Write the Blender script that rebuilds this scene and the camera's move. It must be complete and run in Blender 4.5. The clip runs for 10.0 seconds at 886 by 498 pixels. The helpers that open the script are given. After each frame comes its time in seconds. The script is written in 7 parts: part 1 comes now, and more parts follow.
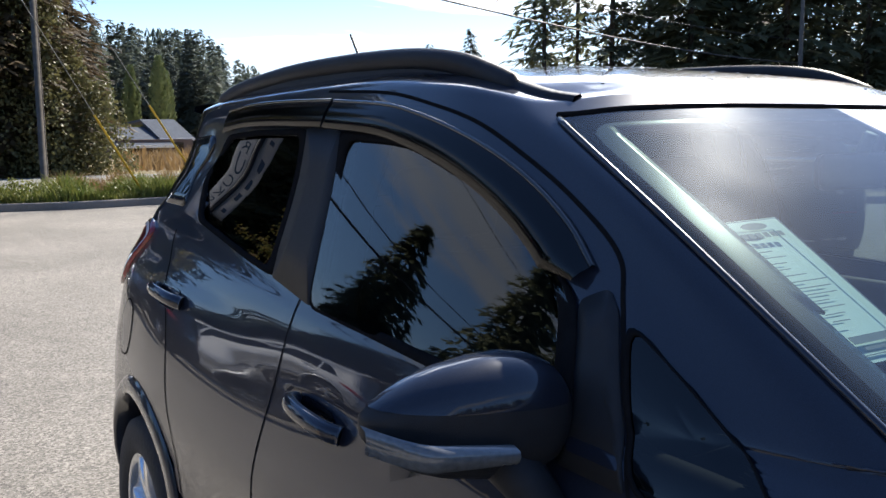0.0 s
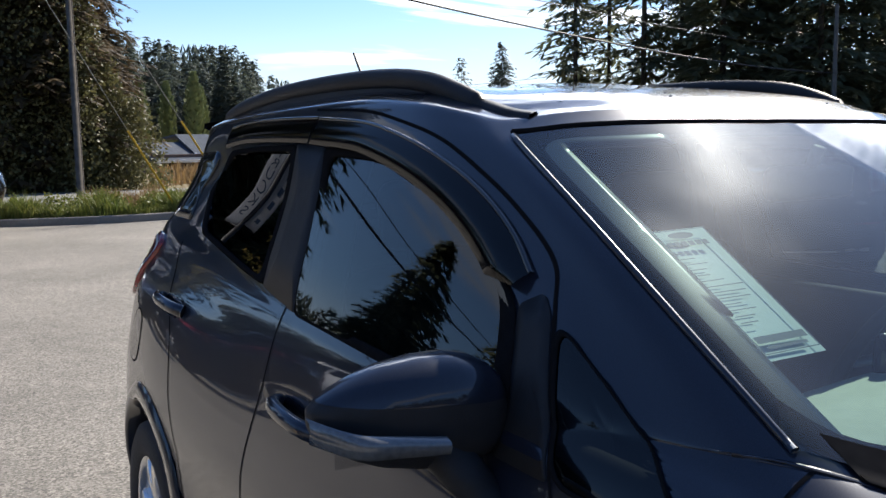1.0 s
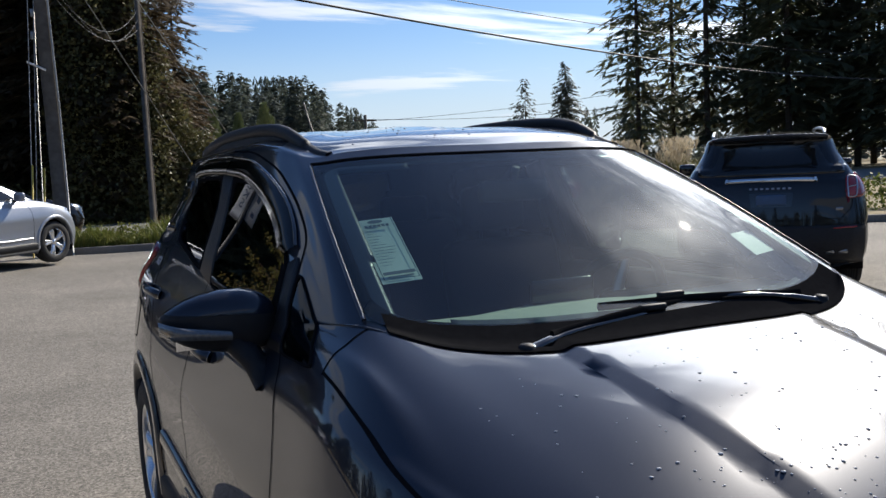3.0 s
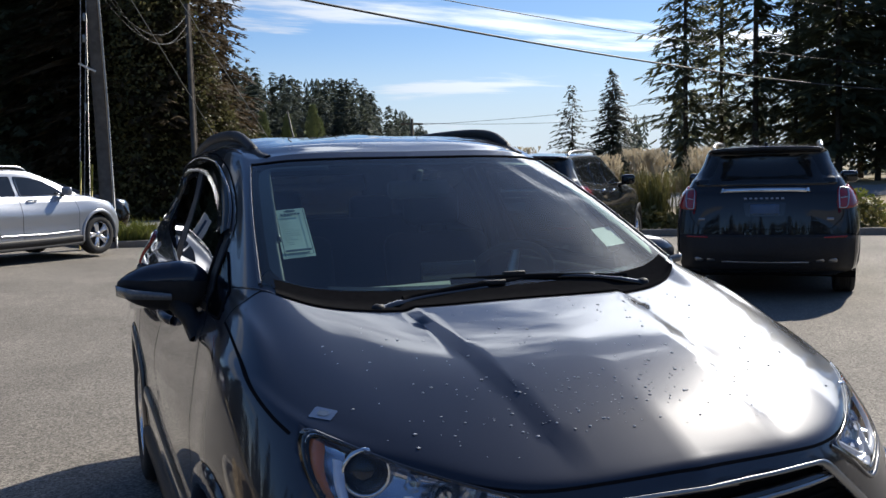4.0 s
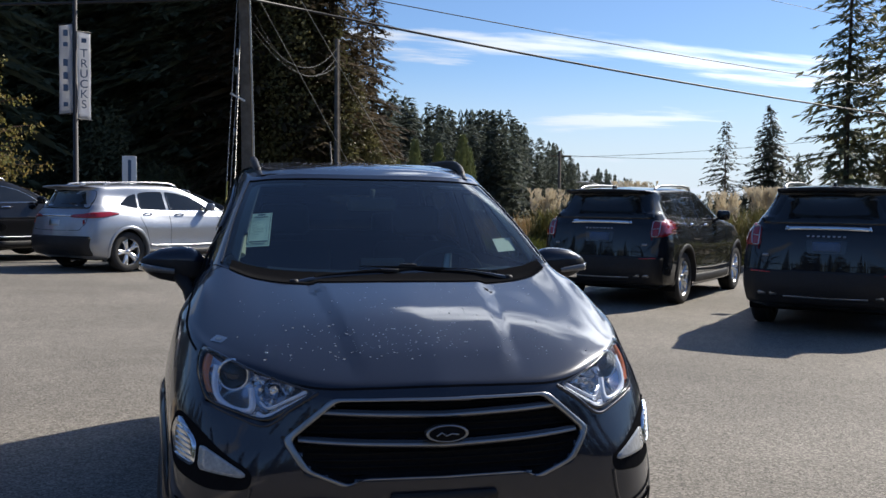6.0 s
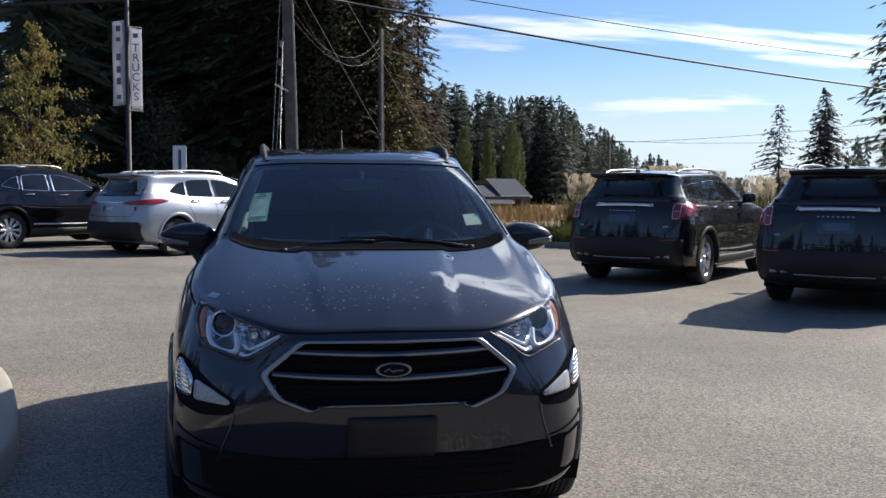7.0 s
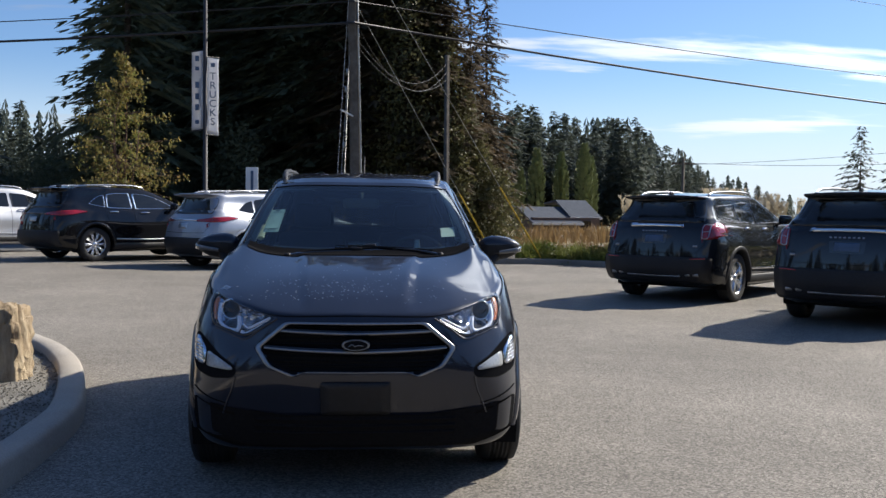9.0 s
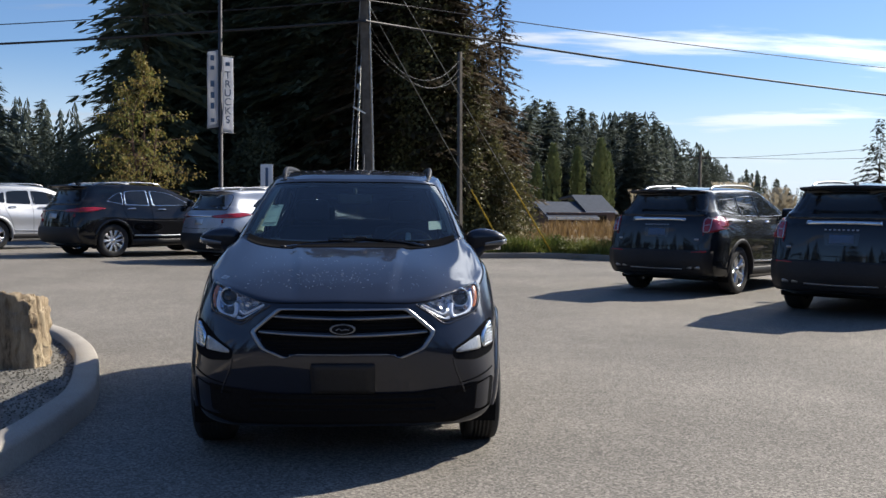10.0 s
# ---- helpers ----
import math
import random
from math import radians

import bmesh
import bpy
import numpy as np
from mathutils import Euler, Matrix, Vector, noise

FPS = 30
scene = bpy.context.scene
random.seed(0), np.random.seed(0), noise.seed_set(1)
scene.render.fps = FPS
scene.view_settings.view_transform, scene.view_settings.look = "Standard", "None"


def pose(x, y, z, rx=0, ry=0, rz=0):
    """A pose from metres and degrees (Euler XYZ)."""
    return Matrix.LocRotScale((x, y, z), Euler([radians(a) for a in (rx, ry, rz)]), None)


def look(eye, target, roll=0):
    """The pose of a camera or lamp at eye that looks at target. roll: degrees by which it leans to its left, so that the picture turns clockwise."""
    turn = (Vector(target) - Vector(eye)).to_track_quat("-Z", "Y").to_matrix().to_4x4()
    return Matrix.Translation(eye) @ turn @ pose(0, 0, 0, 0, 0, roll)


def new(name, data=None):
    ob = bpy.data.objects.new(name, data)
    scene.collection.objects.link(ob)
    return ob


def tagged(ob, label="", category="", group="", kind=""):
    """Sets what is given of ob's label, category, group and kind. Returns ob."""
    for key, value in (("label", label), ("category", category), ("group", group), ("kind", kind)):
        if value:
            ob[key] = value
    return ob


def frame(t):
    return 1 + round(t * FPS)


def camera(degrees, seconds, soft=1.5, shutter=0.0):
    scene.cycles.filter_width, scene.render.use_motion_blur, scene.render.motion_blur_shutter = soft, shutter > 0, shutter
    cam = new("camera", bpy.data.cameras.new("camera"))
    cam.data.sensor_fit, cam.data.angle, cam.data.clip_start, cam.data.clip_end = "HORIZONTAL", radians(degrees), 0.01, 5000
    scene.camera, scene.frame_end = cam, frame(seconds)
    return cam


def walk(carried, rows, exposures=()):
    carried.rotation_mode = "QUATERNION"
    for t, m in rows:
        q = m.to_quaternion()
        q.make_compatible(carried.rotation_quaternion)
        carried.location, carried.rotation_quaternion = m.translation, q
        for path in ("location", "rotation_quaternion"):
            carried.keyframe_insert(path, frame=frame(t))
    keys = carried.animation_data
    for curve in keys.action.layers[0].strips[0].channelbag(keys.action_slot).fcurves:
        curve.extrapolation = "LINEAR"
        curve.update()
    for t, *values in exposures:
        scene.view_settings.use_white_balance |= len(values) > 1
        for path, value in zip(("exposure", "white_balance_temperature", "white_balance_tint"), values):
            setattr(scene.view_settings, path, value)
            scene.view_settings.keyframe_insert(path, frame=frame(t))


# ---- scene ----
from mathutils.bvhtree import BVHTree

cam = camera(51.4, 10.0)

PATH = [
    (0, (-1.487, 0.657, 1.51), (-0.445, 2.345, 1.254), -0.3),
    (0.5, (-1.491, 0.623, 1.509), (-0.472, 2.325, 1.259), -0.8),
    (1, (-1.435, 0.512, 1.515), (-0.453, 2.239, 1.287), -0.7),
    (1.5, (-1.332, 0.279, 1.515), (-0.424, 2.05, 1.315), -0.9),
    (2, (-1.341, -0.002, 1.511), (-0.453, 1.779, 1.317), -1.7),
    (2.5, (-1.341, -0.324, 1.516), (-0.474, 1.469, 1.336), -2.5),
    (4, (-1.148, -1.39, 1.491), (-0.4, 0.457, 1.326), -1.4),
    (4.5, (-0.989, -1.717, 1.487), (-0.317, 0.162, 1.363), -1.2),
    (5, (-0.873, -2.026, 1.479), (-0.282, -0.118, 1.369), -0.7),
    (6.5, (-0.479, -2.921, 1.417), (-0.105, -0.959, 1.312), 0.8),
    (7, (-0.359, -3.252, 1.405), (-0.037, -1.282, 1.279), 0.3),
    (7.5, (-0.204, -3.511, 1.404), (0.036, -1.528, 1.3), 0.5),
    (8, (-0.046, -3.735, 1.391), (0.121, -1.744, 1.318), 1.0),
    (8.5, (0.007, -4.02, 1.387), (0.157, -2.027, 1.314), 0.6),
    (9, (0.071, -4.284, 1.391), (0.225, -2.292, 1.309), 0.7),
    (9.5, (0.177, -4.47, 1.386), (0.328, -2.477, 1.299), 1.1),
    (10, (0.244, -4.647, 1.385), (0.357, -2.652, 1.293), 0.4),
]
walk(cam, [(t, look(e, g, r)) for t, e, g, r in PATH], [(0.0, 1.25), (1.0, 0.92), (2.5, 0.36), (5.0, 0.38), (6.5, 0.50), (8.0, 0.64), (10.0, 0.56)])

# ---- sky and sun ----
SUN_AZ, SUN_EL = radians(60), radians(38)
sun_way = Vector((math.sin(SUN_AZ) * math.cos(SUN_EL), math.cos(SUN_AZ) * math.cos(SUN_EL), math.sin(SUN_EL)))
world = bpy.data.worlds.new("sky")
scene.world = world
world.use_nodes = True
wt = world.node_tree
wt.nodes.clear()
w_out = wt.nodes.new("ShaderNodeOutputWorld")
w_bg = wt.nodes.new("ShaderNodeBackground")
w_sky = wt.nodes.new("ShaderNodeTexSky")
w_sky.sky_type = 'NISHITA'
w_sky.sun_disc = False
w_sky.sun_elevation = SUN_EL
w_sky.sun_rotation = SUN_AZ
w_sky.air_density, w_sky.dust_density, w_sky.ozone_density = 1.0, 0.3, 3.0
w_co = wt.nodes.new("ShaderNodeTexCoord")
w_sep = wt.nodes.new("ShaderNodeSeparateXYZ")
wt.links.new(w_co.outputs["Generated"], w_sep.inputs[0])
# a flat cloud deck: the way divided by its height
w_den = wt.nodes.new("ShaderNodeMath"); w_den.operation = 'MAXIMUM'; w_den.inputs[1].default_value = 0.0
w_add = wt.nodes.new("ShaderNodeMath"); w_add.operation = 'ADD'; w_add.inputs[1].default_value = 0.10
wt.links.new(w_sep.outputs["Z"], w_den.inputs[0]); wt.links.new(w_den.outputs[0], w_add.inputs[0])
w_div = wt.nodes.new("ShaderNodeVectorMath"); w_div.operation = 'DIVIDE'
w_com = wt.nodes.new("ShaderNodeCombineXYZ")
for i in range(3):
    wt.links.new(w_add.outputs[0], w_com.inputs[i])
wt.links.new(w_co.outputs["Generated"], w_div.inputs[0]); wt.links.new(w_com.outputs[0], w_div.inputs[1])
w_map = wt.nodes.new("ShaderNodeMapping")
w_map.inputs["Scale"].default_value = (0.42, 0.95, 0.0)
w_map.inputs["Rotation"].default_value = (0, 0, radians(-12))
w_map.inputs["Location"].default_value = (3.1, 1.7, 0)
wt.links.new(w_div.outputs[0], w_map.inputs[0])
w_n = wt.nodes.new("ShaderNodeTexNoise")
w_n.inputs["Scale"].default_value = 1.15
w_n.inputs["Detail"].default_value = 9
w_n.inputs["Roughness"].default_value = 0.56
w_n.inputs["Distortion"].default_value = 0.4
wt.links.new(w_map.outputs[0], w_n.inputs["Vector"])
w_r = wt.nodes.new("ShaderNodeMapRange")
w_r.interpolation_type = 'SMOOTHSTEP'
w_r.inputs["From Min"].default_value = 0.515
w_r.inputs["From Max"].default_value = 0.605
w_r.inputs["To Max"].default_value = 0.80
# a bank of cloud half way up, a clear zenith
w_hi = wt.nodes.new("ShaderNodeMapRange"); w_hi.interpolation_type = 'SMOOTHSTEP'
w_hi.inputs["From Min"].default_value, w_hi.inputs["From Max"].default_value = 0.24, 0.42
w_hi.inputs["To Min"].default_value, w_hi.inputs["To Max"].default_value = -0.055, 0.11
wt.links.new(w_sep.outputs["Z"], w_hi.inputs["Value"])
w_sum = wt.nodes.new("ShaderNodeMath"); w_sum.operation = 'ADD'
wt.links.new(w_n.outputs["Fac"], w_sum.inputs[0]); wt.links.new(w_hi.outputs[0], w_sum.inputs[1])
w_zen = wt.nodes.new("ShaderNodeMapRange"); w_zen.interpolation_type = 'SMOOTHSTEP'
w_zen.inputs["From Min"].default_value, w_zen.inputs["From Max"].default_value = 0.60, 0.76
w_zen.inputs["To Min"].default_value, w_zen.inputs["To Max"].default_value = 0.0, -0.24
wt.links.new(w_sep.outputs["Z"], w_zen.inputs["Value"])
w_sum2 = wt.nodes.new("ShaderNodeMath"); w_sum2.operation = 'ADD'
wt.links.new(w_sum.outputs[0], w_sum2.inputs[0]); wt.links.new(w_zen.outputs[0], w_sum2.inputs[1])
w_mix = wt.nodes.new("ShaderNodeMixRGB")
w_dot = wt.nodes.new("ShaderNodeVectorMath"); w_dot.operation = 'DOT_PRODUCT'
w_dot.inputs[1].default_value = sun_way
wt.links.new(w_co.outputs["Generated"], w_dot.inputs[0])
w_cl = wt.nodes.new("ShaderNodeMath"); w_cl.operation = 'MAXIMUM'; w_cl.inputs[1].default_value = 0.0
wt.links.new(w_dot.outputs["Value"], w_cl.inputs[0])
w_pw = wt.nodes.new("ShaderNodeMath"); w_pw.operation = 'POWER'; w_pw.inputs[1].default_value = 3.5
wt.links.new(w_cl.outputs[0], w_pw.inputs[0])
# the bank lies beside the sun
bank_way = Vector((math.sin(radians(40)) * math.cos(radians(20)), math.cos(radians(40)) * math.cos(radians(20)), math.sin(radians(20))))
w_bk = wt.nodes.new("ShaderNodeVectorMath"); w_bk.operation = 'DOT_PRODUCT'
w_bk.inputs[1].default_value = bank_way
wt.links.new(w_co.outputs["Generated"], w_bk.inputs[0])
w_sd = wt.nodes.new("ShaderNodeMapRange"); w_sd.interpolation_type = 'SMOOTHSTEP'
w_sd.inputs["From Min"].default_value, w_sd.inputs["From Max"].default_value = 0.845, 0.885
w_sd.inputs["To Min"].default_value, w_sd.inputs["To Max"].default_value = -0.23, 0.0
wt.links.new(w_bk.outputs["Value"], w_sd.inputs["Value"])
w_up = wt.nodes.new("ShaderNodeMapRange"); w_up.interpolation_type = 'SMOOTHSTEP'
w_up.inputs["From Min"].default_value, w_up.inputs["From Max"].default_value = 0.28, 0.45
wt.links.new(w_sep.outputs["Z"], w_up.inputs["Value"])
w_sp = wt.nodes.new("ShaderNodeMath"); w_sp.operation = 'MULTIPLY'
wt.links.new(w_sd.outputs[0], w_sp.inputs[0]); wt.links.new(w_up.outputs[0], w_sp.inputs[1])
w_sum3 = wt.nodes.new("ShaderNodeMath"); w_sum3.operation = 'ADD'
wt.links.new(w_sum2.outputs[0], w_sum3.inputs[0]); wt.links.new(w_sp.outputs[0], w_sum3.inputs[1])
wt.links.new(w_sum3.outputs[0], w_r.inputs["Value"])
w_gl = wt.nodes.new("ShaderNodeMath"); w_gl.operation = 'MULTIPLY_ADD'; w_gl.inputs[1].default_value = 26.0; w_gl.inputs[2].default_value = 4.0
wt.links.new(w_pw.outputs[0], w_gl.inputs[0])
w_pu = wt.nodes.new("ShaderNodeMath"); w_pu.operation = 'MULTIPLY'
wt.links.new(w_pw.outputs[0], w_pu.inputs[0]); wt.links.new(w_up.outputs[0], w_pu.inputs[1])
w_g2 = wt.nodes.new("ShaderNodeMath"); w_g2.operation = 'MULTIPLY_ADD'; w_g2.inputs[1].default_value = 38.0
wt.links.new(w_pu.outputs[0], w_g2.inputs[0]); wt.links.new(w_gl.outputs[0], w_g2.inputs[2])
w_cc = wt.nodes.new("ShaderNodeVectorMath"); w_cc.operation = 'SCALE'; w_cc.inputs[0].default_value = (0.94, 0.99, 1.07)
wt.links.new(w_g2.outputs[0], w_cc.inputs["Scale"])
wt.links.new(w_cc.outputs[0], w_mix.inputs["Color2"])
wt.links.new(w_r.outputs[0], w_mix.inputs["Fac"])
w_tint = wt.nodes.new("ShaderNodeMixRGB"); w_tint.blend_type = 'MULTIPLY'; w_tint.inputs["Fac"].default_value = 1.0
w_tint.inputs["Color2"].default_value = (0.80, 0.94, 1.16, 1)
wt.links.new(w_sky.outputs[0], w_tint.inputs["Color1"])
wt.links.new(w_tint.outputs[0], w_mix.inputs["Color1"])
# pale haze low over the horizon
w_hz = wt.nodes.new("ShaderNodeMapRange"); w_hz.interpolation_type = 'SMOOTHSTEP'
w_hz.inputs["From Min"].default_value, w_hz.inputs["From Max"].default_value = 0.0, 0.16
w_hz.inputs["To Min"].default_value, w_hz.inputs["To Max"].default_value = 0.9, 0.0
wt.links.new(w_sep.outputs["Z"], w_hz.inputs["Value"])
w_mix2 = wt.nodes.new("ShaderNodeMixRGB")
w_mix2.inputs["Color2"].default_value = (6.9, 7.9, 9.1, 1)
wt.links.new(w_hz.outputs[0], w_mix2.inputs["Fac"])
wt.links.new(w_mix.outputs[0], w_mix2.inputs["Color1"])
wt.links.new(w_mix2.outputs[0], w_bg.inputs["Color"])
w_bg.inputs["Strength"].default_value = 0.078
wt.links.new(w_bg.outputs[0], w_out.inputs[0])

sun_data = bpy.data.lights.new("sun", 'SUN')
sun_data.energy = 5.0
sun_data.angle = radians(0.55)
sun_data.color = (1.0, 0.93, 0.82)
sun = new("sun", sun_data)
sun.matrix_world = look(sun_way * 60, (0, 0, 0))


# ---- materials ----
def nodes_of(name):
    m = bpy.data.materials.new(name)
    m.use_nodes = True
    return m, m.node_tree, m.node_tree.nodes["Principled BSDF"]


def link(nt, a, ao, b, bi):
    nt.links.new(a.outputs[ao], b.inputs[bi])


def plain(name, color, rough=0.5, metal=0.0, coat=0.0, var=0.15, scale=40.0, bump=0.0, bscale=200.0, spec=0.5, coarse=3.0):
    """A surface with two scales of variation and a fine relief."""
    m, nt, b = nodes_of(name)
    co = nt.nodes.new("ShaderNodeTexCoord")
    n1 = nt.nodes.new("ShaderNodeTexNoise"); n1.inputs["Scale"].default_value = scale; n1.inputs["Detail"].default_value = 4
    n2 = nt.nodes.new("ShaderNodeTexNoise"); n2.inputs["Scale"].default_value = coarse; n2.inputs["Detail"].default_value = 3
    for n in (n1, n2):
        link(nt, co, "Object", n, "Vector")
    mul = nt.nodes.new("ShaderNodeMath"); mul.operation = 'ADD'
    link(nt, n1, "Fac", mul, 0); link(nt, n2, "Fac", mul, 1)
    ramp = nt.nodes.new("ShaderNodeMapRange")
    ramp.inputs["From Min"].default_value, ramp.inputs["From Max"].default_value = 0.6, 1.4
    ramp.inputs["To Min"].default_value, ramp.inputs["To Max"].default_value = 1 - var, 1 + var
    link(nt, mul, 0, ramp, "Value")
    mix = nt.nodes.new("ShaderNodeVectorMath"); mix.operation = 'SCALE'
    mix.inputs[0].default_value = color[:3]
    link(nt, ramp, 0, mix, "Scale")
    link(nt, mix, 0, b, "Base Color")
    b.inputs["Roughness"].default_value = rough
    b.inputs["Metallic"].default_value = metal
    b.inputs["Coat Weight"].default_value = coat
    b.inputs["Coat Roughness"].default_value = 0.02
    b.inputs["Specular IOR Level"].default_value = spec
    if bump:
        n3 = nt.nodes.new("ShaderNodeTexNoise"); n3.inputs["Scale"].default_value = bscale; n3.inputs["Detail"].default_value = 3
        link(nt, co, "Object", n3, "Vector")
        bp = nt.nodes.new("ShaderNodeBump"); bp.inputs["Strength"].default_value = bump; bp.inputs["Distance"].default_value = 0.01
        link(nt, n3, "Fac", bp, "Height"); link(nt, bp, "Normal", b, "Normal")
    return m


def matte(name, color):
    """Black rubber or shadowed plastic with no gloss."""
    m, nt, b = nodes_of(name)
    nt.nodes.remove(b)
    d = nt.nodes.new("ShaderNodeBsdfDiffuse"); d.inputs["Roughness"].default_value = 0.4
    co = nt.nodes.new("ShaderNodeTexCoord")
    n = nt.nodes.new("ShaderNodeTexNoise"); n.inputs["Scale"].default_value = 60
    link(nt, co, "Object", n, "Vector")
    sc = nt.nodes.new("ShaderNodeVectorMath"); sc.operation = 'SCALE'; sc.inputs[0].default_value = color
    mr = nt.nodes.new("ShaderNodeMapRange"); mr.inputs["To Min"].default_value = 0.7; mr.inputs["To Max"].default_value = 1.3
    link(nt, n, "Fac", mr, "Value"); link(nt, mr, 0, sc, "Scale"); link(nt, sc, 0, d, "Color")
    link(nt, d, 0, nt.nodes["Material Output"], "Surface")
    return m


def paint(name, color, metal=0.55, rough=0.38, under=0.0):
    """Car paint: metal flakes under a clear coat, with a little road dust."""
    m, nt, b = nodes_of(name)
    co = nt.nodes.new("ShaderNodeTexCoord")
    fl = nt.nodes.new("ShaderNodeTexVoronoi"); fl.inputs["Scale"].default_value = 900
    link(nt, co, "Object", fl, "Vector")
    du = nt.nodes.new("ShaderNodeTexNoise"); du.inputs["Scale"].default_value = 7; du.inputs["Detail"].default_value = 6
    link(nt, co, "Object", du, "Vector")
    mr = nt.nodes.new("ShaderNodeMapRange"); mr.inputs["To Min"].default_value = 0.75; mr.inputs["To Max"].default_value = 1.3
    link(nt, fl, "Distance", mr, "Value")
    sc = nt.nodes.new("ShaderNodeVectorMath"); sc.operation = 'SCALE'; sc.inputs[0].default_value = color
    link(nt, mr, 0, sc, "Scale"); link(nt, sc, 0, b, "Base Color")
    b.inputs["Metallic"].default_value = metal
    b.inputs["Roughness"].default_value = rough
    b.inputs["Specular IOR Level"].default_value = under
    b.inputs["Coat Weight"].default_value = 1.0
    cr = nt.nodes.new("ShaderNodeMapRange")
    cr.inputs["From Min"].default_value, cr.inputs["From Max"].default_value = 0.45, 0.8
    cr.inputs["To Min"].default_value, cr.inputs["To Max"].default_value = 0.008, 0.05
    link(nt, du, "Fac", cr, "Value"); link(nt, cr, 0, b, "Coat Roughness")
    return m


def glass(name, tint, gloss=1.0, rough=0.0, film=0.0):
    """Clear or tinted sheet: light goes straight through its tint, with a Fresnel gloss on top; film: a share of dried drops and dust that scatters."""
    m, nt, b = nodes_of(name)
    nt.nodes.remove(b)
    out = nt.nodes["Material Output"]
    tr = nt.nodes.new("ShaderNodeBsdfTransparent"); tr.inputs[0].default_value = (*tint, 1)
    gl = nt.nodes.new("ShaderNodeBsdfGlossy"); gl.inputs["Roughness"].default_value = rough
    gl.inputs["Color"].default_value = (gloss, gloss, gloss, 1)
    lw = nt.nodes.new("ShaderNodeLayerWeight"); lw.inputs["Blend"].default_value = 0.5
    pw = nt.nodes.new("ShaderNodeMath"); pw.operation = 'POWER'; pw.inputs[1].default_value = 5.0
    fr = nt.nodes.new("ShaderNodeMath"); fr.operation = 'MULTIPLY_ADD'; fr.inputs[1].default_value = 0.93; fr.inputs[2].default_value = 0.07
    link(nt, lw, "Facing", pw, 0); link(nt, pw, 0, fr, 0)
    mx = nt.nodes.new("ShaderNodeMixShader")
    link(nt, fr, 0, mx, 0); link(nt, tr, 0, mx, 1); link(nt, gl, 0, mx, 2); link(nt, mx, 0, out, "Surface")
    if film:
        co = nt.nodes.new("ShaderNodeTexCoord")
        n1 = nt.nodes.new("ShaderNodeTexNoise"); n1.inputs["Scale"].default_value = 5; n1.inputs["Detail"].default_value = 7
        link(nt, co, "Object", n1, "Vector")
        mr = nt.nodes.new("ShaderNodeMapRange"); mr.inputs["From Min"].default_value, mr.inputs["From Max"].default_value = 0.3, 0.7
        mr.inputs["To Min"].default_value, mr.inputs["To Max"].default_value = film * 0.6, film * 1.4
        link(nt, n1, "Fac", mr, "Value")
        g2 = nt.nodes.new("ShaderNodeBsdfGlossy"); g2.inputs["Roughness"].default_value = 0.36; g2.inputs["Color"].default_value = (0.9, 0.95, 1.0, 1)
        m2 = nt.nodes.new("ShaderNodeMixShader")
        link(nt, mr, 0, m2, 0); link(nt, mx, 0, m2, 1); link(nt, g2, 0, m2, 2); link(nt, m2, 0, out, "Surface")
    return m


def leafy(name, c1, c2, rough=0.55, trans=0.25, scale=0.6):
    """Foliage in two tones, piece by piece and in larger drifts."""
    m, nt, b = nodes_of(name)
    geo = nt.nodes.new("ShaderNodeNewGeometry")
    co = nt.nodes.new("ShaderNodeTexCoord")
    oi = nt.nodes.new("ShaderNodeObjectInfo")
    n = nt.nodes.new("ShaderNodeTexNoise"); n.inputs["Scale"].default_value = scale; n.inputs["Detail"].default_value = 3
    link(nt, co, "Object", n, "Vector")
    ad = nt.nodes.new("ShaderNodeMath"); ad.operation = 'MULTIPLY_ADD'; ad.inputs[1].default_value = 0.6; ad.inputs[2].default_value = -0.05
    link(nt, geo, "Random Per Island", ad, 0)
    ad2 = nt.nodes.new("ShaderNodeMath"); ad2.operation = 'MULTIPLY_ADD'; ad2.inputs[1].default_value = 0.9; ad2.inputs[2].default_value = -0.2
    link(nt, n, "Fac", ad2, 0)
    ad3 = nt.nodes.new("ShaderNodeMath"); ad3.operation = 'ADD'; ad3.use_clamp = True
    link(nt, ad, 0, ad3, 0); link(nt, ad2, 0, ad3, 1)
    mx = nt.nodes.new("ShaderNodeMixRGB"); mx.inputs[1].default_value = (*c1, 1); mx.inputs[2].default_value = (*c2, 1)
    link(nt, ad3, 0, mx, 0)
    hv = nt.nodes.new("ShaderNodeHueSaturation")
    mr = nt.nodes.new("ShaderNodeMapRange"); mr.inputs["To Min"].default_value = 0.75; mr.inputs["To Max"].default_value = 1.2
    link(nt, oi, "Random", mr, "Value"); link(nt, mr, 0, hv, "Value"); link(nt, mx, 0, hv, "Color")
    link(nt, hv, 0, b, "Base Color")
    b.inputs["Roughness"].default_value = rough
    b.inputs["Specular IOR Level"].default_value = 0.25
    if trans:
        out = nt.nodes["Material Output"]
        tl = nt.nodes.new("ShaderNodeBsdfTranslucent"); link(nt, hv, 0, tl, "Color")
        ms = nt.nodes.new("ShaderNodeMixShader"); ms.inputs[0].default_value = trans
        link(nt, b, 0, ms, 1); link(nt, tl, 0, ms, 2); link(nt, ms, 0, out, "Surface")
    return m


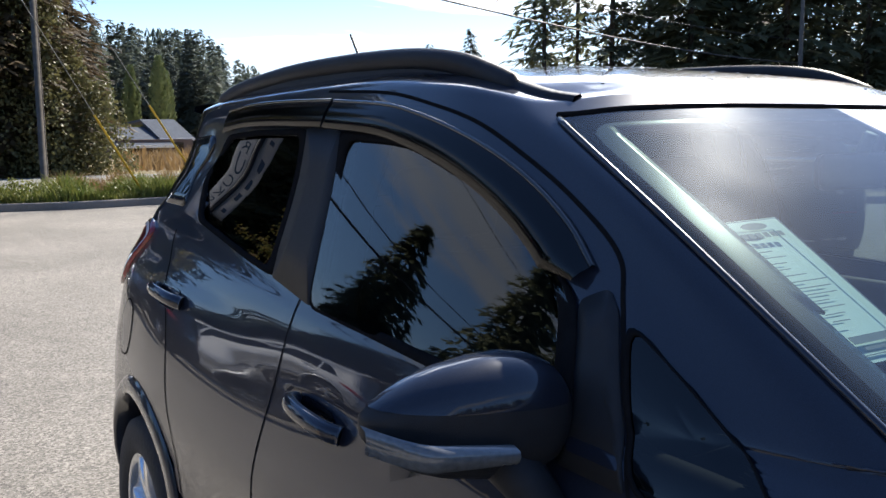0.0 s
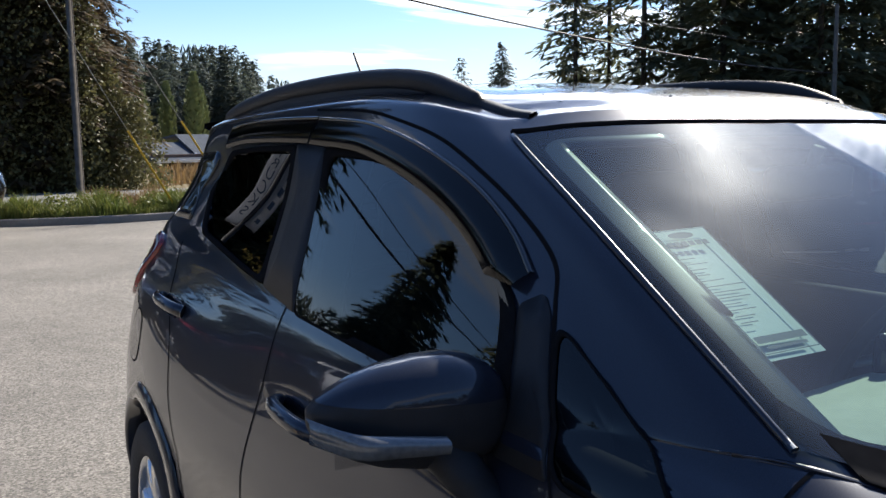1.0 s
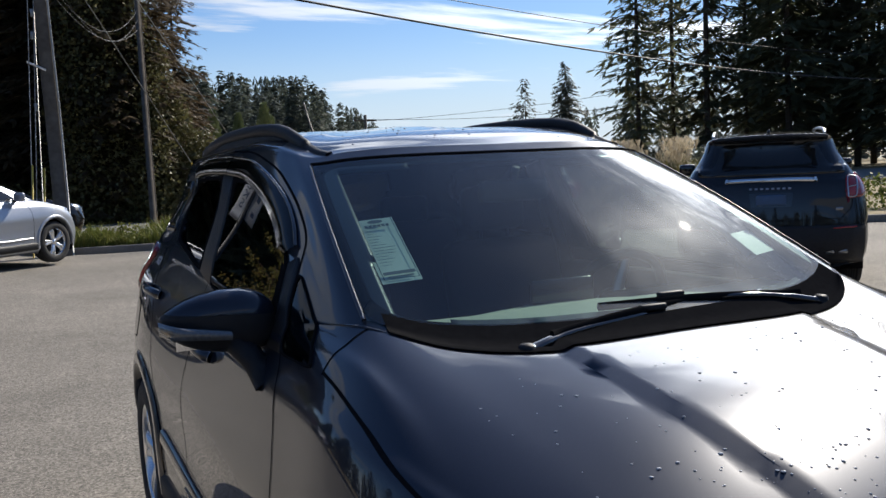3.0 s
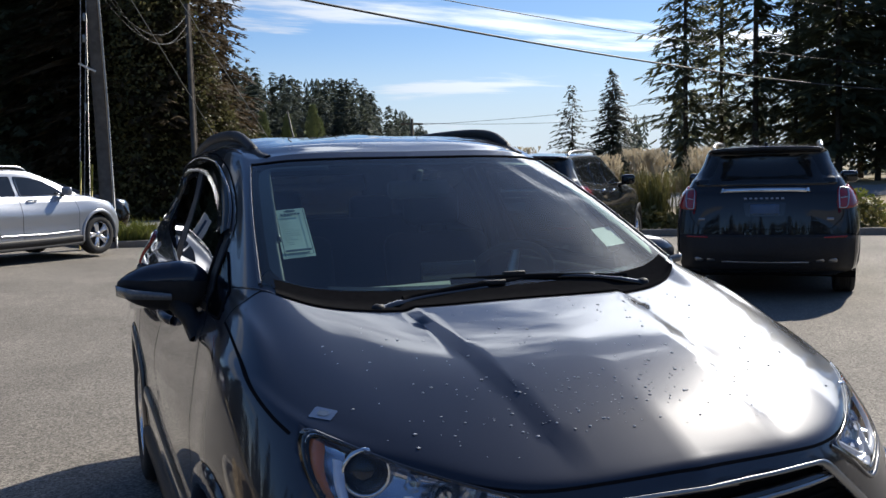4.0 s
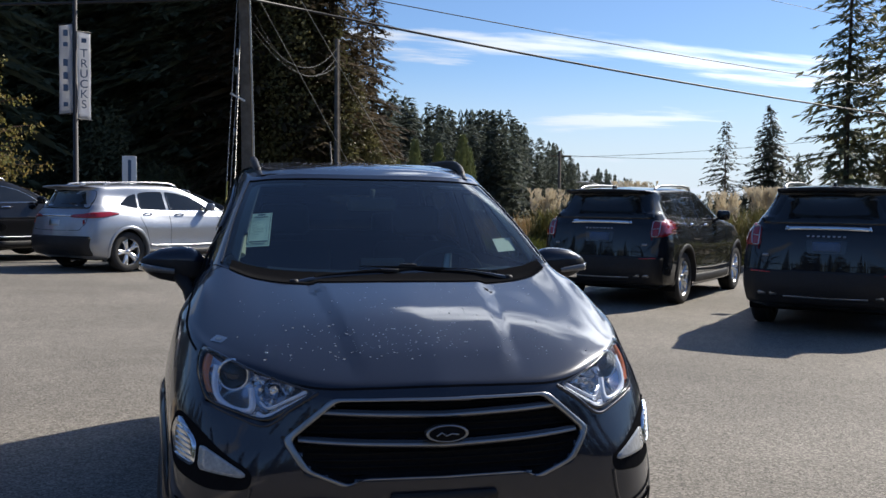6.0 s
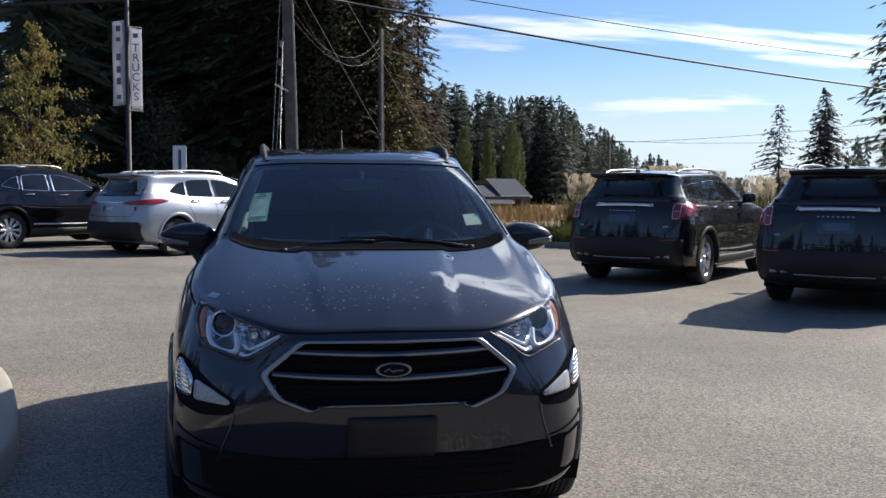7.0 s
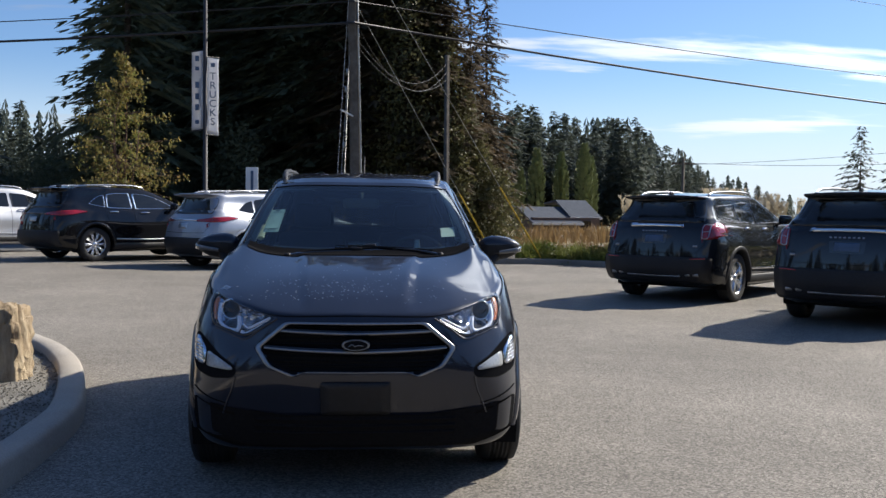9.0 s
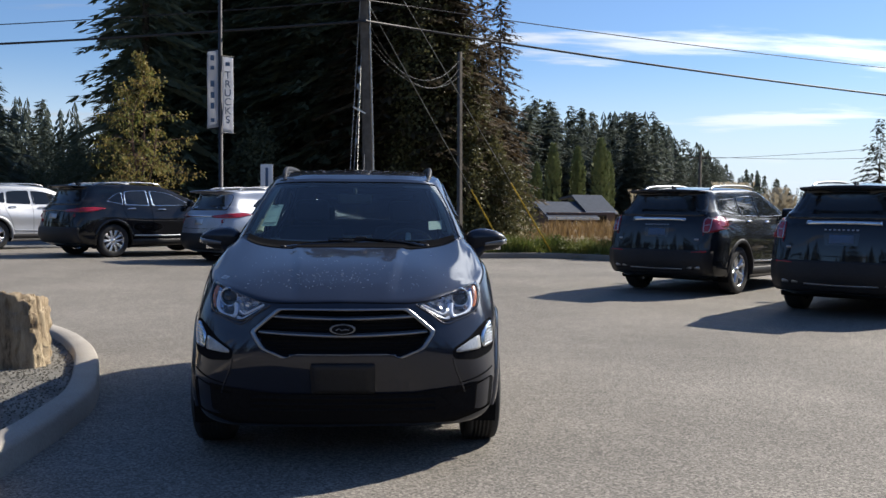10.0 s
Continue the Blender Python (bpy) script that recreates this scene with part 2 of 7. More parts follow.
def asphalt_mat():
    """Old grey asphalt: pale stones in a dark binder, worn drifts and stains."""
    m, nt, b = nodes_of("worn_asphalt")
    co = nt.nodes.new("ShaderNodeTexCoord")
    v = nt.nodes.new("ShaderNodeTexVoronoi"); v.inputs["Scale"].default_value = 95
    n = nt.nodes.new("ShaderNodeTexNoise"); n.inputs["Scale"].default_value = 0.35; n.inputs["Detail"].default_value = 7; n.inputs["Roughness"].default_value = 0.6
    n2 = nt.nodes.new("ShaderNodeTexNoise"); n2.inputs["Scale"].default_value = 42; n2.inputs["Detail"].default_value = 6; n2.inputs["Roughness"].default_value = 0.75
    n4 = nt.nodes.new("ShaderNodeTexNoise"); n4.inputs["Scale"].default_value = 4.0; n4.inputs["Detail"].default_value = 4
    for q in (v, n, n2, n4):
        link(nt, co, "Object", q, "Vector")
    r1 = nt.nodes.new("ShaderNodeValToRGB")
    r1.color_ramp.elements[0].position, r1.color_ramp.elements[0].color = 0.0, (0.066, 0.060, 0.052, 1)
    r1.color_ramp.elements[1].position, r1.color_ramp.elements[1].color = 1.0, (0.47, 0.428, 0.37, 1)
    e = r1.color_ramp.elements.new(0.45); e.color = (0.206, 0.188, 0.163, 1)
    sep = nt.nodes.new("ShaderNodeSeparateColor"); link(nt, v, "Color", sep, 0)
    a = nt.nodes.new("ShaderNodeMath"); a.operation = 'MULTIPLY_ADD'; a.inputs[1].default_value = 0.62
    link(nt, sep, 0, a, 0); link(nt, n2, "Fac", a, 2)
    a2 = nt.nodes.new("ShaderNodeMath"); a2.operation = 'MULTIPLY_ADD'; a2.inputs[1].default_value = 0.9; a2.inputs[2].default_value = -0.34
    link(nt, a, 0, a2, 0)
    link(nt, a2, 0, r1, 0)
    mr = nt.nodes.new("ShaderNodeMapRange")
    mr.inputs["From Min"].default_value, mr.inputs["From Max"].default_value = 0.3, 0.7
    mr.inputs["To Min"].default_value, mr.inputs["To Max"].default_value = 0.74, 1.2
    link(nt, n, "Fac", mr, "Value")
    mr2 = nt.nodes.new("ShaderNodeMapRange")
    mr2.inputs["From Min"].default_value, mr2.inputs["From Max"].default_value = 0.3, 0.75
    mr2.inputs["To Min"].default_value, mr2.inputs["To Max"].default_value = 0.93, 1.06
    link(nt, n4, "Fac", mr2, "Value")
    mu = nt.nodes.new("ShaderNodeMath"); mu.operation = 'MULTIPLY'; link(nt, mr, 0, mu, 0); link(nt, mr2, 0, mu, 1)
    sc = nt.nodes.new("ShaderNodeVectorMath"); sc.operation = 'SCALE'
    link(nt, r1, 0, sc, 0); link(nt, mu, 0, sc, "Scale"); link(nt, sc, 0, b, "Base Color")
    b.inputs["Roughness"].default_value = 0.85
    b.inputs["Specular IOR Level"].default_value = 0.3
    bp = nt.nodes.new("ShaderNodeBump"); bp.inputs["Strength"].default_value = 0.55; bp.inputs["Distance"].default_value = 0.006
    link(nt, a, 0, bp, "Height"); link(nt, bp, "Normal", b, "Normal")
    return m


M_ASPHALT = asphalt_mat()
M_ROAD = plain("road_asphalt", (0.17, 0.168, 0.16), 0.9, var=0.2, scale=30, coarse=0.4)
M_SOIL = plain("dry_field", (0.21, 0.165, 0.085), 0.95, var=0.4, scale=1.2, coarse=0.06, bump=0.3, bscale=4)
# darker than M_CONC: the shade on this kerb's front is put into the colour
M_KERB_SHADE = plain("shaded_kerb_concrete", (0.20, 0.18, 0.155), 0.95, var=0.3, scale=30, bump=0.4, bscale=120, coarse=1.0)
M_CONC = plain("kerb_concrete", (0.33, 0.30, 0.26), 0.9, var=0.2, scale=60, bump=0.35, bscale=160, coarse=2)
M_GRAVEL = plain("grey_gravel", (0.165, 0.155, 0.135), 0.95, var=0.5, scale=55, bump=0.8, bscale=60)
M_PAINT = paint("smoke_blue_paint", (0.017, 0.0200, 0.031), 0.16, 0.30, 0.07)
M_PAINT_SILVER = paint("silver_paint", (0.33, 0.35, 0.39), 0.6, 0.36)
M_PAINT_WHITE = paint("white_silver_paint", (0.50, 0.51, 0.53), 0.45, 0.4)
M_PAINT_BLACK = paint("black_paint", (0.009, 0.009, 0.010), 0.0, 0.6)
M_PAINT_GREY = paint("carbon_grey_paint", (0.013, 0.015, 0.018), 0.2, 0.42)
M_PLASTIC = plain("black_plastic", (0.026, 0.026, 0.028), 0.5, var=0.2, bump=0.12, bscale=700, spec=0.2)
M_GLOSSBLACK = plain("gloss_black", (0.008, 0.008, 0.010), 0.12, coat=0.6, var=0.1)
M_GAP = matte("panel_gap", (0.014, 0.014, 0.015))
M_CHROME = plain("chrome", (0.78, 0.79, 0.80), 0.09, 1.0, var=0.05)
M_SATIN = plain("satin_silver", (0.46, 0.47, 0.49), 0.3, 1.0, var=0.06)
M_DARKCHROME = plain("dark_satin_trim", (0.30, 0.31, 0.325), 0.3, 1.0, var=0.08)
M_ALLOY = plain("alloy_rim", (0.74, 0.75, 0.77), 0.25, 0.85, var=0.06)
M_TYRE = plain("tyre_rubber", (0.02, 0.02, 0.021), 0.8, var=0.25, bump=0.3, bscale=90)
M_GLASS = glass("windscreen_glass", (0.55, 0.66, 0.62), 0.85, 0.012, 0.006)
M_GLASS_SIDE = glass("side_glass", (0.24, 0.28, 0.28))
M_GLASS_DARK = glass("privacy_glass", (0.05, 0.055, 0.06), 0.6)
M_GLASS_CAR = plain("tinted_glass", (0.012, 0.014, 0.016), 0.02, var=0.1, spec=0.6)
M_LENS = glass("lamp_lens", (0.95, 0.96, 0.97), 0.55)
M_SMOKE = glass("smoked_visor", (0.06, 0.06, 0.065), 0.5, 0.1)
M_RED = plain("red_lens", (0.26, 0.006, 0.012), 0.08, coat=0.8, var=0.2)
M_AMBER = plain("amber_lens", (0.62, 0.17, 0.05), 0.12, coat=0.8, var=0.15)
M_FOG = plain("fog_lamp_lens", (0.34, 0.36, 0.38), 0.1, coat=0.8, var=0.3, scale=90)
M_LENS_GREY = plain("clear_strip_lens", (0.13, 0.135, 0.14), 0.1, coat=0.8, var=0.3, scale=120)
M_WHITE_LENS = plain("white_lens", (0.78, 0.81, 0.86), 0.12, coat=0.8, var=0.08)
M_REFLECT = plain("lamp_reflector", (0.72, 0.75, 0.80), 0.14, 1.0, var=0.2, scale=60)
M_LAMPBODY = plain("lamp_housing", (0.62, 0.64, 0.70), 0.14, 0.9, var=0.3, scale=25)
M_GUIDE = plain("light_guide_plastic", (0.80, 0.85, 0.96), 0.22, coat=0.5, var=0.06)
M_CABIN = plain("dark_cabin_plastic", (0.03, 0.031, 0.034), 0.7, var=0.15, bump=0.1, bscale=500)
M_DASH = plain("grey_dash_top", (0.40, 0.44, 0.39), 0.75, var=0.1, bump=0.1, bscale=500)
M_SEAT = plain("charcoal_seat_cloth", (0.022, 0.023, 0.027), 0.9, var=0.25, scale=300, bump=0.2, bscale=800)
M_TRIM_LIGHT = plain("pale_pillar_trim", (0.30, 0.30, 0.28), 0.8, var=0.06)
M_PAPER = plain("pale_paper", (0.62, 0.78, 0.78), 0.6, var=0.04)
M_INK = plain("blue_ink", (0.07, 0.12, 0.2), 0.7, var=0.1)
M_WHITE = plain("white_paint", (0.78, 0.78, 0.76), 0.6, var=0.07)
M_BANNER = leafy("banner_cloth", (0.80, 0.80, 0.82), (0.86, 0.86, 0.87), rough=0.85, trans=0.5)
M_POLE = plain("weathered_pole_wood", (0.12, 0.105, 0.088), 0.9, var=0.35, scale=9, bump=0.4, bscale=20, spec=0.12)
M_GALV = plain("galvanised_steel", (0.30, 0.31, 0.31), 0.5, 0.6, var=0.15)
M_DARKSTEEL = plain("dark_steel", (0.05, 0.05, 0.055), 0.5, 0.5, var=0.2)
M_YELLOW = plain("yellow_guard", (0.62, 0.42, 0.05), 0.5, var=0.15)
M_CABLE = plain("black_cable", (0.012, 0.012, 0.014), 0.6, var=0.1)


def rock_mat():
    """Split tan rock with upright grain and dark cracks."""
    m, nt, b = nodes_of("tan_rock")
    co = nt.nodes.new("ShaderNodeTexCoord")
    mp = nt.nodes.new("ShaderNodeMapping"); mp.inputs["Scale"].default_value = (1.0, 1.0, 0.22)
    link(nt, co, "Object", mp, "Vector")
    n1 = nt.nodes.new("ShaderNodeTexNoise"); n1.inputs["Scale"].default_value = 14; n1.inputs["Detail"].default_value = 8; n1.inputs["Roughness"].default_value = 0.7
    n2 = nt.nodes.new("ShaderNodeTexNoise"); n2.inputs["Scale"].default_value = 2.2; n2.inputs["Detail"].default_value = 4
    link(nt, mp, "Vector", n1, "Vector"); link(nt, co, "Object", n2, "Vector")
    ad = nt.nodes.new("ShaderNodeMath"); ad.operation = 'MULTIPLY_ADD'; ad.inputs[1].default_value = 0.45
    link(nt, n2, "Fac", ad, 0); link(nt, n1, "Fac", ad, 2)
    r = nt.nodes.new("ShaderNodeValToRGB")
    r.color_ramp.elements[0].position, r.color_ramp.elements[0].color = 0.52, (0.06, 0.045, 0.03, 1)
    r.color_ramp.elements[1].position, r.color_ramp.elements[1].color = 0.92, (0.47, 0.385, 0.27, 1)
    e = r.color_ramp.elements.new(0.66); e.color = (0.27, 0.205, 0.135, 1)
    link(nt, ad, 0, r, 0); link(nt, r, 0, b, "Base Color")
    b.inputs["Roughness"].default_value = 0.95
    b.inputs["Specular IOR Level"].default_value = 0.15
    bp = nt.nodes.new("ShaderNodeBump"); bp.inputs["Strength"].default_value = 0.9; bp.inputs["Distance"].default_value = 0.03
    link(nt, n1, "Fac", bp, "Height"); link(nt, bp, "Normal", b, "Normal")
    return m


M_ROCK = rock_mat()
M_BARK = plain("conifer_bark", (0.065, 0.052, 0.042), 0.95, var=0.4, scale=5, bump=0.6, bscale=12)
M_BARK2 = plain("maple_bark", (0.13, 0.075, 0.05), 0.9, var=0.3, scale=8)
M_FIR = leafy("fir_needles", (0.085, 0.105, 0.066), (0.18, 0.185, 0.105), trans=0.45)
M_FIR_BROWN = leafy("rusty_needles", (0.055, 0.045, 0.028), (0.15, 0.105, 0.055), trans=0.3)
M_SPRUCE = leafy("spruce_needles", (0.022, 0.032, 0.022), (0.055, 0.066, 0.04), trans=0.1)
# bluer than the near firs: distance haze is put into the needle colour
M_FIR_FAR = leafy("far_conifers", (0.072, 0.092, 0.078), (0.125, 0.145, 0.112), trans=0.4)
M_BRUSH = leafy("dry_brush", (0.085, 0.085, 0.035), (0.20, 0.185, 0.08), trans=0.3)
M_POPLAR = leafy("poplar_leaves", (0.10, 0.13, 0.05), (0.20, 0.23, 0.10), trans=0.25)
M_MAPLE = leafy("turning_maple_leaves", (0.12, 0.16, 0.045), (0.30, 0.20, 0.07), trans=0.42, scale=0.35)
M_GRASS = leafy("green_weeds", (0.07, 0.12, 0.018), (0.26, 0.25, 0.07), trans=0.3, scale=0.8)
M_DRYGRASS = leafy("dry_tall_grass", (0.17, 0.10, 0.045), (0.33, 0.23, 0.11), trans=0.3, scale=0.5)
M_PLUME = leafy("pale_plumes", (0.48, 0.40, 0.27), (0.62, 0.55, 0.42), trans=0.35)
M_PAMPAS = leafy("pampas_blades", (0.10, 0.12, 0.03), (0.30, 0.25, 0.10), trans=0.3)
M_ROOF = plain("grey_shingle_roof", (0.085, 0.097, 0.12), 0.9, var=0.2, scale=12, spec=0.1)
M_SIDING = plain("brown_siding", (0.14, 0.10, 0.085), 0.85, var=0.15)
# pale grey base: the bright glints of clear drops are put into the colour
M_WATER = plain("glint_pale_drop", (0.34, 0.35, 0.38), 0.03, var=0.1, spec=0.6)


# ---- shaping helpers ----
def part(name, bm, material, parent=None, label="", smooth=True):
    """Links a bmesh as one mesh object under a thing or a part."""
    me = bpy.data.meshes.new(name)
    bm.to_mesh(me)
    bm.free()
    me.materials.append(material)
    for p in me.polygons:
        p.use_smooth = smooth
    ob = new(name, me)
    if parent is not None:
        ob.parent = parent
    if label:
        tagged(ob, label)
    return ob


def share(ob, parent, m=None, name=None):
    """Another object on the same mesh."""
    o = new(name or ob.name.split(".")[0], ob.data)
    o.parent = parent
    if m is not None:
        o.matrix_basis = m
    return o


def empty(name, m=None):
    e = new(name)
    e.empty_display_size = 0.2
    if m is not None:
        e.matrix_basis = m
    return e


def grid(bm, rows, close_u=False, close_v=False):
    """Quads over a table of points."""
    vs = [[bm.verts.new(p) for p in r] for r in rows]
    n, k = len(vs), len(vs[0])
    for i in range(n if close_v else n - 1):
        for j in range(k if close_u else k - 1):
            q = (vs[i][j], vs[i][(j + 1) % k], vs[(i + 1) % n][(j + 1) % k], vs[(i + 1) % n][j])
            try:
                bm.faces.new(q)
            except ValueError:
                pass
    return vs


def box(bm, c, s, bevel=0.0, rot=None, seg=2):
    """A box with rounded edges."""
    r = bmesh.ops.create_cube(bm, size=1.0)
    m = Matrix.Translation(c) @ (rot.to_4x4() if rot is not None else Matrix()) @ Matrix.Diagonal((*s, 1))
    bmesh.ops.transform(bm, matrix=m, verts=r["verts"])
    if bevel:
        es = list({e for v in r["verts"] for e in v.link_edges})
        bmesh.ops.bevel(bm, geom=es, offset=bevel, segments=seg, profile=0.5, affect='EDGES')


def tube(bm, pts, r, seg=8, cap=True, flat=None):
    """A round bar along points; r is one radius or one for each point; flat: squash of the second axis."""
    pts = [Vector(p) for p in pts]
    n = len(pts)
    rr = r if isinstance(r, (list, tuple)) else [r] * n
    ref = Vector((0, 0, 1))
    rows = []
    for i, p in enumerate(pts):
        d = (pts[min(i + 1, n - 1)] - pts[max(i - 1, 0)]).normalized()
        a = d.cross(ref)
        if a.length < 1e-3:
            a = d.cross(Vector((1, 0, 0)))
        a.normalize()
        b = a.cross(d)
        k = flat if flat else 1.0
        rows.append([p + rr[i] * (a * math.cos(t) + b * k * math.sin(t)) for t in [2 * math.pi * j / seg for j in range(seg)]])
    vs = grid(bm, rows, close_u=True)
    if cap:
        for end in (vs[0], vs[-1]):
            try:
                bm.faces.new(end)
            except ValueError:
                pass


def lathe(bm, prof, axis_m, seg=32):
    """Turns (radius, along) pairs round the x axis of axis_m."""
    rows = [[axis_m @ Vector((a, r * math.cos(t), r * math.sin(t))) for t in [2 * math.pi * j / seg for j in range(seg)]] for r, a in prof]
    grid(bm, rows, close_u=True)


def spline(pts, n):
    """Catmull-Rom points, n to each span."""
    pts = [np.array(p, float) for p in pts]
    p = [2 * pts[0] - pts[1]] + pts + [2 * pts[-1] - pts[-2]]
    out = []
    for i in range(1, len(p) - 2):
        for j in range(n):
            t = j / n
            out.append(0.5 * (2 * p[i] + (p[i + 1] - p[i - 1]) * t + (2 * p[i - 1] - 5 * p[i] + 4 * p[i + 1] - p[i + 2]) * t * t
                              + (3 * p[i] - p[i - 1] - 3 * p[i + 1] + p[i + 2]) * t ** 3))
    out.append(p[-2])
    return out


def outline(pts, n=6, corner=0.03):
    """A closed outline with straight sides and rounded corners."""
    out = []
    k = len(pts)
    for i in range(k):
        a, b, c = (np.array(pts[(i + d) % k], float) for d in (-1, 0, 1))
        la, lc = np.linalg.norm(a - b), np.linalg.norm(c - b)
        ra, rc = min(corner, la * 0.45) / la, min(corner, lc * 0.45) / lc
        p, q = b + (a - b) * ra, b + (c - b) * rc
        for t in (0.0, 0.25, 0.5, 0.75, 1.0):
            out.append(p * (1 - t) ** 2 + 2 * b * t * (1 - t) + q * t * t)
        nx = np.array(pts[(i + 2) % k], float)
        ln = min(corner, lc * 0.45) / lc
        e = c + (b - c) * ln
        for j in range(1, n):
            out.append(q + (e - q) * j / n)
    return out


# ---- the shape of a small sport utility car: rings from the sill up to the roof, from the nose round to the tail ----
RINGS = []
# underside and sill
RINGS.append([(0, .30, .20), (.35, .32, .20), (.55, .38, .20), (.66, .55, .20), (.72, .85, .20), (.74, 1.3, .20), (.74, 2.45, .20), (.73, 3.4, .20), (.62, 3.75, .24), (.38, 3.85, .26), (0, 3.88, .27)])
RINGS.append([(0, .21, .23), (.35, .22, .23), (.66, .29, .23), (.80, .47, .25), (.83, .85, .25), (.845, 1.3, .25), (.845, 2.45, .25), (.845, 3.4, .27), (.74, 3.87, .32), (.40, 3.98, .34), (0, 4.0, .34)])
RINGS.append([(0, .125, .42), (.35, .14, .42), (.67, .21, .42), (.828, .43, .43), (.865, .85, .43), (.865, 1.3, .42), (.865, 2.45, .42), (.868, 3.4, .44), (.79, 3.93, .46), (.42, 4.06, .48), (0, 4.09, .48)])
RINGS.append([(0, .045, .60), (.35, .07, .60), (.65, .17, .60), (.815, .42, .61), (.872, .85, .62), (.862, 1.3, .60), (.855, 2.45, .60), (.872, 3.4, .64), (.80, 3.92, .64), (.43, 4.05, .66), (0, 4.08, .66)])
RINGS.append([(0, .055, .76), (.35, .09, .76), (.62, .21, .76), (.795, .42, .78), (.866, .85, .82), (.862, 1.3, .80), (.86, 2.45, .80), (.872, 3.4, .84), (.79, 3.88, .84), (.43, 4.02, .86), (0, 4.05, .86)])
# shoulder and bonnet edge
RINGS.append([(0, .085, .875), (.35, .12, .87), (.57, .26, .90), (.735, .48, .945), (.824, .87, 1.0), (.824, 1.35, .985), (.806, 2.45, .995), (.82, 3.4, 1.06), (.76, 3.84, 1.06), (.42, 3.98, 1.06), (0, 4.01, 1.06)])
RINGS.append([(0, .16, .925), (.35, .19, .922), (.55, .33, .955), (.71, .56, .995), (.785, .92, 1.065), (.792, 1.4, 1.07), (.780, 2.45, 1.08), (.77, 3.4, 1.15), (.72, 3.8, 1.16), (.42, 3.94, 1.15), (0, 3.97, 1.15)])
RINGS.append([(0, .50, 1.045), (.34, .50, 1.038), (.54, .56, 1.035), (.69, .77, 1.075), (.745, 1.02, 1.13), (.775, 1.45, 1.12), (.76, 2.45, 1.13), (.735, 3.4, 1.21), (.70, 3.78, 1.21), (.41, 3.91, 1.20), (0, 3.94, 1.20)])
RINGS.append([(0, .87, 1.125), (.34, .87, 1.125), (.54, .95, 1.14), (.675, 1.10, 1.18), (.725, 1.25, 1.17), (.755, 1.55, 1.155), (.74, 2.45, 1.17), (.70, 3.4, 1.25), (.68, 3.76, 1.26), (.40, 3.88, 1.25), (0, 3.91, 1.25)])
# windscreen and side windows
RINGS.append([(0, .95, 1.135), (.34, .97, 1.142), (.54, 1.03, 1.158), (.67, 1.13, 1.195), (.715, 1.30, 1.20), (.742, 1.6, 1.20), (.725, 2.45, 1.22), (.675, 3.4, 1.29), (.655, 3.73, 1.30), (.39, 3.84, 1.29), (0, 3.87, 1.29)])
RINGS.append([(0, 1.33, 1.350), (.31, 1.35, 1.349), (.50, 1.40, 1.355), (.618, 1.49, 1.378), (.65, 1.60, 1.37), (.67, 1.85, 1.37), (.66, 2.45, 1.39), (.61, 3.3, 1.42), (.60, 3.68, 1.42), (.37, 3.79, 1.42), (0, 3.82, 1.42)])
RINGS.append([(0, 1.72, 1.545), (.28, 1.735, 1.545), (.45, 1.77, 1.54), (.555, 1.82, 1.53), (.585, 1.92, 1.543), (.605, 2.1, 1.560), (.605, 2.5, 1.572), (.58, 3.3, 1.562), (.56, 3.66, 1.538), (.35, 3.78, 1.53), (0, 3.82, 1.53)])
# roof
RINGS.append([(0, 1.80, 1.580), (.27, 1.81, 1.580), (.42, 1.84, 1.574), (.515, 1.90, 1.566), (.545, 2.0, 1.585), (.556, 2.15, 1.607), (.552, 2.5, 1.625), (.522, 3.3, 1.618), (.50, 3.78, 1.588), (.33, 3.89, 1.590), (0, 3.92, 1.595)])
RINGS.append([(0, 1.95, 1.618), (.22, 1.96, 1.618), (.33, 2.0, 1.617), (.40, 2.06, 1.616), (.41, 2.14, 1.624), (.415, 2.25, 1.637), (.41, 2.5, 1.653), (.40, 3.2, 1.648), (.38, 3.6, 1.620), (.25, 3.72, 1.608), (0, 3.75, 1.612)])
RINGS.append([(0, 2.2 + 0.13 * i, 1.676 - 0.00105 * (i - 5.2) ** 2) for i in range(11)])
Y_FROM = [0.0, 0.84, 1.11, 1.82, 3.36, 3.80, 4.09]
Z_FROM = [0.0, 0.25, 0.60, 0.90, 1.17, 1.53, 1.675]


def flatten(bm, k):
    """Press a pane towards its own plane."""
    co = np.array([v.co[:] for v in bm.verts])
    c = co.mean(axis=0)
    nrm = np.linalg.svd(co - c)[2][2] if len(co) < 400 else np.linalg.eigh((co - c).T @ (co - c))[1][:, 0]
    for v, p in zip(bm.verts, co):
        v.co = Vector(p - nrm * ((p - c) @ nrm) * k)
    return bm


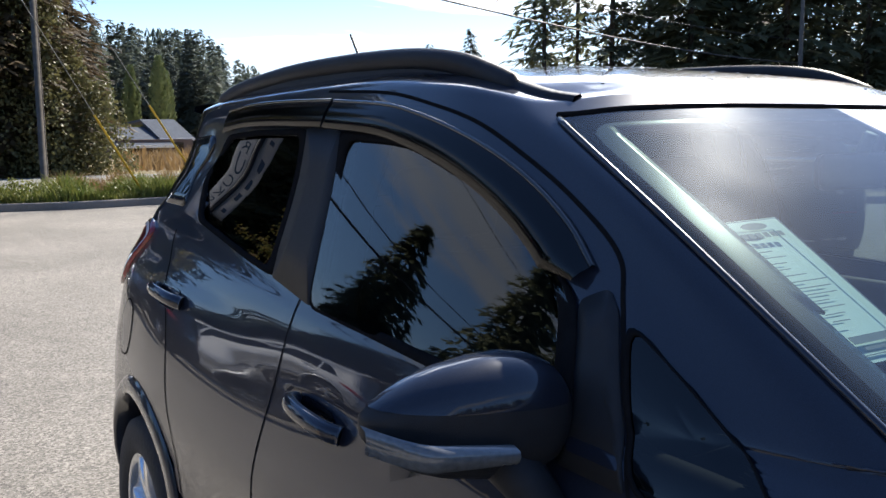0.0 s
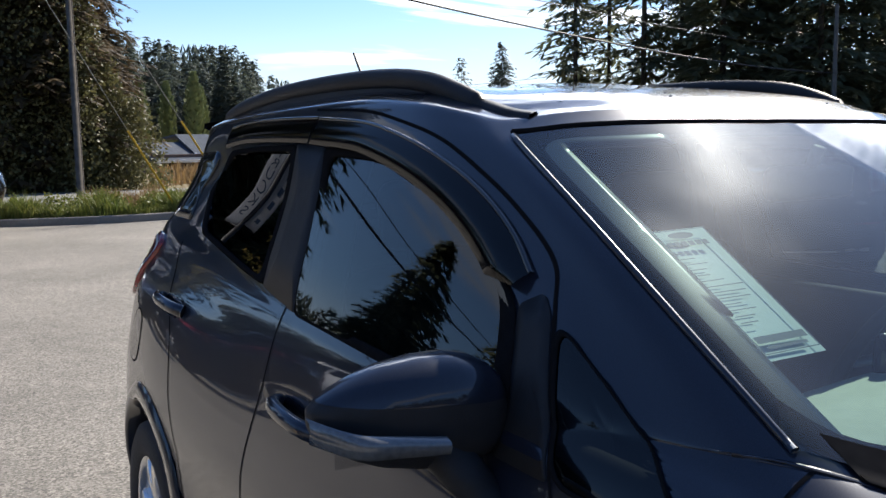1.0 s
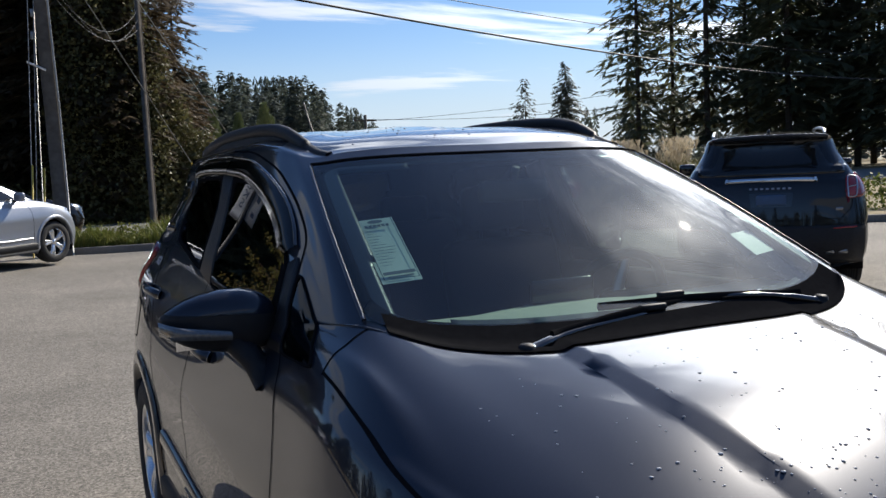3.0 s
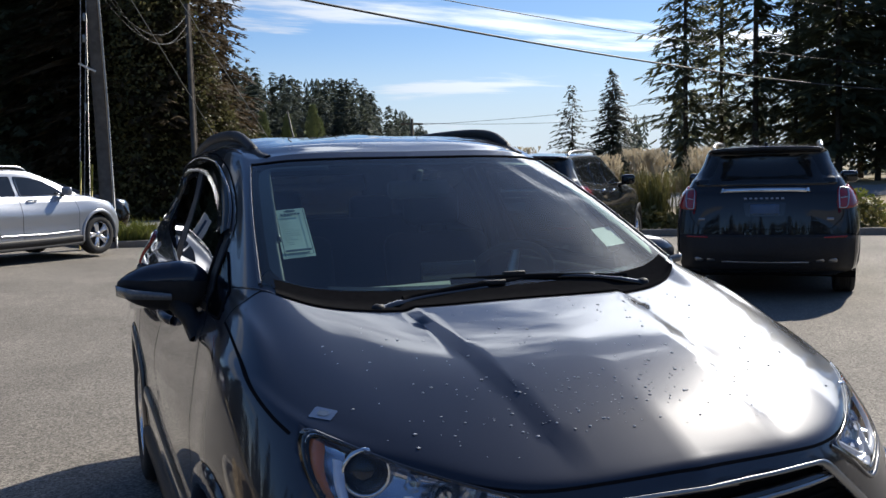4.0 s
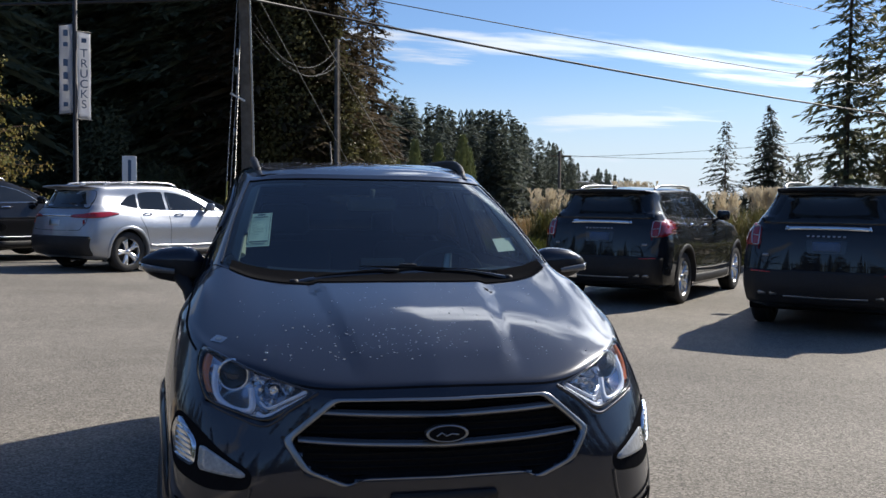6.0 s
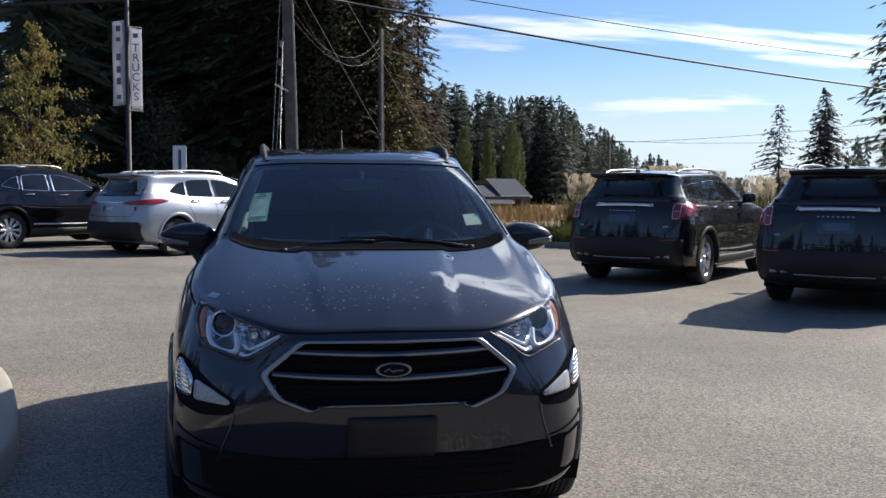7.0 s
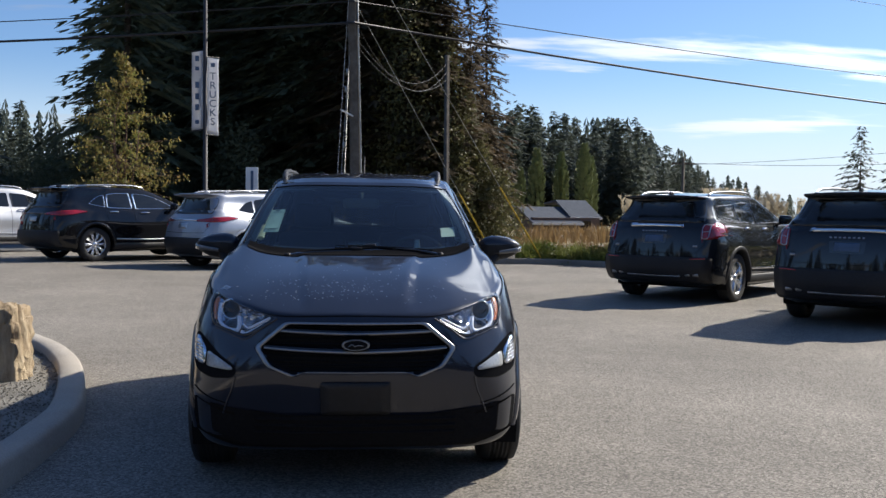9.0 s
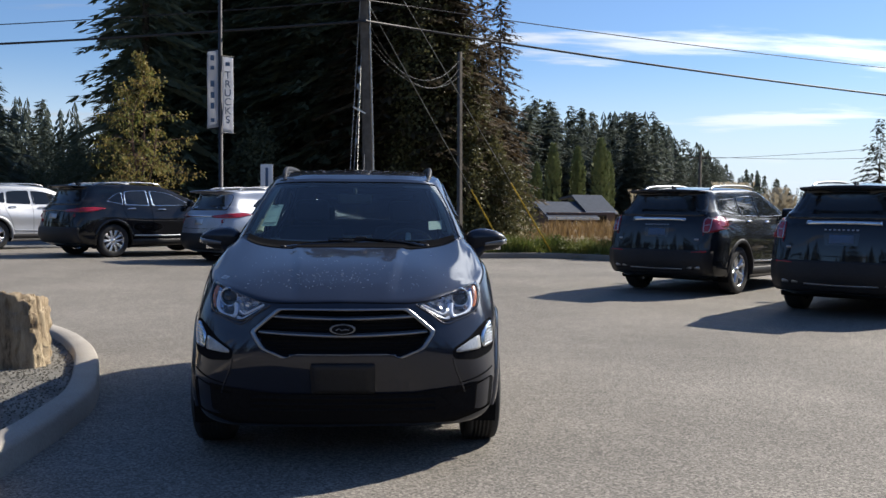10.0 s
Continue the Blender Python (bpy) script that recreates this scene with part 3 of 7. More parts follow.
class Shape:
    """The car's skin for one set of proportions, and ways to lay pieces on it."""

    def __init__(self, ys, zs, width, n=7, bulge=0.018):
        self.ys, self.zs, self.wx = ys, zs, width / 1.745
        self.n = n
        cols = [[self.fit(p) for p in spline(r, n)] for r in RINGS]
        rows = spline([np.array(c).ravel() for c in cols], n)
        self.rows = [np.array(r).reshape(-1, 3) for r in rows]
        for r in self.rows:
            for p in r:
                p[0] = max(p[0], 0.0)
                self.bonnet(p, bulge)
        bm = bmesh.new()
        for sx in (1, -1):
            grid(bm, [[(sx * p[0], p[1], p[2]) for p in r] for r in self.rows])
        bmesh.ops.remove_doubles(bm, verts=bm.verts, dist=0.0005)
        bmesh.ops.recalc_face_normals(bm, faces=bm.faces)
        self.bm = bm
        self.tree = BVHTree.FromBMesh(bm)

    def fit(self, p):
        return (p[0] * self.wx, float(np.interp(p[1], Y_FROM, self.ys)), float(np.interp(p[2], Z_FROM, self.zs)))

    def bonnet(self, p, h):
        """The raised middle of the bonnet, with a crease along each side."""
        y0, y1 = self.ys[0] + (0.12 if self.n > 10 else 0.22), self.ys[2] - 0.16
        if h and y0 - 0.1 < p[1] < y1 + 0.2 and p[2] > self.zs[3] and p[2] < self.zs[4] + 0.02:
            edge = 0.235 + 0.115 * (p[1] - 0.2)
            d = abs(p[0]) - edge
            if self.n > 10 and -0.0135 <= d < 0.0405:
                p[0] = edge + (0.0 if d < 0.0135 else 0.028)
            k = min(max((edge + 0.028 - abs(p[0])) / 0.028, 0), 1)
            f = min(max((p[1] - y0) / (0.14 if self.n > 10 else 0.25), 0), 1) * min(max((y1 + 0.03 - p[1]) / 0.03, 0), 1)
            p[2] += h * k * k * (3 - 2 * k) * f

    def cast(self, o, d):
        hit = self.tree.ray_cast(Vector(o), Vector(d))
        if hit[0] is None:
            near = self.tree.find_nearest(Vector(o) + Vector(d) * 1.6)
            return near[0], near[1]
        return hit[0], hit[1]

    def on(self, way, u, v, off=0.0):
        """A point of the skin: side (y, z), front or rear (x, z), or top (x, y), raised by off."""
        if way in ("p", "d"):
            sx = -1 if way == "p" else 1
            loc, nor = self.cast((sx * 2.5, u, v), (-sx, 0, 0))
            out = Vector((sx, 0, 0.15))
        elif way == "front":
            loc, nor = self.cast((u, self.ys[0] - 2, v), (0, 1, 0))
            out = Vector((0, -1, 0.1))
        elif way == "rear":
            loc, nor = self.cast((u, self.ys[-1] + 2, v), (0, -1, 0))
            out = Vector((0, 1, 0.1))
        else:
            loc, nor = self.cast((u, v, 4), (0, 0, -1))
            out = Vector((0, 0, 1))
        if nor.dot(out) < 0:
            nor = -nor
        return loc + nor * off

    def patch(self, way, pts, off=0.003, rings=6, s0=0.0, s1=1.0, thick=0.0, corner=0.03, sub=6):
        """A sheet in the skin's own shape inside an outline, or a band of it between two scales of the outline."""
        o = outline(pts, sub, corner)
        c = sum(o) / len(o)
        bm = bmesh.new()
        rows = []
        for i in range(rings + 1):
            s = s0 + (s1 - s0) * i / rings
            if s0 == 0 and i == 0:
                s = 0.02
            rows.append([self.on(way, *(c + (q - c) * s), off) for q in o])
        if thick:
            rows.append([self.on(way, *(c + (q - c) * s1), off - thick) for q in o])
            if s0:
                rows.insert(0, [self.on(way, *(c + (q - c) * s0), off - thick) for q in o])
        vs = grid(bm, rows, close_u=True)
        if s0 == 0:
            bm.faces.new(vs[0])
        bmesh.ops.recalc_face_normals(bm, faces=bm.faces)
        return bm

    def strip(self, way, pts, w=0.006, off=0.0015, n=8, h=0.0):
        """A narrow band along a line on the skin; h gives it a raised, rounded section."""
        ps = spline(pts, n)
        rows = []
        for i, p in enumerate(ps):
            d = ps[min(i + 1, len(ps) - 1)] - ps[max(i - 1, 0)]
            d = d / (np.linalg.norm(d) + 1e-9)
            nn = np.array((-d[1], d[0])) * w / 2
            if h:
                rows.append([self.on(way, *(p + nn), off - 0.004), self.on(way, *(p + nn * 0.7), off + h), self.on(way, *(p - nn * 0.7), off + h), self.on(way, *(p - nn), off - 0.004)])
            else:
                rows.append([self.on(way, *(p + nn), off), self.on(way, *(p - nn), off)])
        bm = bmesh.new()
        grid(bm, rows)
        bmesh.ops.recalc_face_normals(bm, faces=bm.faces)
        return bm

    def body(self, axles, arch_r, arch_z, holes):
        """The painted skin with wheel arches and openings cut out."""
        bm = self.bm.copy()
        dead = []
        for f in bm.faces:
            c = f.calc_center_median()
            gone = False
            for y in axles:
                if abs(c.x) > 0.5 * self.wx and c.z < arch_z + arch_r and math.hypot(c.y - y, c.z - arch_z) < arch_r:
                    gone = True
            for way, poly in holes:
                if way in ("p", "d"):
                    if (c.x > 0) == (way == "d") and abs(c.x) > 0.4 and inside((c.y, c.z), poly) and abs(f.normal.x) > 0.3:
                        gone = True
                elif way == "front" and c.y < 0.9 and inside((c.x, c.z), poly):
                    gone = True
                elif way == "screen" and inside((c.x, c.z), poly) and self.ys[2] - 0.3 < c.y < self.ys[3] + 0.05 and abs(f.normal.y) > 0.2:
                    gone = True
                elif way == "rear" and c.y > self.ys[4] + 0.2 and inside((c.x, c.z), poly) and abs(f.normal.y) > 0.3:
                    gone = True
            if gone:
                dead.append(f)
        bmesh.ops.delete(bm, geom=dead, context='FACES')
        # round the arch edges
        for v in bm.verts:
            if v.is_boundary and abs(v.co.x) > 0.5:
                for y in axles:
                    r = math.hypot(v.co.y - y, v.co.z - arch_z)
                    if abs(r - arch_r) < 0.09 and v.co.z > 0.15:
                        k = arch_r / r
                        v.co.y, v.co.z = y + (v.co.y - y) * k, arch_z + (v.co.z - arch_z) * k
        return bm


def inside(p, poly):
    x, y = p
    r = False
    k = len(poly)
    for i in range(k):
        (x1, y1), (x2, y2) = poly[i], poly[(i + 1) % k]
        if (y1 > y) != (y2 > y) and x < (x2 - x1) * (y - y1) / (y2 - y1) + x1:
            r = not r
    return r


def shrink(poly, s):
    c = sum(np.array(p, float) for p in poly) / len(poly)
    return [tuple(c + (np.array(p) - c) * s) for p in poly]


# ---- wheels ----
def wheel(parent, centre, r, width, side, style, first=None):
    """A wheel with its tyre, rim, hub and spokes; the outer face looks along side * x."""
    m = Matrix.Translation(centre) @ Matrix.Diagonal((side, 1, 1, 1))
    if first is not None:
        w = share(first[0], parent, m, "wheel")
        for o in first[1]:
            share(o, w)
        return None
    w2 = width / 2
    bm = bmesh.new()
    prof = [(r * .66, -w2 * .9), (r * .72, -w2), (r * .90, -w2), (r * .975, -w2 * .88), (r, -w2 * .6)]
    for k in range(-2, 3):
        a = k * w2 * .22
        prof += [(r, a - w2 * .08), (r - .008, a - w2 * .06), (r - .008, a + w2 * .06), (r, a + w2 * .08)]
    prof += [(r, w2 * .6), (r * .975, w2 * .88), (r * .90, w2), (r * .78, w2 * 1.02), (r * .70, w2 * .98), (r * .66, w2 * .9)]
    lathe(bm, prof, Matrix(), 48)
    bmesh.ops.recalc_face_normals(bm, faces=bm.faces)
    tyre = part("wheel", bm, M_TYRE, parent, "black rubber tyre on an alloy rim")
    tyre.matrix_basis = m
    subs = []
    ri = r * (.72 if r > .35 else .68)
    bm = bmesh.new()
    lathe(bm, [(ri * .98, -w2 * .8), (ri * .9, -w2 * .6), (ri * .88, w2 * .5), (ri * .93, w2 * .85), (ri, w2 * .93), (ri * 1.03, w2 * .86), (ri, w2 * .6)], Matrix(), 48)
    subs.append(part("rim", bm, M_ALLOY, tyre))
    bm = bmesh.new()
    lathe(bm, [(0.001, -w2 * .2), (ri * .86, -w2 * .2), (ri * .86, -w2 * .25), (.001, -w2 * .25)], Matrix(), 24)
    subs.append(part("brake", bm, M_DARKSTEEL, tyre))
    bm = bmesh.new()
    nsp, twin, wd = style
    for k in range(nsp):
        a = 2 * math.pi * k / nsp
        for d in ((-twin, twin) if twin else (0,)):
            a0, a1 = a + d * .45, a + d
            rows = []
            for s in np.linspace(0, 1, 6):
                rad = ri * (.16 + .76 * s)
                an = a0 + (a1 - a0) * s
                x = w2 * (.62 + .22 * math.sin(s * math.pi * .7))
                hw = ri * wd * (1.15 - .3 * s)
                c, t = np.array((0, math.cos(an), math.sin(an))), np.array((0, -math.sin(an), math.cos(an)))
                e = np.array((1.0, 0, 0))
                rows.append([tuple(c * rad + t * q * hw + e * (x - dx)) for q, dx in ((-1, w2 * .35), (-.8, w2 * .03), (-.3, 0), (.3, 0), (.8, w2 * .03), (1, w2 * .35))])
            grid(bm, rows)
    bmesh.ops.recalc_face_normals(bm, faces=bm.faces)
    subs.append(part("spokes", bm, M_ALLOY, tyre))
    bm = bmesh.new()
    lathe(bm, [(.001, w2 * .8), (ri * .12, w2 * .8), (ri * .19, w2 * .72), (ri * .22, w2 * .4), (ri * .22, -w2 * .2)], Matrix(), 24)
    subs.append(part("hub", bm, M_ALLOY, tyre))
    return tyre, subs


# ---- the small grey-blue car in the middle of the lot ----
def build_main_car():
    car = tagged(empty("compact_suv"), "dark blue-grey compact sport utility car, wet and parked on the asphalt", "car")
    S = Shape(Y_FROM, Z_FROM, 1.745, n=13, bulge=.010)
    axles, wz = (0.84, 3.36), 0.335
    win_f = [(1.535, 1.135), (1.565, 1.225), (1.605, 1.290), (1.73, 1.352), (1.905, 1.424), (2.138, 1.484), (2.25, 1.497), (2.451, 1.503), (2.361, 1.157), (1.87, 1.144)]
    win_r = [(2.61, 1.188), (2.655, 1.510), (3.0, 1.508), (3.27, 1.495), (3.395, 1.37), (3.27, 1.257), (2.79, 1.203)]
    win_q = [(1.17, 1.098), (1.395, 1.095), (1.45, 1.19), (1.50, 1.276), (1.395, 1.229), (1.295, 1.180), (1.185, 1.118)]
    screen = [(-.645, 1.175), (-.34, 1.165), (.34, 1.165), (.645, 1.175), (.54, 1.512), (.30, 1.528), (-.30, 1.528), (-.54, 1.512)]
    lamp = [(.385, .872), (.56, .915), (.715, .965), (.728, .90), (.70, .825), (.53, .785)]
    rear_glass = [(-.50, 1.25), (.50, 1.25), (.46, 1.50), (-.46, 1.50)]
    grille = [(-.478, .735), (-.335, .855), (.335, .855), (.478, .735), (.42, .650), (.300, .603), (.255, .624), (-.255, .624), (-.300, .603), (-.42, .650)]
    flip = lambda poly: [(-x, z) for x, z in poly]
    holes = [("screen", shrink(screen, .95)), ("front", shrink(lamp, 1.02)), ("front", shrink(flip(lamp), 1.02)),
             ("front", shrink(grille, .96)), ("rear", shrink(rear_glass, .95))]
    for w in ("p", "d"):
        holes += [(w, shrink(win_f, .95)), (w, shrink(win_r, .95)), (w, shrink(win_q, .8))]
    bm = S.body(axles, 0.395, 0.35, holes)
    body = part("body", bm, M_PAINT, car)
    sol = body.modifiers.new("skin", 'SOLIDIFY'); sol.thickness = 0.004; sol.offset = -1

    # windscreen with its black border, lower cowl and seal
    bm = bmesh.new()
    rows = [r for r in S.rows]
    n = S.n
    sub = rows[9 * n:11 * n + 1]
    prm = []
    for r in sub:
        half = [tuple(p) for p in r[:3 * n + 1]]
        prm.append([(-x, y, z) for x, y, z in reversed(half)] + half[1:])
    lift = lambda p, k: (p[0], p[1] - .42 * k, p[2] + .91 * k)
    grid(bm, [[lift(p, .004) for p in r] for r in prm])
    g = part("windscreen", bm, M_GLASS, car, "clear laminated windscreen with a black border")
    # border band: a strip along the four edges
    bm = bmesh.new()
    k = len(prm); w = len(prm[0])
    def at(u, v):
        """A place on the windscreen, u across and v up, both from 0 to 1."""
        a, b = u * (w - 1), v * (k - 1)
        i, j = min(int(a), w - 2), min(int(b), k - 2)
        fa, fb = a - i, b - j
        P = lambda jj, ii: np.array(prm[jj][ii])
        return (P(j, i) * (1 - fa) + P(j, i + 1) * fa) * (1 - fb) + (P(j + 1, i) * (1 - fa) + P(j + 1, i + 1) * fa) * fb
    def loop(d, dl, du, off):
        pts = []
        cr = .10
        us = [d + (1 - 2 * d) * i / 40 for i in range(41)]
        vs_ = [dl + (1 - dl - du) * i / 24 for i in range(25)]
        for u in us: pts.append((u, dl + cr * max(0, (abs(u - .5) / (.5 - d) - .86) / .14) ** 2 * .6))
        for v in vs_[1:]: pts.append((1 - d - (.035 * max(0, (v - .8) / .2) ** 2), v + cr * .6 if v == vs_[0] else v))
        for u in reversed(us[:-1]): pts.append((u, 1 - du - cr * max(0, (abs(u - .5) / (.5 - d) - .86) / .14) ** 2 * .6))
        for v in reversed(vs_[1:-1]): pts.append((d + (.035 * max(0, (v - .8) / .2) ** 2), v))
        return [lift(at(min(max(u, 0), 1), min(max(v, 0), 1)), off) for u, v in pts]
    grid(bm, [loop(0, 0, 0, .0018), loop(.02, .05, .03, .0018), loop(.04, .085, .06, .0018), loop(.05, .105, .075, -.003)], close_u=True)
    part("screen_border", bm, M_GAP, g)
    bm = bmesh.new()
    for sgn in (0, 1):
        tube(bm, [lift(at(sgn, v), .004) for v in np.linspace(0, 1, 20)], .003, 6)
    tube(bm, [lift(at(u, 1), .003) for u in np.linspace(0, 1, 24)], .006, 6)
    part("screen_seal", bm, M_GAP, g)
    # rounded painted lip of the pillars beside the glass
    for u, dx in ((0, -.003), (1, .003)):
        b = bmesh.new(); tube(b, [tuple(np.array(lift(at(u, v), .003)) + (dx, 0, 0)) for v in np.linspace(0, .97, 30)], .0048, 10)
        part("pillar_lip", b, M_PAINT, body)
    # plastic cowl between bonnet and windscreen
    bm = bmesh.new()
    grid(bm, [[(sx_ * p[0], p[1], p[2] + dz) for sx_, p in [(-1, q) for q in reversed(r[:3 * n - 3])] + [(1, q) for q in r[1:3 * n - 3]]]
              for r, dz in ((rows[8 * n + 1], .004), (rows[8 * n + 4], .007), (rows[8 * n + 7], .006), (rows[9 * n], .005), (rows[9 * n + 2], .0045))])
    part("cowl", bm, M_GAP, car, "black plastic cowl under the wipers")
    # price sheet on the inside of the glass
    bm = bmesh.new()
    c00, c10, c01, c11 = (np.array(p) for p in ((-.552, 1.500, 1.385), (-.462, 1.470, 1.392), (-.578, 1.252, 1.252), (-.484, 1.240, 1.258)))
    P = lambda u, v: tuple((c00 * (1 - u) + c10 * u) * (1 - v) + (c01 * (1 - u) + c11 * u) * v)
    bm2 = bmesh.new()
    grid(bm2, [[P(u, v) for u in np.linspace(0, 1, 5)] for v in np.linspace(0, 1, 9)])
    sheet = part("price_sheet", bm2, M_PAPER, g, "pale blue price sheet with unreadable lines")
    up = np.array((0, -.002, .004))
    def ink(u0, v0, u1, v1, nm="ink_bar"):
        b = bmesh.new()
        grid(b, [[tuple(np.array(P(u, v)) + up) for u in (u0, u1)] for v in (v0, v1)])
        part(nm, b, M_INK, sheet)
    for a in ((.05, .025, .95, .032), (.05, .968, .95, .975), (.05, .025, .075, .975), (.925, .025, .95, .975)):
        ink(*a, nm="ruled_border")
    b = bmesh.new()
    ring = [tuple(np.array(P(.5 + .2 * math.cos(t), .075 + .028 * math.sin(t))) + up) for t in np.linspace(0, 2 * math.pi, 20)[:-1]]
    b.faces.new([b.verts.new(p) for p in ring])
    part("oval_mark", b, M_INK, sheet)
    for i in range(6):
        ink(.18 + i * .11, .125, .18 + i * .11 + .085, .165, "letter_block")
    rnd = random.Random(4)
    for i in range(13):
        v = .22 + i * .045
        ink(.14, v, .14 + rnd.uniform(.2, .62), v + .007)
    ink(.10, .86, .90, .905, "letter_block"); ink(.18, .925, .82, .945)
    # small white paper by the driver
    bm = bmesh.new()
    D = lambda u, v: (.485 + .085 * u, 1.205 + .10 * v + .02 * u, 1.236 + .052 * v + .006 * u)
    grid(bm, [[D(u, v) for u in (0, 1)] for v in (0, 1)])
    part("white_note", bm, M_WHITE, g, "small white note behind the glass")

    # side windows, their black seals, smoked visors, pillars
    for wname in ("p", "d"):
        for poly, mat, nm in ((win_f, M_GLASS_SIDE, "front_window"), (win_r, M_GLASS_DARK, "rear_window"), (win_q, M_GLASS_DARK, "quarter_window")):
            gl = part(nm, flatten(S.patch(wname, poly, .003, 5, corner=.04), .85 if nm != "quarter_window" else .1), mat, car)
            part("window_seal", S.patch(wname, poly, .006, 2, .93, 1.035 if nm != "quarter_window" else 1.0, thick=.006, corner=.04), M_GAP, gl)
        part("pillar_cover", S.patch(wname, [(2.37, 1.155), (2.456, 1.51), (2.645, 1.515), (2.60, 1.182)], .007, 2, thick=.006, corner=.008), M_PLASTIC, car)
        part("tail_pillar_cover", S.patch(wname, [(3.47, 1.28), (3.50, 1.37), (3.40, 1.47), (3.42, 1.50), (3.60, 1.49), (3.68, 1.37), (3.66, 1.285)], .004, 3, thick=.004, corner=.03), M_GLASS_CAR, car)
        part("mirror_base", S.patch(wname, [(1.405, 1.095), (1.458, 1.19), (1.515, 1.280), (1.545, 1.305), (1.585, 1.285), (1.558, 1.225), (1.525, 1.095)], .003, 2, thick=.003, corner=.01), M_PLASTIC, car)
        v1 = [(1.585, 1.325), (1.66, 1.375), (1.76, 1.425), (1.87, 1.468), (2.0, 1.507), (2.15, 1.540), (2.29, 1.560), (2.53, 1.573)]
        v2 = [(2.545, 1.575), (2.85, 1.580), (3.1, 1.578), (3.30, 1.565)]
        for line, wd in ((v1, .060), (v2, .060)):
            ps = spline(line, 8)
            rows2 = []
            for i, p in enumerate(ps):
                d = ps[min(i + 1, len(ps) - 1)] - ps[max(i - 1, 0)]
                d = d / np.linalg.norm(d); dn = np.array((d[1], -d[0]))
                e = 1 - .55 * max(0, 1 - i / 6) if line is v1 else 1
                rows2.append([S.on(wname, *(p - dn * .004), .003), S.on(wname, *p, .008), S.on(wname, *(p + dn * wd * .5 * e), .015), S.on(wname, *(p + dn * wd * e), .018), S.on(wname, *(p + dn * wd * e), .013)])
            b = bmesh.new(); grid(b, rows2)
            part("rain_visor", b, M_SMOKE, car, "smoked rain visor")
            b = S.strip(wname, line, .007, .007, 8, .003); part("visor_edge", b, M_GLOSSBLACK, car)
        # door seams, crease and fittings
        seams = [[(2.6, 1.598), (2.306, 1.585), (2.12, 1.558), (1.965, 1.524), (1.817, 1.470), (1.68, 1.412), (1.561, 1.349), (1.516, 1.291), (1.454, 1.191), (1.401, 1.10), (1.335, .98)], [(2.43, 1.16), (2.425, .98), (2.44, .70), (2.43, .36)], [(1.345, 1.0), (1.30, .92), (1.27, .80), (1.27, .36)],
                 [(3.40, 1.22), (3.24, 1.08), (3.12, .95), (3.0, .72), (2.93, .50), (2.90, .36)], [(1.27, .355), (1.9, .34), (2.43, .34), (2.90, .36)]]
        for sm in seams:
            part("door_seam", S.strip(wname, sm, .006, .0012, 10), M_GAP, body)
        part("sill_trim", S.strip(wname, [(1.26, .33), (1.8, .325), (2.4, .325), (2.93, .335)], .10, .004, 8, .014), M_PLASTIC, car, "black plastic sill")
        part("door_moulding", S.strip(wname, [(1.32, .505), (1.9, .50), (2.4, .51), (2.88, .545)], .06, .002, 8, .012), M_PAINT, car)
        sx = -1 if wname == "p" else 1
        for hy, hz in ((2.20, .975), (3.18, 1.058)):
            cup = [(hy - .075, hz - .03), (hy - .075, hz + .025), (hy + .085, hz + .03), (hy + .085, hz - .025)]
            hc = part("door_handle", S.patch(wname, cup, .0025, 3, corner=.03), M_GLOSSBLACK, car)
            hp = [S.on(wname, hy + q, hz + .004 + .006 * q / .1, o) for q, o in ((-.11, .004), (-.09, .022), (-.04, .034), (.03, .036), (.08, .026), (.10, .004))]
            b = bmesh.new(); tube(b, spline([tuple(p) for p in hp], 4), .016, 10, flat=1.15)
            part("handle_bar", b, M_PAINT, hc)
        if wname == "p":
            fd = [(3.50, .835), (3.47, .90), (3.50, .985), (3.58, 1.0), (3.64, .92), (3.60, .835)]
            fl = part("fuel_door", S.patch(wname, fd, .002, 3, corner=.05), M_PAINT, car)
            part("fuel_door_seam", S.patch(wname, fd, .0015, 1, 1.0, 1.07, corner=.05), M_GAP, fl)
        # arch lips
        for ay in axles:
            arc = []
            for i in range(22):
                a = math.radians(-8 + 196 * i / 21)
                arc.append((ay + math.cos(a) * .40, .35 + math.sin(a) * .40))
            b = bmesh.new()
            rws = []
            for (yy, zz) in arc:
                d = np.array((yy - ay, zz - .35)); d /= np.linalg.norm(d)
                q = lambda rad, off: S.on(wname, ay + d[0] * rad, .35 + d[1] * rad, off)
                inner = q(.395, .010)
                rws.append([(inner[0] - sx * .10, inner[1] - d[0] * 0.0, inner[2]), q(.390, .006), q(.397, .016), q(.43, .014), q(.445, .002)])
            grid(b, rws)
            bmesh.ops.recalc_face_normals(b, faces=b.faces)
            part("arch_lip", b, M_PAINT, car)
            b = bmesh.new()
            rws = []
            for i in range(15):
                a = math.radians(-25 + 230 * i / 14)
                rws.append([(sx * x, ay + math.cos(a) * rr, .35 + math.sin(a) * rr) for x, rr in ((.835, .40), (.6, .40), (.52, .40), (.50, .05))])
            grid(b, rws)
            part("wheel_well", b, M_GAP, car)
        # mirror: painted cap, black lower case, lamp strip, arm and glass
        cx, cy, cz = sx * .885, 1.555, 1.160
        b = bmesh.new()
        rws = []
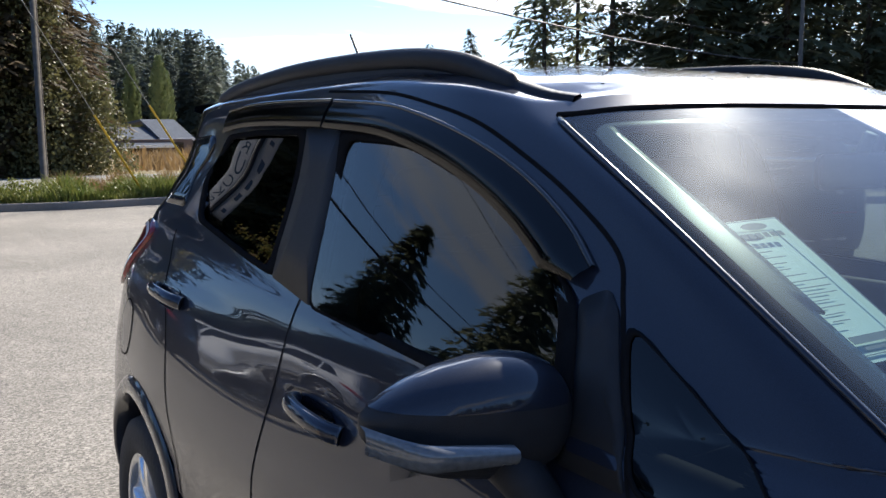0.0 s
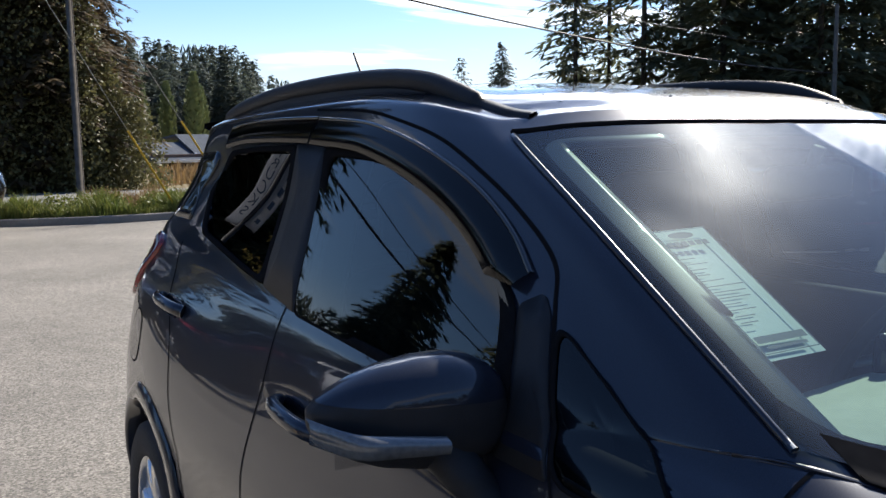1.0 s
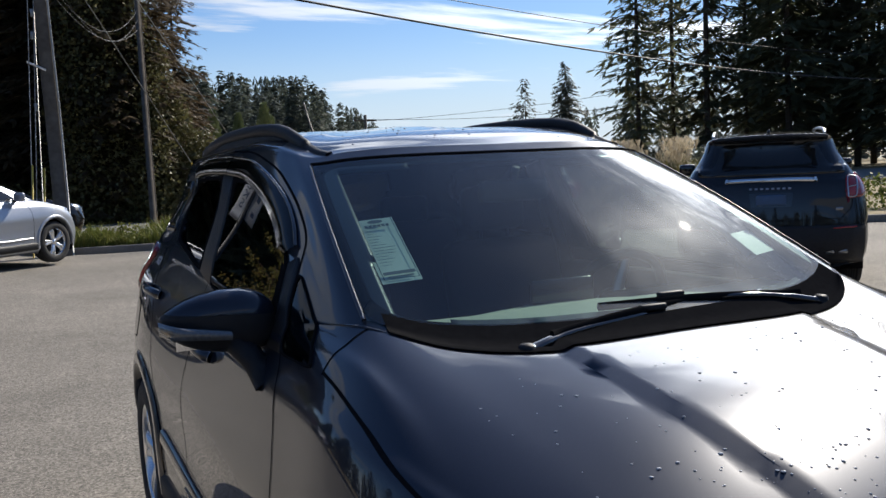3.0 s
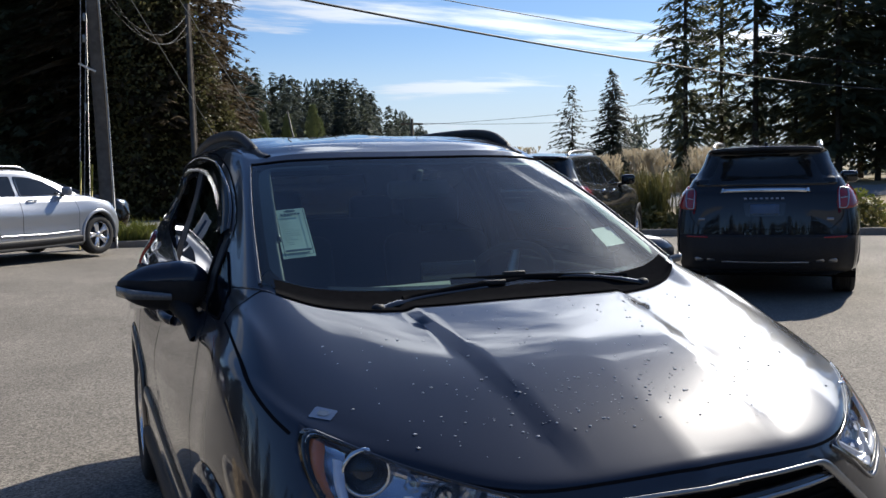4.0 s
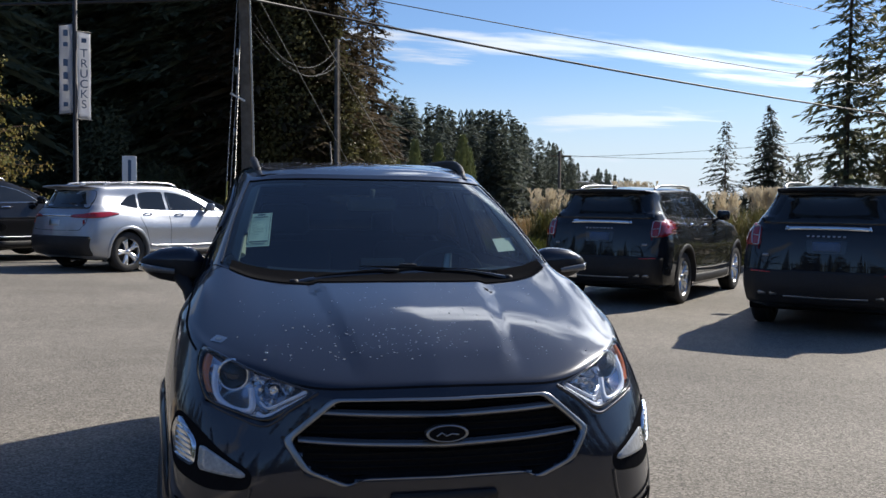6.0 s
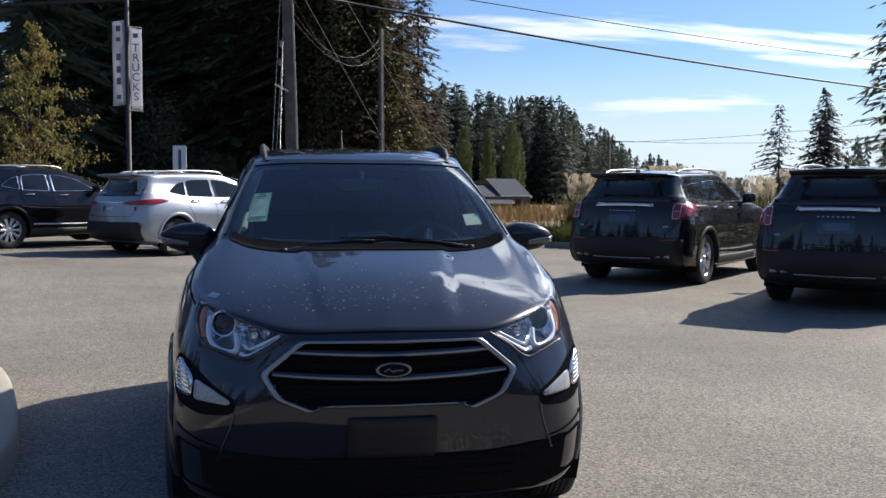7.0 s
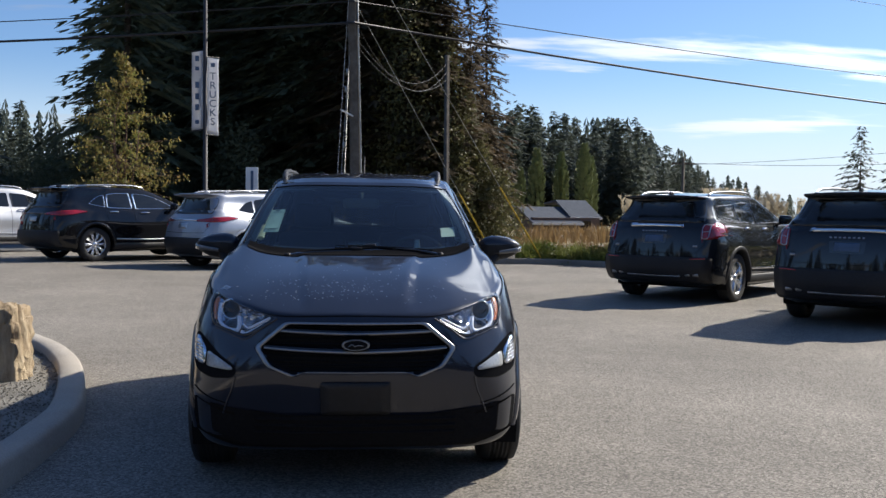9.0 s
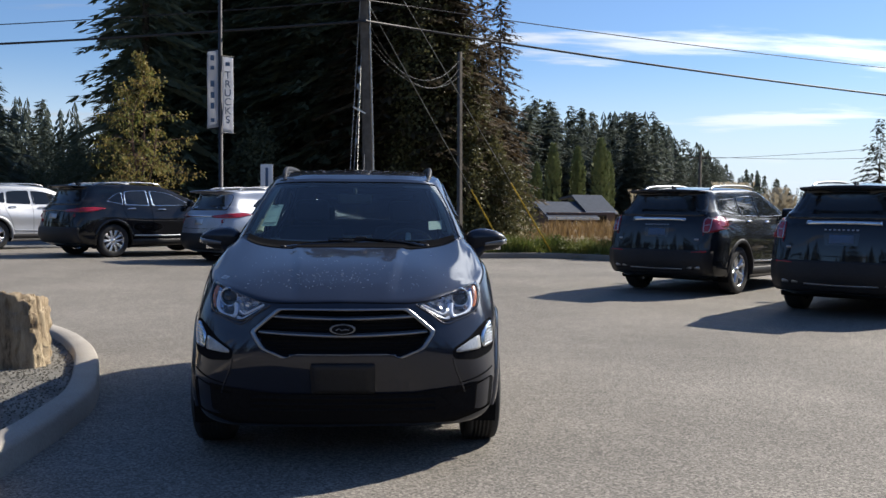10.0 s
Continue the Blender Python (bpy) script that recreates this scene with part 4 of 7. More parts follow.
        for i in range(13):
            a = i / 12 * math.pi
            rws.append([])
            for j in range(22):
                t = j / 22 * 2 * math.pi
                u, vv, ww = -math.cos(a), math.sin(a) * math.cos(t), math.sin(a) * math.sin(t)
                sq = lambda q, e: math.copysign(abs(q) ** e, q)
                out_ = .5 + .5 * u
                X = sx * (.887 + .138 * sq(u, .8))
                Y = cy + .010 - (.075 if vv > 0 else .045) * sq(vv, .8) * (1 - .25 * out_) + .03 * out_ * out_
                Z = cz + (.082 * (1 - .62 * out_ ** 2.2) * sq(ww, .9) if ww > 0 else .100 * (1 - .40 * out_) * sq(ww, .8)) + .012 * out_
                rws[-1].append((X, Y, Z))
        upper, lower = bmesh.new(), bmesh.new()
        grid(b, rws, close_u=True)
        bmesh.ops.remove_doubles(b, verts=b.verts, dist=.0004)
        bmesh.ops.recalc_face_normals(b, faces=b.faces)
        low = b.copy()
        bmesh.ops.bisect_plane(b, geom=b.verts[:] + b.edges[:] + b.faces[:], plane_co=(cx, cy, 1.182), plane_no=(-.06 * sx, 0, 1), clear_inner=True)
        bmesh.ops.bisect_plane(low, geom=low.verts[:] + low.edges[:] + low.faces[:], plane_co=(cx, cy, 1.182), plane_no=(-.06 * sx, 0, 1), clear_outer=True)
        upper.free(); lower.free()
        mir = part("mirror", low, M_PLASTIC, car, "door mirror with a painted cap and a clear lamp strip")
        for v in b.verts:
            v.co = Vector((cx, cy, cz)) + (v.co - Vector((cx, cy, cz))) * 1.012
        part("mirror_cap", b, M_PAINT, mir)
        b = bmesh.new()
        rws = []
        for i in range(15):
            s = i / 14
            X = 1.029 - .155 * s
            yy = cy - .060 + .085 * max(0, 1 - s * 3.2) ** 2 - .004 * s
            zt = 1.172 - .026 * s
            hh = .032 - .012 * s
            rws.append([(sx * X, yy + .004, zt), (sx * X, yy - .009, zt - .004), (sx * X, yy - .011, zt - hh * .5), (sx * X, yy - .007, zt - hh), (sx * X, yy + .008, zt - hh - .002)])
        grid(b, rws)
        bmesh.ops.recalc_face_normals(b, faces=b.faces)
        part("mirror_lamp", b, M_LENS_GREY, mir)
        b = bmesh.new(); tube(b, [(sx * .79, 1.50, 1.01), (sx * .815, 1.525, 1.06), (sx * .85, 1.55, 1.115)], [.045, .036, .045], 10, flat=.8)
        part("mirror_arm", b, M_PLASTIC, mir)
        b = bmesh.new()
        grid(b, [[(sx * x, 1.585, z) for x in (.82, .90, .99)] for z in (1.095, 1.15, 1.20)])
        part("mirror_glass", b, M_CHROME, mir)
        # roof rail
        rail = [(sx * .512, 1.985, 1.583), (sx * .520, 2.06, 1.610), (sx * .526, 2.16, 1.637), (sx * .530, 2.32, 1.655), (sx * .530, 2.6, 1.663), (sx * .522, 3.0, 1.660), (sx * .510, 3.4, 1.636), (sx * .500, 3.62, 1.606)]
        b = bmesh.new(); tube(b, spline(rail, 7), [.012] + [.018] * 48 + [.012], 10, flat=1.25)
        rr = part("roof_rail", b, M_PLASTIC, car, "black roof rail")
        b = bmesh.new()
        rws = []
        for yy in np.linspace(1.99, 3.61, 30):
            top = float(np.interp(yy, [p[1] for p in rail], [p[2] for p in rail]))
            xx = float(np.interp(yy, [p[1] for p in rail], [abs(p[0]) for p in rail]))
            base = S.on("top", sx * (xx - .03), yy, -.004)[2]
            rws.append([(sx * (xx + .004), yy, base - .02), (sx * (xx + .010), yy, top), (sx * (xx - .010), yy, top), (sx * (xx - .02), yy, base - .004)])
        grid(b, rws)
        part("rail_foot", b, M_PLASTIC, rr)
        part("roof_ditch", S.strip("top", [(sx * .492, 1.845), (sx * .507, 1.92), (sx * .512, 2.0)], .026, .002, 6, .004), M_PLASTIC, car)
        part("roof_seam", S.strip("top", [(sx * .50, 2.0), (sx * .515, 2.4), (sx * .51, 3.0), (sx * .495, 3.6)], .012, .001, 6), M_GAP, car)
        # bonnet shut line
        part("bonnet_seam", S.strip(wname, [(1.106, 1.105), (1.0, 1.088), (.85, 1.052), (.70, 1.008), (.58, .972), (.50, .95)], .006, .001, 10), M_GAP, body)
        part("wing_seam", S.strip(wname, [(1.105, 1.182), (1.106, 1.145), (1.106, 1.10)], .005, .001, 8), M_GAP, body)
        # tail lamp
        tl = [(3.58, 1.20), (3.66, 1.235), (3.86, 1.17), (3.90, 1.02), (3.80, 1.00), (3.70, 1.06)]
        t_ = part("tail_lamp", S.patch(wname, tl, .010, 4, thick=.012, corner=.03), M_RED, car, "red and clear tail lamp")
        part("lamp_edge", S.patch(wname, tl, .013, 1, .80, .90, corner=.03), M_WHITE_LENS, t_)
        # headlamp
        lp = [(sx * x, z) for x, z in lamp]
        c = np.mean(np.array(lp), axis=0)
        o = outline(lp, 6, .03)
        b = bmesh.new()
        depth = lambda s: -.004 - .085 * (1 - s ** 4)
        rws = []
        for s in (1.0, .97, .9, .75, .5, .25, .03):
            rws.append([S.on("front", *(c + (q - c) * s), 0) + Vector((sx * -.01 * (1 - s), -depth(s), 0)) for q in o])
        vs = grid(b, rws, close_u=True); b.faces.new(vs[-1])
        bmesh.ops.recalc_face_normals(b, faces=b.faces)
        hl = part("headlamp", b, M_LAMPBODY, car, "clear headlamp with a round projector and amber corner")
        part("headlamp_lens", S.patch("front", lp, .004, 6, thick=.010, corner=.03), M_LENS, hl)
        part("headlamp_seal", S.patch("front", lp, .004, 1, .97, 1.08, thick=.011, corner=.03), M_GLOSSBLACK, hl)
        pc = Vector((sx * .622, .352, .893))
        pm = Matrix.Translation(pc) @ Matrix.Rotation(radians(-90 + sx * 14), 4, 'Z')
        b = bmesh.new(); lathe(b, [(.050, -.03), (.052, .005), (.048, .012), (.042, .004), (.041, -.02)], pm, 28)
        part("projector_ring", b, M_CHROME, hl)
        b = bmesh.new(); lathe(b, [(.0408, -.02), (.036, .002), (.026, .012), (.012, .018), (.0008, .019)], pm, 28)
        part("projector", b, M_GLASS_CAR, hl)
        b = bmesh.new()
        rc = Matrix.Translation(S.on("front", sx * .505, .862, 0) + Vector((0, .022, 0))) @ Matrix.Rotation(radians(-90 + sx * 10), 4, 'Z')
        for rad, dep in ((.046, 0.0), (.034, -.016), (.020, -.030)):
            lathe(b, [(rad, dep), (rad * .86, dep - .008), (rad * .70, dep - .020)], rc, 11)
        lathe(b, [(.018, -.045), (.016, -.012), (.009, -.002), (.001, 0.0)], rc, 9)
        part("reflector", b, M_REFLECT, hl, smooth=False)
        for dx, dz in ((-.045, .012), (.05, .024), (.012, -.036)):
            b = bmesh.new()
            q = S.on("front", sx * (.505 + dx), .862 + dz, 0) + Vector((0, .030, 0))
            lathe(b, [(.020, .006), (.014, -.006), (.001, -.012)], Matrix.Translation(q) @ Matrix.Rotation(radians(-90), 4, 'Z'), 6)
            part("reflector_facet", b, M_REFLECT, hl, smooth=False)
        # light guides round both bowls, and the amber corner
        for pts_, w_, mt, nm in (([(.392, .868), (.455, .832), (.528, .795), (.556, .802)], .019, M_GUIDE, "light_guide"),
                                 ([(.402, .880), (.46, .850), (.520, .822), (.545, .836)], .007, M_GUIDE, "light_guide"),
                                 ([(.574, .872), (.570, .828), (.584, .808), (.632, .812), (.672, .836), (.684, .875), (.678, .922)], .017, M_GUIDE, "light_guide"),
                                 ([(.704, .842), (.716, .872), (.717, .91), (.705, .950)], .026, M_AMBER, "amber_corner")):
            part(nm, S.strip("front", [(sx * x, z) for x, z in pts_], w_, -.007, 8, .006), mt, hl)
        # bumper corner lamp in its dark pocket
        pk = [(sx * x, z) for x, z in ((.795, .785), (.822, .70), (.805, .60), (.70, .575), (.575, .588), (.565, .640), (.66, .690), (.74, .755))]
        po = part("lamp_pocket", S.patch("front", pk, .002, 3, corner=.03), M_GAP, car)
        fg = [(sx * x, z) for x, z in ((.786, .768), (.808, .72), (.797, .640), (.738, .628), (.730, .705))]
        lf = part("daytime_lamp", S.patch("front", fg, .008, 3, thick=.01, corner=.02), M_REFLECT, po)
        fg2 = [(sx * x, z) for x, z in ((.718, .700), (.724, .628), (.590, .622), (.586, .636), (.655, .672))]
        part("fog_lamp", S.patch("front", fg2, .007, 3, thick=.008, corner=.015), M_FOG, po)
        for i in range(7):
            z0 = .642 + i * .016
            part("lamp_rib", S.strip("front", [(sx * (.740 + .002 * i), z0), (sx * (.792 - .001 * i), z0 + .010)], .004, .010, 3, .003), M_CHROME, lf)
        part("bumper_crease", S.strip("front", [(sx * .572, .592), (sx * .588, .53), (sx * .622, .45), (sx * .638, .405)], .010, .001, 6, .005), M_PAINT, body)
        part("bumper_seam", S.strip("front", [(sx * .61, .455), (sx * .70, .475), (sx * .77, .50), (sx * .80, .515)], .006, .001, 6, .003), M_GAP, body)
        part("lamp_trim", S.strip("front", [(sx * .375, .872), (sx * .45, .825), (sx * .525, .772), (sx * .60, .785), (sx * .69, .812)], .010, .001, 6, .003), M_PAINT, hl)

    # front: grille, bars, emblem, plate holder, lower intake
    gmesh = bmesh.new()
    o = outline(grille, 6, .02)
    c = np.array((0.0, .735))
    rws = []
    for s in (1.0, .96, .9, .6, .3, .03):
        rws.append([S.on("front", *(c + (q - c) * s), 0) + Vector((0, .035 * min(1, (1 - s) * 14) + .002, 0)) for q in o])
    vs = grid(gmesh, rws, close_u=True); gmesh.faces.new(vs[-1])
    bmesh.ops.recalc_face_normals(gmesh, faces=gmesh.faces)
    gr = part("grille", gmesh, M_GAP, car, "black grille with satin frame and bars")
    part("grille_frame", S.patch("front", grille, .006, 3, .957, 1.005, thick=.012, corner=.02), M_DARKCHROME, gr)
    for zz, xe, dip in ((.812, .385, .012), (.730, .435, .016)):
        b = bmesh.new()
        line = []
        for u in np.linspace(-1, 1, 25):
            z = zz - dip * (1 - abs(u) ** 1.5) + .004
            p = S.on("front", u * xe, z, 0)
            line.append(p)
        rws = [[(p[0], p[1] + .026, p[2] + .016), (p[0], p[1] + .008, p[2] + .013), (p[0], p[1] + .004, p[2]), (p[0], p[1] + .010, p[2] - .014), (p[0], p[1] + .028, p[2] - .016)] for p in line]
        grid(b, rws)
        part("grille_bar", b, M_GLOSSBLACK, gr)
        b = bmesh.new()
        rws = [[(p[0], p[1] + .009, p[2] + .006), (p[0], p[1] + .001, p[2] + .003), (p[0], p[1] + .001, p[2] - .003), (p[0], p[1] + .009, p[2] - .006)] for p in line]
        grid(b, rws)
        part("bar_trim", b, M_DARKCHROME, gr)
    b = bmesh.new()
    for i in range(11):
        z = .632 + i * .020
        hw = float(np.interp(z, [.60, .65, .735, .855], [.27, .40, .455, .33]))
        tube(b, [tuple(S.on("front", u * hw, z, 0) + Vector((0, .032, 0))) for u in np.linspace(-1, 1, 15)], .0045, 4)
    part("grille_mesh", b, M_GAP, gr)
    em = Vector((0, .036, .757))
    b = bmesh.new()
    lathe(b, [(1.0, -.02), (1.0, .004), (.93, .009), (.86, .006), (.001, .007)], Matrix(), 40)
    bmesh.ops.transform(b, matrix=Matrix.Translation(em) @ Matrix.Rotation(radians(-90), 4, 'Z') @ Matrix.Diagonal((1, .066, .026, 1)), verts=b.verts)
    e_ = part("emblem", b, M_DARKCHROME, gr, "chrome oval emblem")
    b = bmesh.new()
    lathe(b, [(.84, .0075), (.8, .009), (.001, .0095)], Matrix(), 36)
    bmesh.ops.transform(b, matrix=Matrix.Translation(em) @ Matrix.Rotation(radians(-90), 4, 'Z') @ Matrix.Diagonal((1, .066, .026, 1)), verts=b.verts)
    part("emblem_field", b, M_GAP, e_)
    b = bmesh.new()
    tube(b, [(-.034, em.y - .012, .752), (-.018, em.y - .013, .762), (-.004, em.y - .013, .752), (.012, em.y - .013, .758), (.034, em.y - .012, .755)], .0022, 6)
    part("emblem_mark", b, M_DARKCHROME, e_)
    b = S.patch("front", [(-.165, .575), (.165, .575), (.165, .415), (-.165, .415)], .014, 3, thick=.02, corner=.012)
    part("plate_holder", b, M_PLASTIC, car, "empty black number plate holder")
    b = S.patch("front", [(-.47, .41), (.47, .41), (.56, .36), (.50, .285), (-.50, .285), (-.56, .36)], .013, 4, corner=.03)
    li = part("lower_intake", b, M_GAP, car)
    for z in (.32, .355, .39):
        part("intake_bar", S.strip("front", [(-.48, z), (0, z), (.48, z)], .014, .014, 8, .008), M_GAP, li)
    b = S.patch("front", [(-.80, .47), (-.66, .425), (-.60, .405), (.60, .405), (.66, .425), (.80, .47), (.79, .30), (.58, .235), (-.58, .235), (-.79, .30)], .007, 7, thick=.008, corner=.02)
    part("lower_bumper", b, M_GAP, car, "black plastic lower bumper")
    part("bonnet_edge", S.strip("front", [(-.56, .912), (-.385, .884), (-.2, .884), (0, .887), (.2, .884), (.385, .884), (.56, .912)], .006, .001, 8), M_GAP, body)
    # decal over the headlamp
    dq = [(-.700, .505), (-.662, .462), (-.640, .480), (-.677, .524)]
    dc = part("small_decal", S.patch("top", dq, .0015, 2, corner=.004), M_SATIN, body)
    part("decal_mark", S.patch("top", shrink(dq, .5), .0025, 1, corner=.012), M_INK, dc)
    # wipers
    for k, (pv, elbow, tip, b0, b1) in enumerate((((-.40, .925, 1.130), (-.26, .962, 1.15), (-.02, 1.005, 1.160), (-.32, .955, 1.15), (.12, 1.03, 1.172)),
                                                 ((.46, .965, 1.140), (.30, 1.0, 1.168), (.06, 1.04, 1.178), (.42, .995, 1.162), (-.14, 1.045, 1.18)))):
        b = bmesh.new(); tube(b, spline([pv, elbow, tip], 6), [.016] * 4 + [.011] * 8 + [.008], 8, flat=.7)
        wp = part("wiper", b, M_GLOSSBLACK, car, "black wiper arm and blade")
        b = bmesh.new(); tube(b, spline([b0, tuple((np.array(b0) + b1) / 2 + (0, 0, .006)), b1], 8), .008, 6, flat=1.3)
        part("wiper_blade", b, M_GAP, wp)
        b = bmesh.new(); lathe(b, [(.018, -.01), (.018, .01), (.012, .016), (.001, .017)], Matrix.Translation(pv) @ Matrix.Rotation(radians(-90), 4, 'Y'), 16)
        part("wiper_cap", b, M_PLASTIC, wp)
        b = bmesh.new(); box(b, tuple((np.array(tip) + (0, 0, .012))), (.07, .02, .014), .004)
        part("wiper_clip", b, M_PLASTIC, wp)
    # antenna
    b = bmesh.new(); tube(b, [(0, 3.50, 1.640), (0, 3.515, 1.66), (.0, 3.60, 1.74), (.002, 3.69, 1.850)], [.016, .007, .005, .0045], 8)
    part("antenna", b, M_PLASTIC, car)
    # rear window, spoiler, lower bumper
    part("tail_window", S.patch("rear", rear_glass, .003, 4, corner=.05), M_GLASS_DARK, car)
    part("tail_window_seal", S.patch("rear", rear_glass, .004, 1, .93, 1.05, corner=.05), M_GLOSSBLACK, car)
    b = bmesh.new()
    rws = []
    for u in np.linspace(-1, 1, 21):
        x = u * .505
        e = 1 - .18 * u * u
        rws.append([(x, 3.60, 1.632 - .03 * u * u), (x, 3.74, 1.626 - .024 * u * u), (x, 3.80 + .13 * e, 1.618 - .02 * u * u), (x, 3.81 + .13 * e, 1.600 - .02 * u * u), (x, 3.76, 1.56)])
    grid(b, rws)
    part("spoiler", b, M_PAINT, car)
    part("rear_bumper_trim", S.strip("rear", [(-.66, .42), (-.3, .41), (.3, .41), (.66, .42)], .16, .002, 6, .012), M_PLASTIC, car)
    # chassis floor so that no daylight comes through
    b = bmesh.new(); box(b, (0, 2.05, .25), (1.30, 3.3, .10), .02)
    part("underbody", b, M_GAP, car)
    # wheels
    first = wheel(car, (-.775, 3.36, wz), wz, .205, -1, (5, .20, .10))
    wheel(car, (-.770, .84, wz), wz, .205, -1, None, first)
    wheel(car, (.775, 3.36, wz), wz, .205, 1, None, first)
    wheel(car, (.770, .84, wz), wz, .205, 1, None, first)

    # cabin
    b = bmesh.new()
    rws = []
    for u in np.linspace(-1, 1, 17):
        x = u * .655
        f = .10 * u * u
        rws.append([(x, 1.0 + f, 1.10), (x, 1.12 + f, 1.142), (x, 1.30 + f * .6, 1.145), (x, 1.46, 1.11 + .02 * math.cos(u * 3)), (x, 1.52, 1.03), (x, 1.54, .86), (x, 1.50, .55)])
    grid(b, rws)
    bmesh.ops.recalc_face_normals(b, faces=b.faces)
    dash = part("dashboard", b, M_DASH, car, "grey dashboard")
    b = bmesh.new(); box(b, (.36, 1.50, 1.09), (.30, .16, .07), .03, seg=3)
    part("instrument_hood", b, M_CABIN, dash)
    b = bmesh.new(); box(b, (0.02, 1.45, 1.135), (.20, .03, .12), .012, seg=3)
    part("touch_screen", b, M_GLOSSBLACK, dash)
    b = bmesh.new(); box(b, (0, 2.4, .36), (1.40, 2.5, .06), .02)
    box(b, (0, 1.9, .50), (.22, .9, .26), .04)
    part("cabin_floor", b, M_CABIN, car)
    for sx in (-1, 1):
        b = bmesh.new(); box(b, (sx * .70, 2.4, .72), (.05, 2.5, .80), .02)
        part("door_panel", b, M_CABIN, car)
        b = bmesh.new()
        tube(b, [(sx * .600, 1.34, 1.215), (sx * .595, 1.45, 1.29), (sx * .578, 1.60, 1.385), (sx * .560, 1.74, 1.47)], .022, 8, flat=.7)
        part("pillar_trim", b, M_TRIM_LIGHT, car, "pale pillar trim")
        b = bmesh.new()
        tube(b, [(sx * .66, 2.42, 1.12), (sx * .60, 2.44, 1.35), (sx * .54, 2.45, 1.51)], .045, 8, flat=.6)
        part("pillar_trim", b, M_CABIN, car)
    b = bmesh.new()
    grid(b, [[(x, y, 1.55 + .03 * (1 - (x / .5) ** 2)) for x in np.linspace(-.5, .5, 9)] for y in np.linspace(1.86, 3.6, 8)])
    part("headliner", b, M_TRIM_LIGHT, car, "pale headliner")
    first_seat = None
    for sx, y0 in ((-.36, 2.0), (.36, 2.0)):
        st = empty("seat"); st.parent = car
        st.matrix_basis = Matrix.Translation((sx, y0, 0))
        if first_seat is None:
            b = bmesh.new(); box(b, (0, .05, .62), (.50, .52, .16), .05, seg=3)
            a1 = part("seat_cushion", b, M_SEAT, st)
            b = bmesh.new(); box(b, (0, .36, .93), (.48, .14, .62), .055, rot=Matrix.Rotation(radians(-14), 3, 'X'), seg=3)
            a2 = part("seat_back", b, M_SEAT, st)
            b = bmesh.new(); box(b, (0, .47, 1.345), (.26, .09, .17), .04, rot=Matrix.Rotation(radians(-8), 3, 'X'), seg=3)
            tube(b, [(-.06, .45, 1.2), (-.06, .47, 1.32)], .008, 6); tube(b, [(.06, .45, 1.2), (.06, .47, 1.32)], .008, 6)
            a3 = part("head_restraint", b, M_SEAT, st)
            first_seat = (a1, a2, a3)
        else:
            for a in first_seat:
                share(a, st)
    rs = empty("rear_seat"); rs.parent = car
    b = bmesh.new(); box(b, (0, 3.02, .66), (1.22, .48, .16), .05, seg=3)
    part("seat_cushion", b, M_SEAT, rs)
    b = bmesh.new(); box(b, (0, 3.27, .98), (1.22, .14, .58), .05, rot=Matrix.Rotation(radians(-16), 3, 'X'), seg=3)
    part("seat_back", b, M_SEAT, rs)
    for x in (-.36, .36):
        b = bmesh.new(); box(b, (x, 3.36, 1.31), (.24, .08, .14), .035, seg=3)
        part("head_restraint", b, M_SEAT, rs)
    # steering wheel
    sm = Matrix.Translation((.36, 1.70, 1.06)) @ Matrix.Rotation(radians(-62), 4, 'X')
    b = bmesh.new()
    ringp = [sm @ Vector((.185 * math.cos(t), .185 * math.sin(t), 0)) for t in np.linspace(0, 2 * math.pi, 37)]
    tube(b, [tuple(p) for p in ringp], .016, 10, cap=False)
    sw = part("steering_wheel", b, M_CABIN, car)
    b = bmesh.new()
    for a in (0, 180, 270):
        q = sm @ Vector((.17 * math.cos(radians(a)), .17 * math.sin(radians(a)), 0))
        tube(b, [tuple(sm @ Vector((0, 0, -.01))), tuple(q)], [.03, .016], 8, flat=.5)
    lathe(b, [(.001, .02), (.05, .018), (.065, 0), (.06, -.04)], sm @ Matrix.Rotation(radians(-90), 4, 'Y'), 18)
    part("wheel_hub", b, M_SATIN, sw)
    # inside mirror
    b = bmesh.new(); box(b, (0, 1.66, 1.435), (.23, .035, .065), .018, seg=3)
    tube(b, [(0, 1.66, 1.46), (0, 1.64, 1.50)], .012, 8)
    part("inside_mirror", b, M_CABIN, car)
    return S, car


SHAPE, MAIN_CAR = build_main_car()

# water drops left on the bonnet, roof and glass
rnd = random.Random(11)
tmp = bmesh.new()
bmesh.ops.create_icosphere(tmp, subdivisions=2, radius=1)
drop_co = [v.co.copy() for v in tmp.verts]
drop_fs = [tuple(v.index for v in f.verts) for f in tmp.faces]
tmp.free()
verts, faces = [], []
for i in range(620):
    if i < 330:
        x, y = rnd.uniform(-.62, .62), rnd.uniform(.22, .86)
        if rnd.random() < .55:
            x, y = rnd.gauss(-.1, .25), rnd.gauss(.34, .09)
    else:
        x, y = rnd.uniform(-.45, .45), rnd.uniform(1.84, 3.3)
    if abs(x) > .62 or y < .2:
        continue
    p = SHAPE.on("top", x, y, 0)
    r = rnd.choice((.0013, .0016, .002, .0025, .0034))
    a_, b_ = r * rnd.uniform(.8, 1.5), r * rnd.uniform(.8, 1.5)
    k = len(verts)
    verts += [(p[0] + c.x * a_, p[1] + c.y * b_, p[2] + c.z * r * .55) for c in drop_co]
    faces += [tuple(q + k for q in f) for f in drop_fs]
me = bpy.data.meshes.new("water_drops")
me.from_pydata(verts, [], faces)
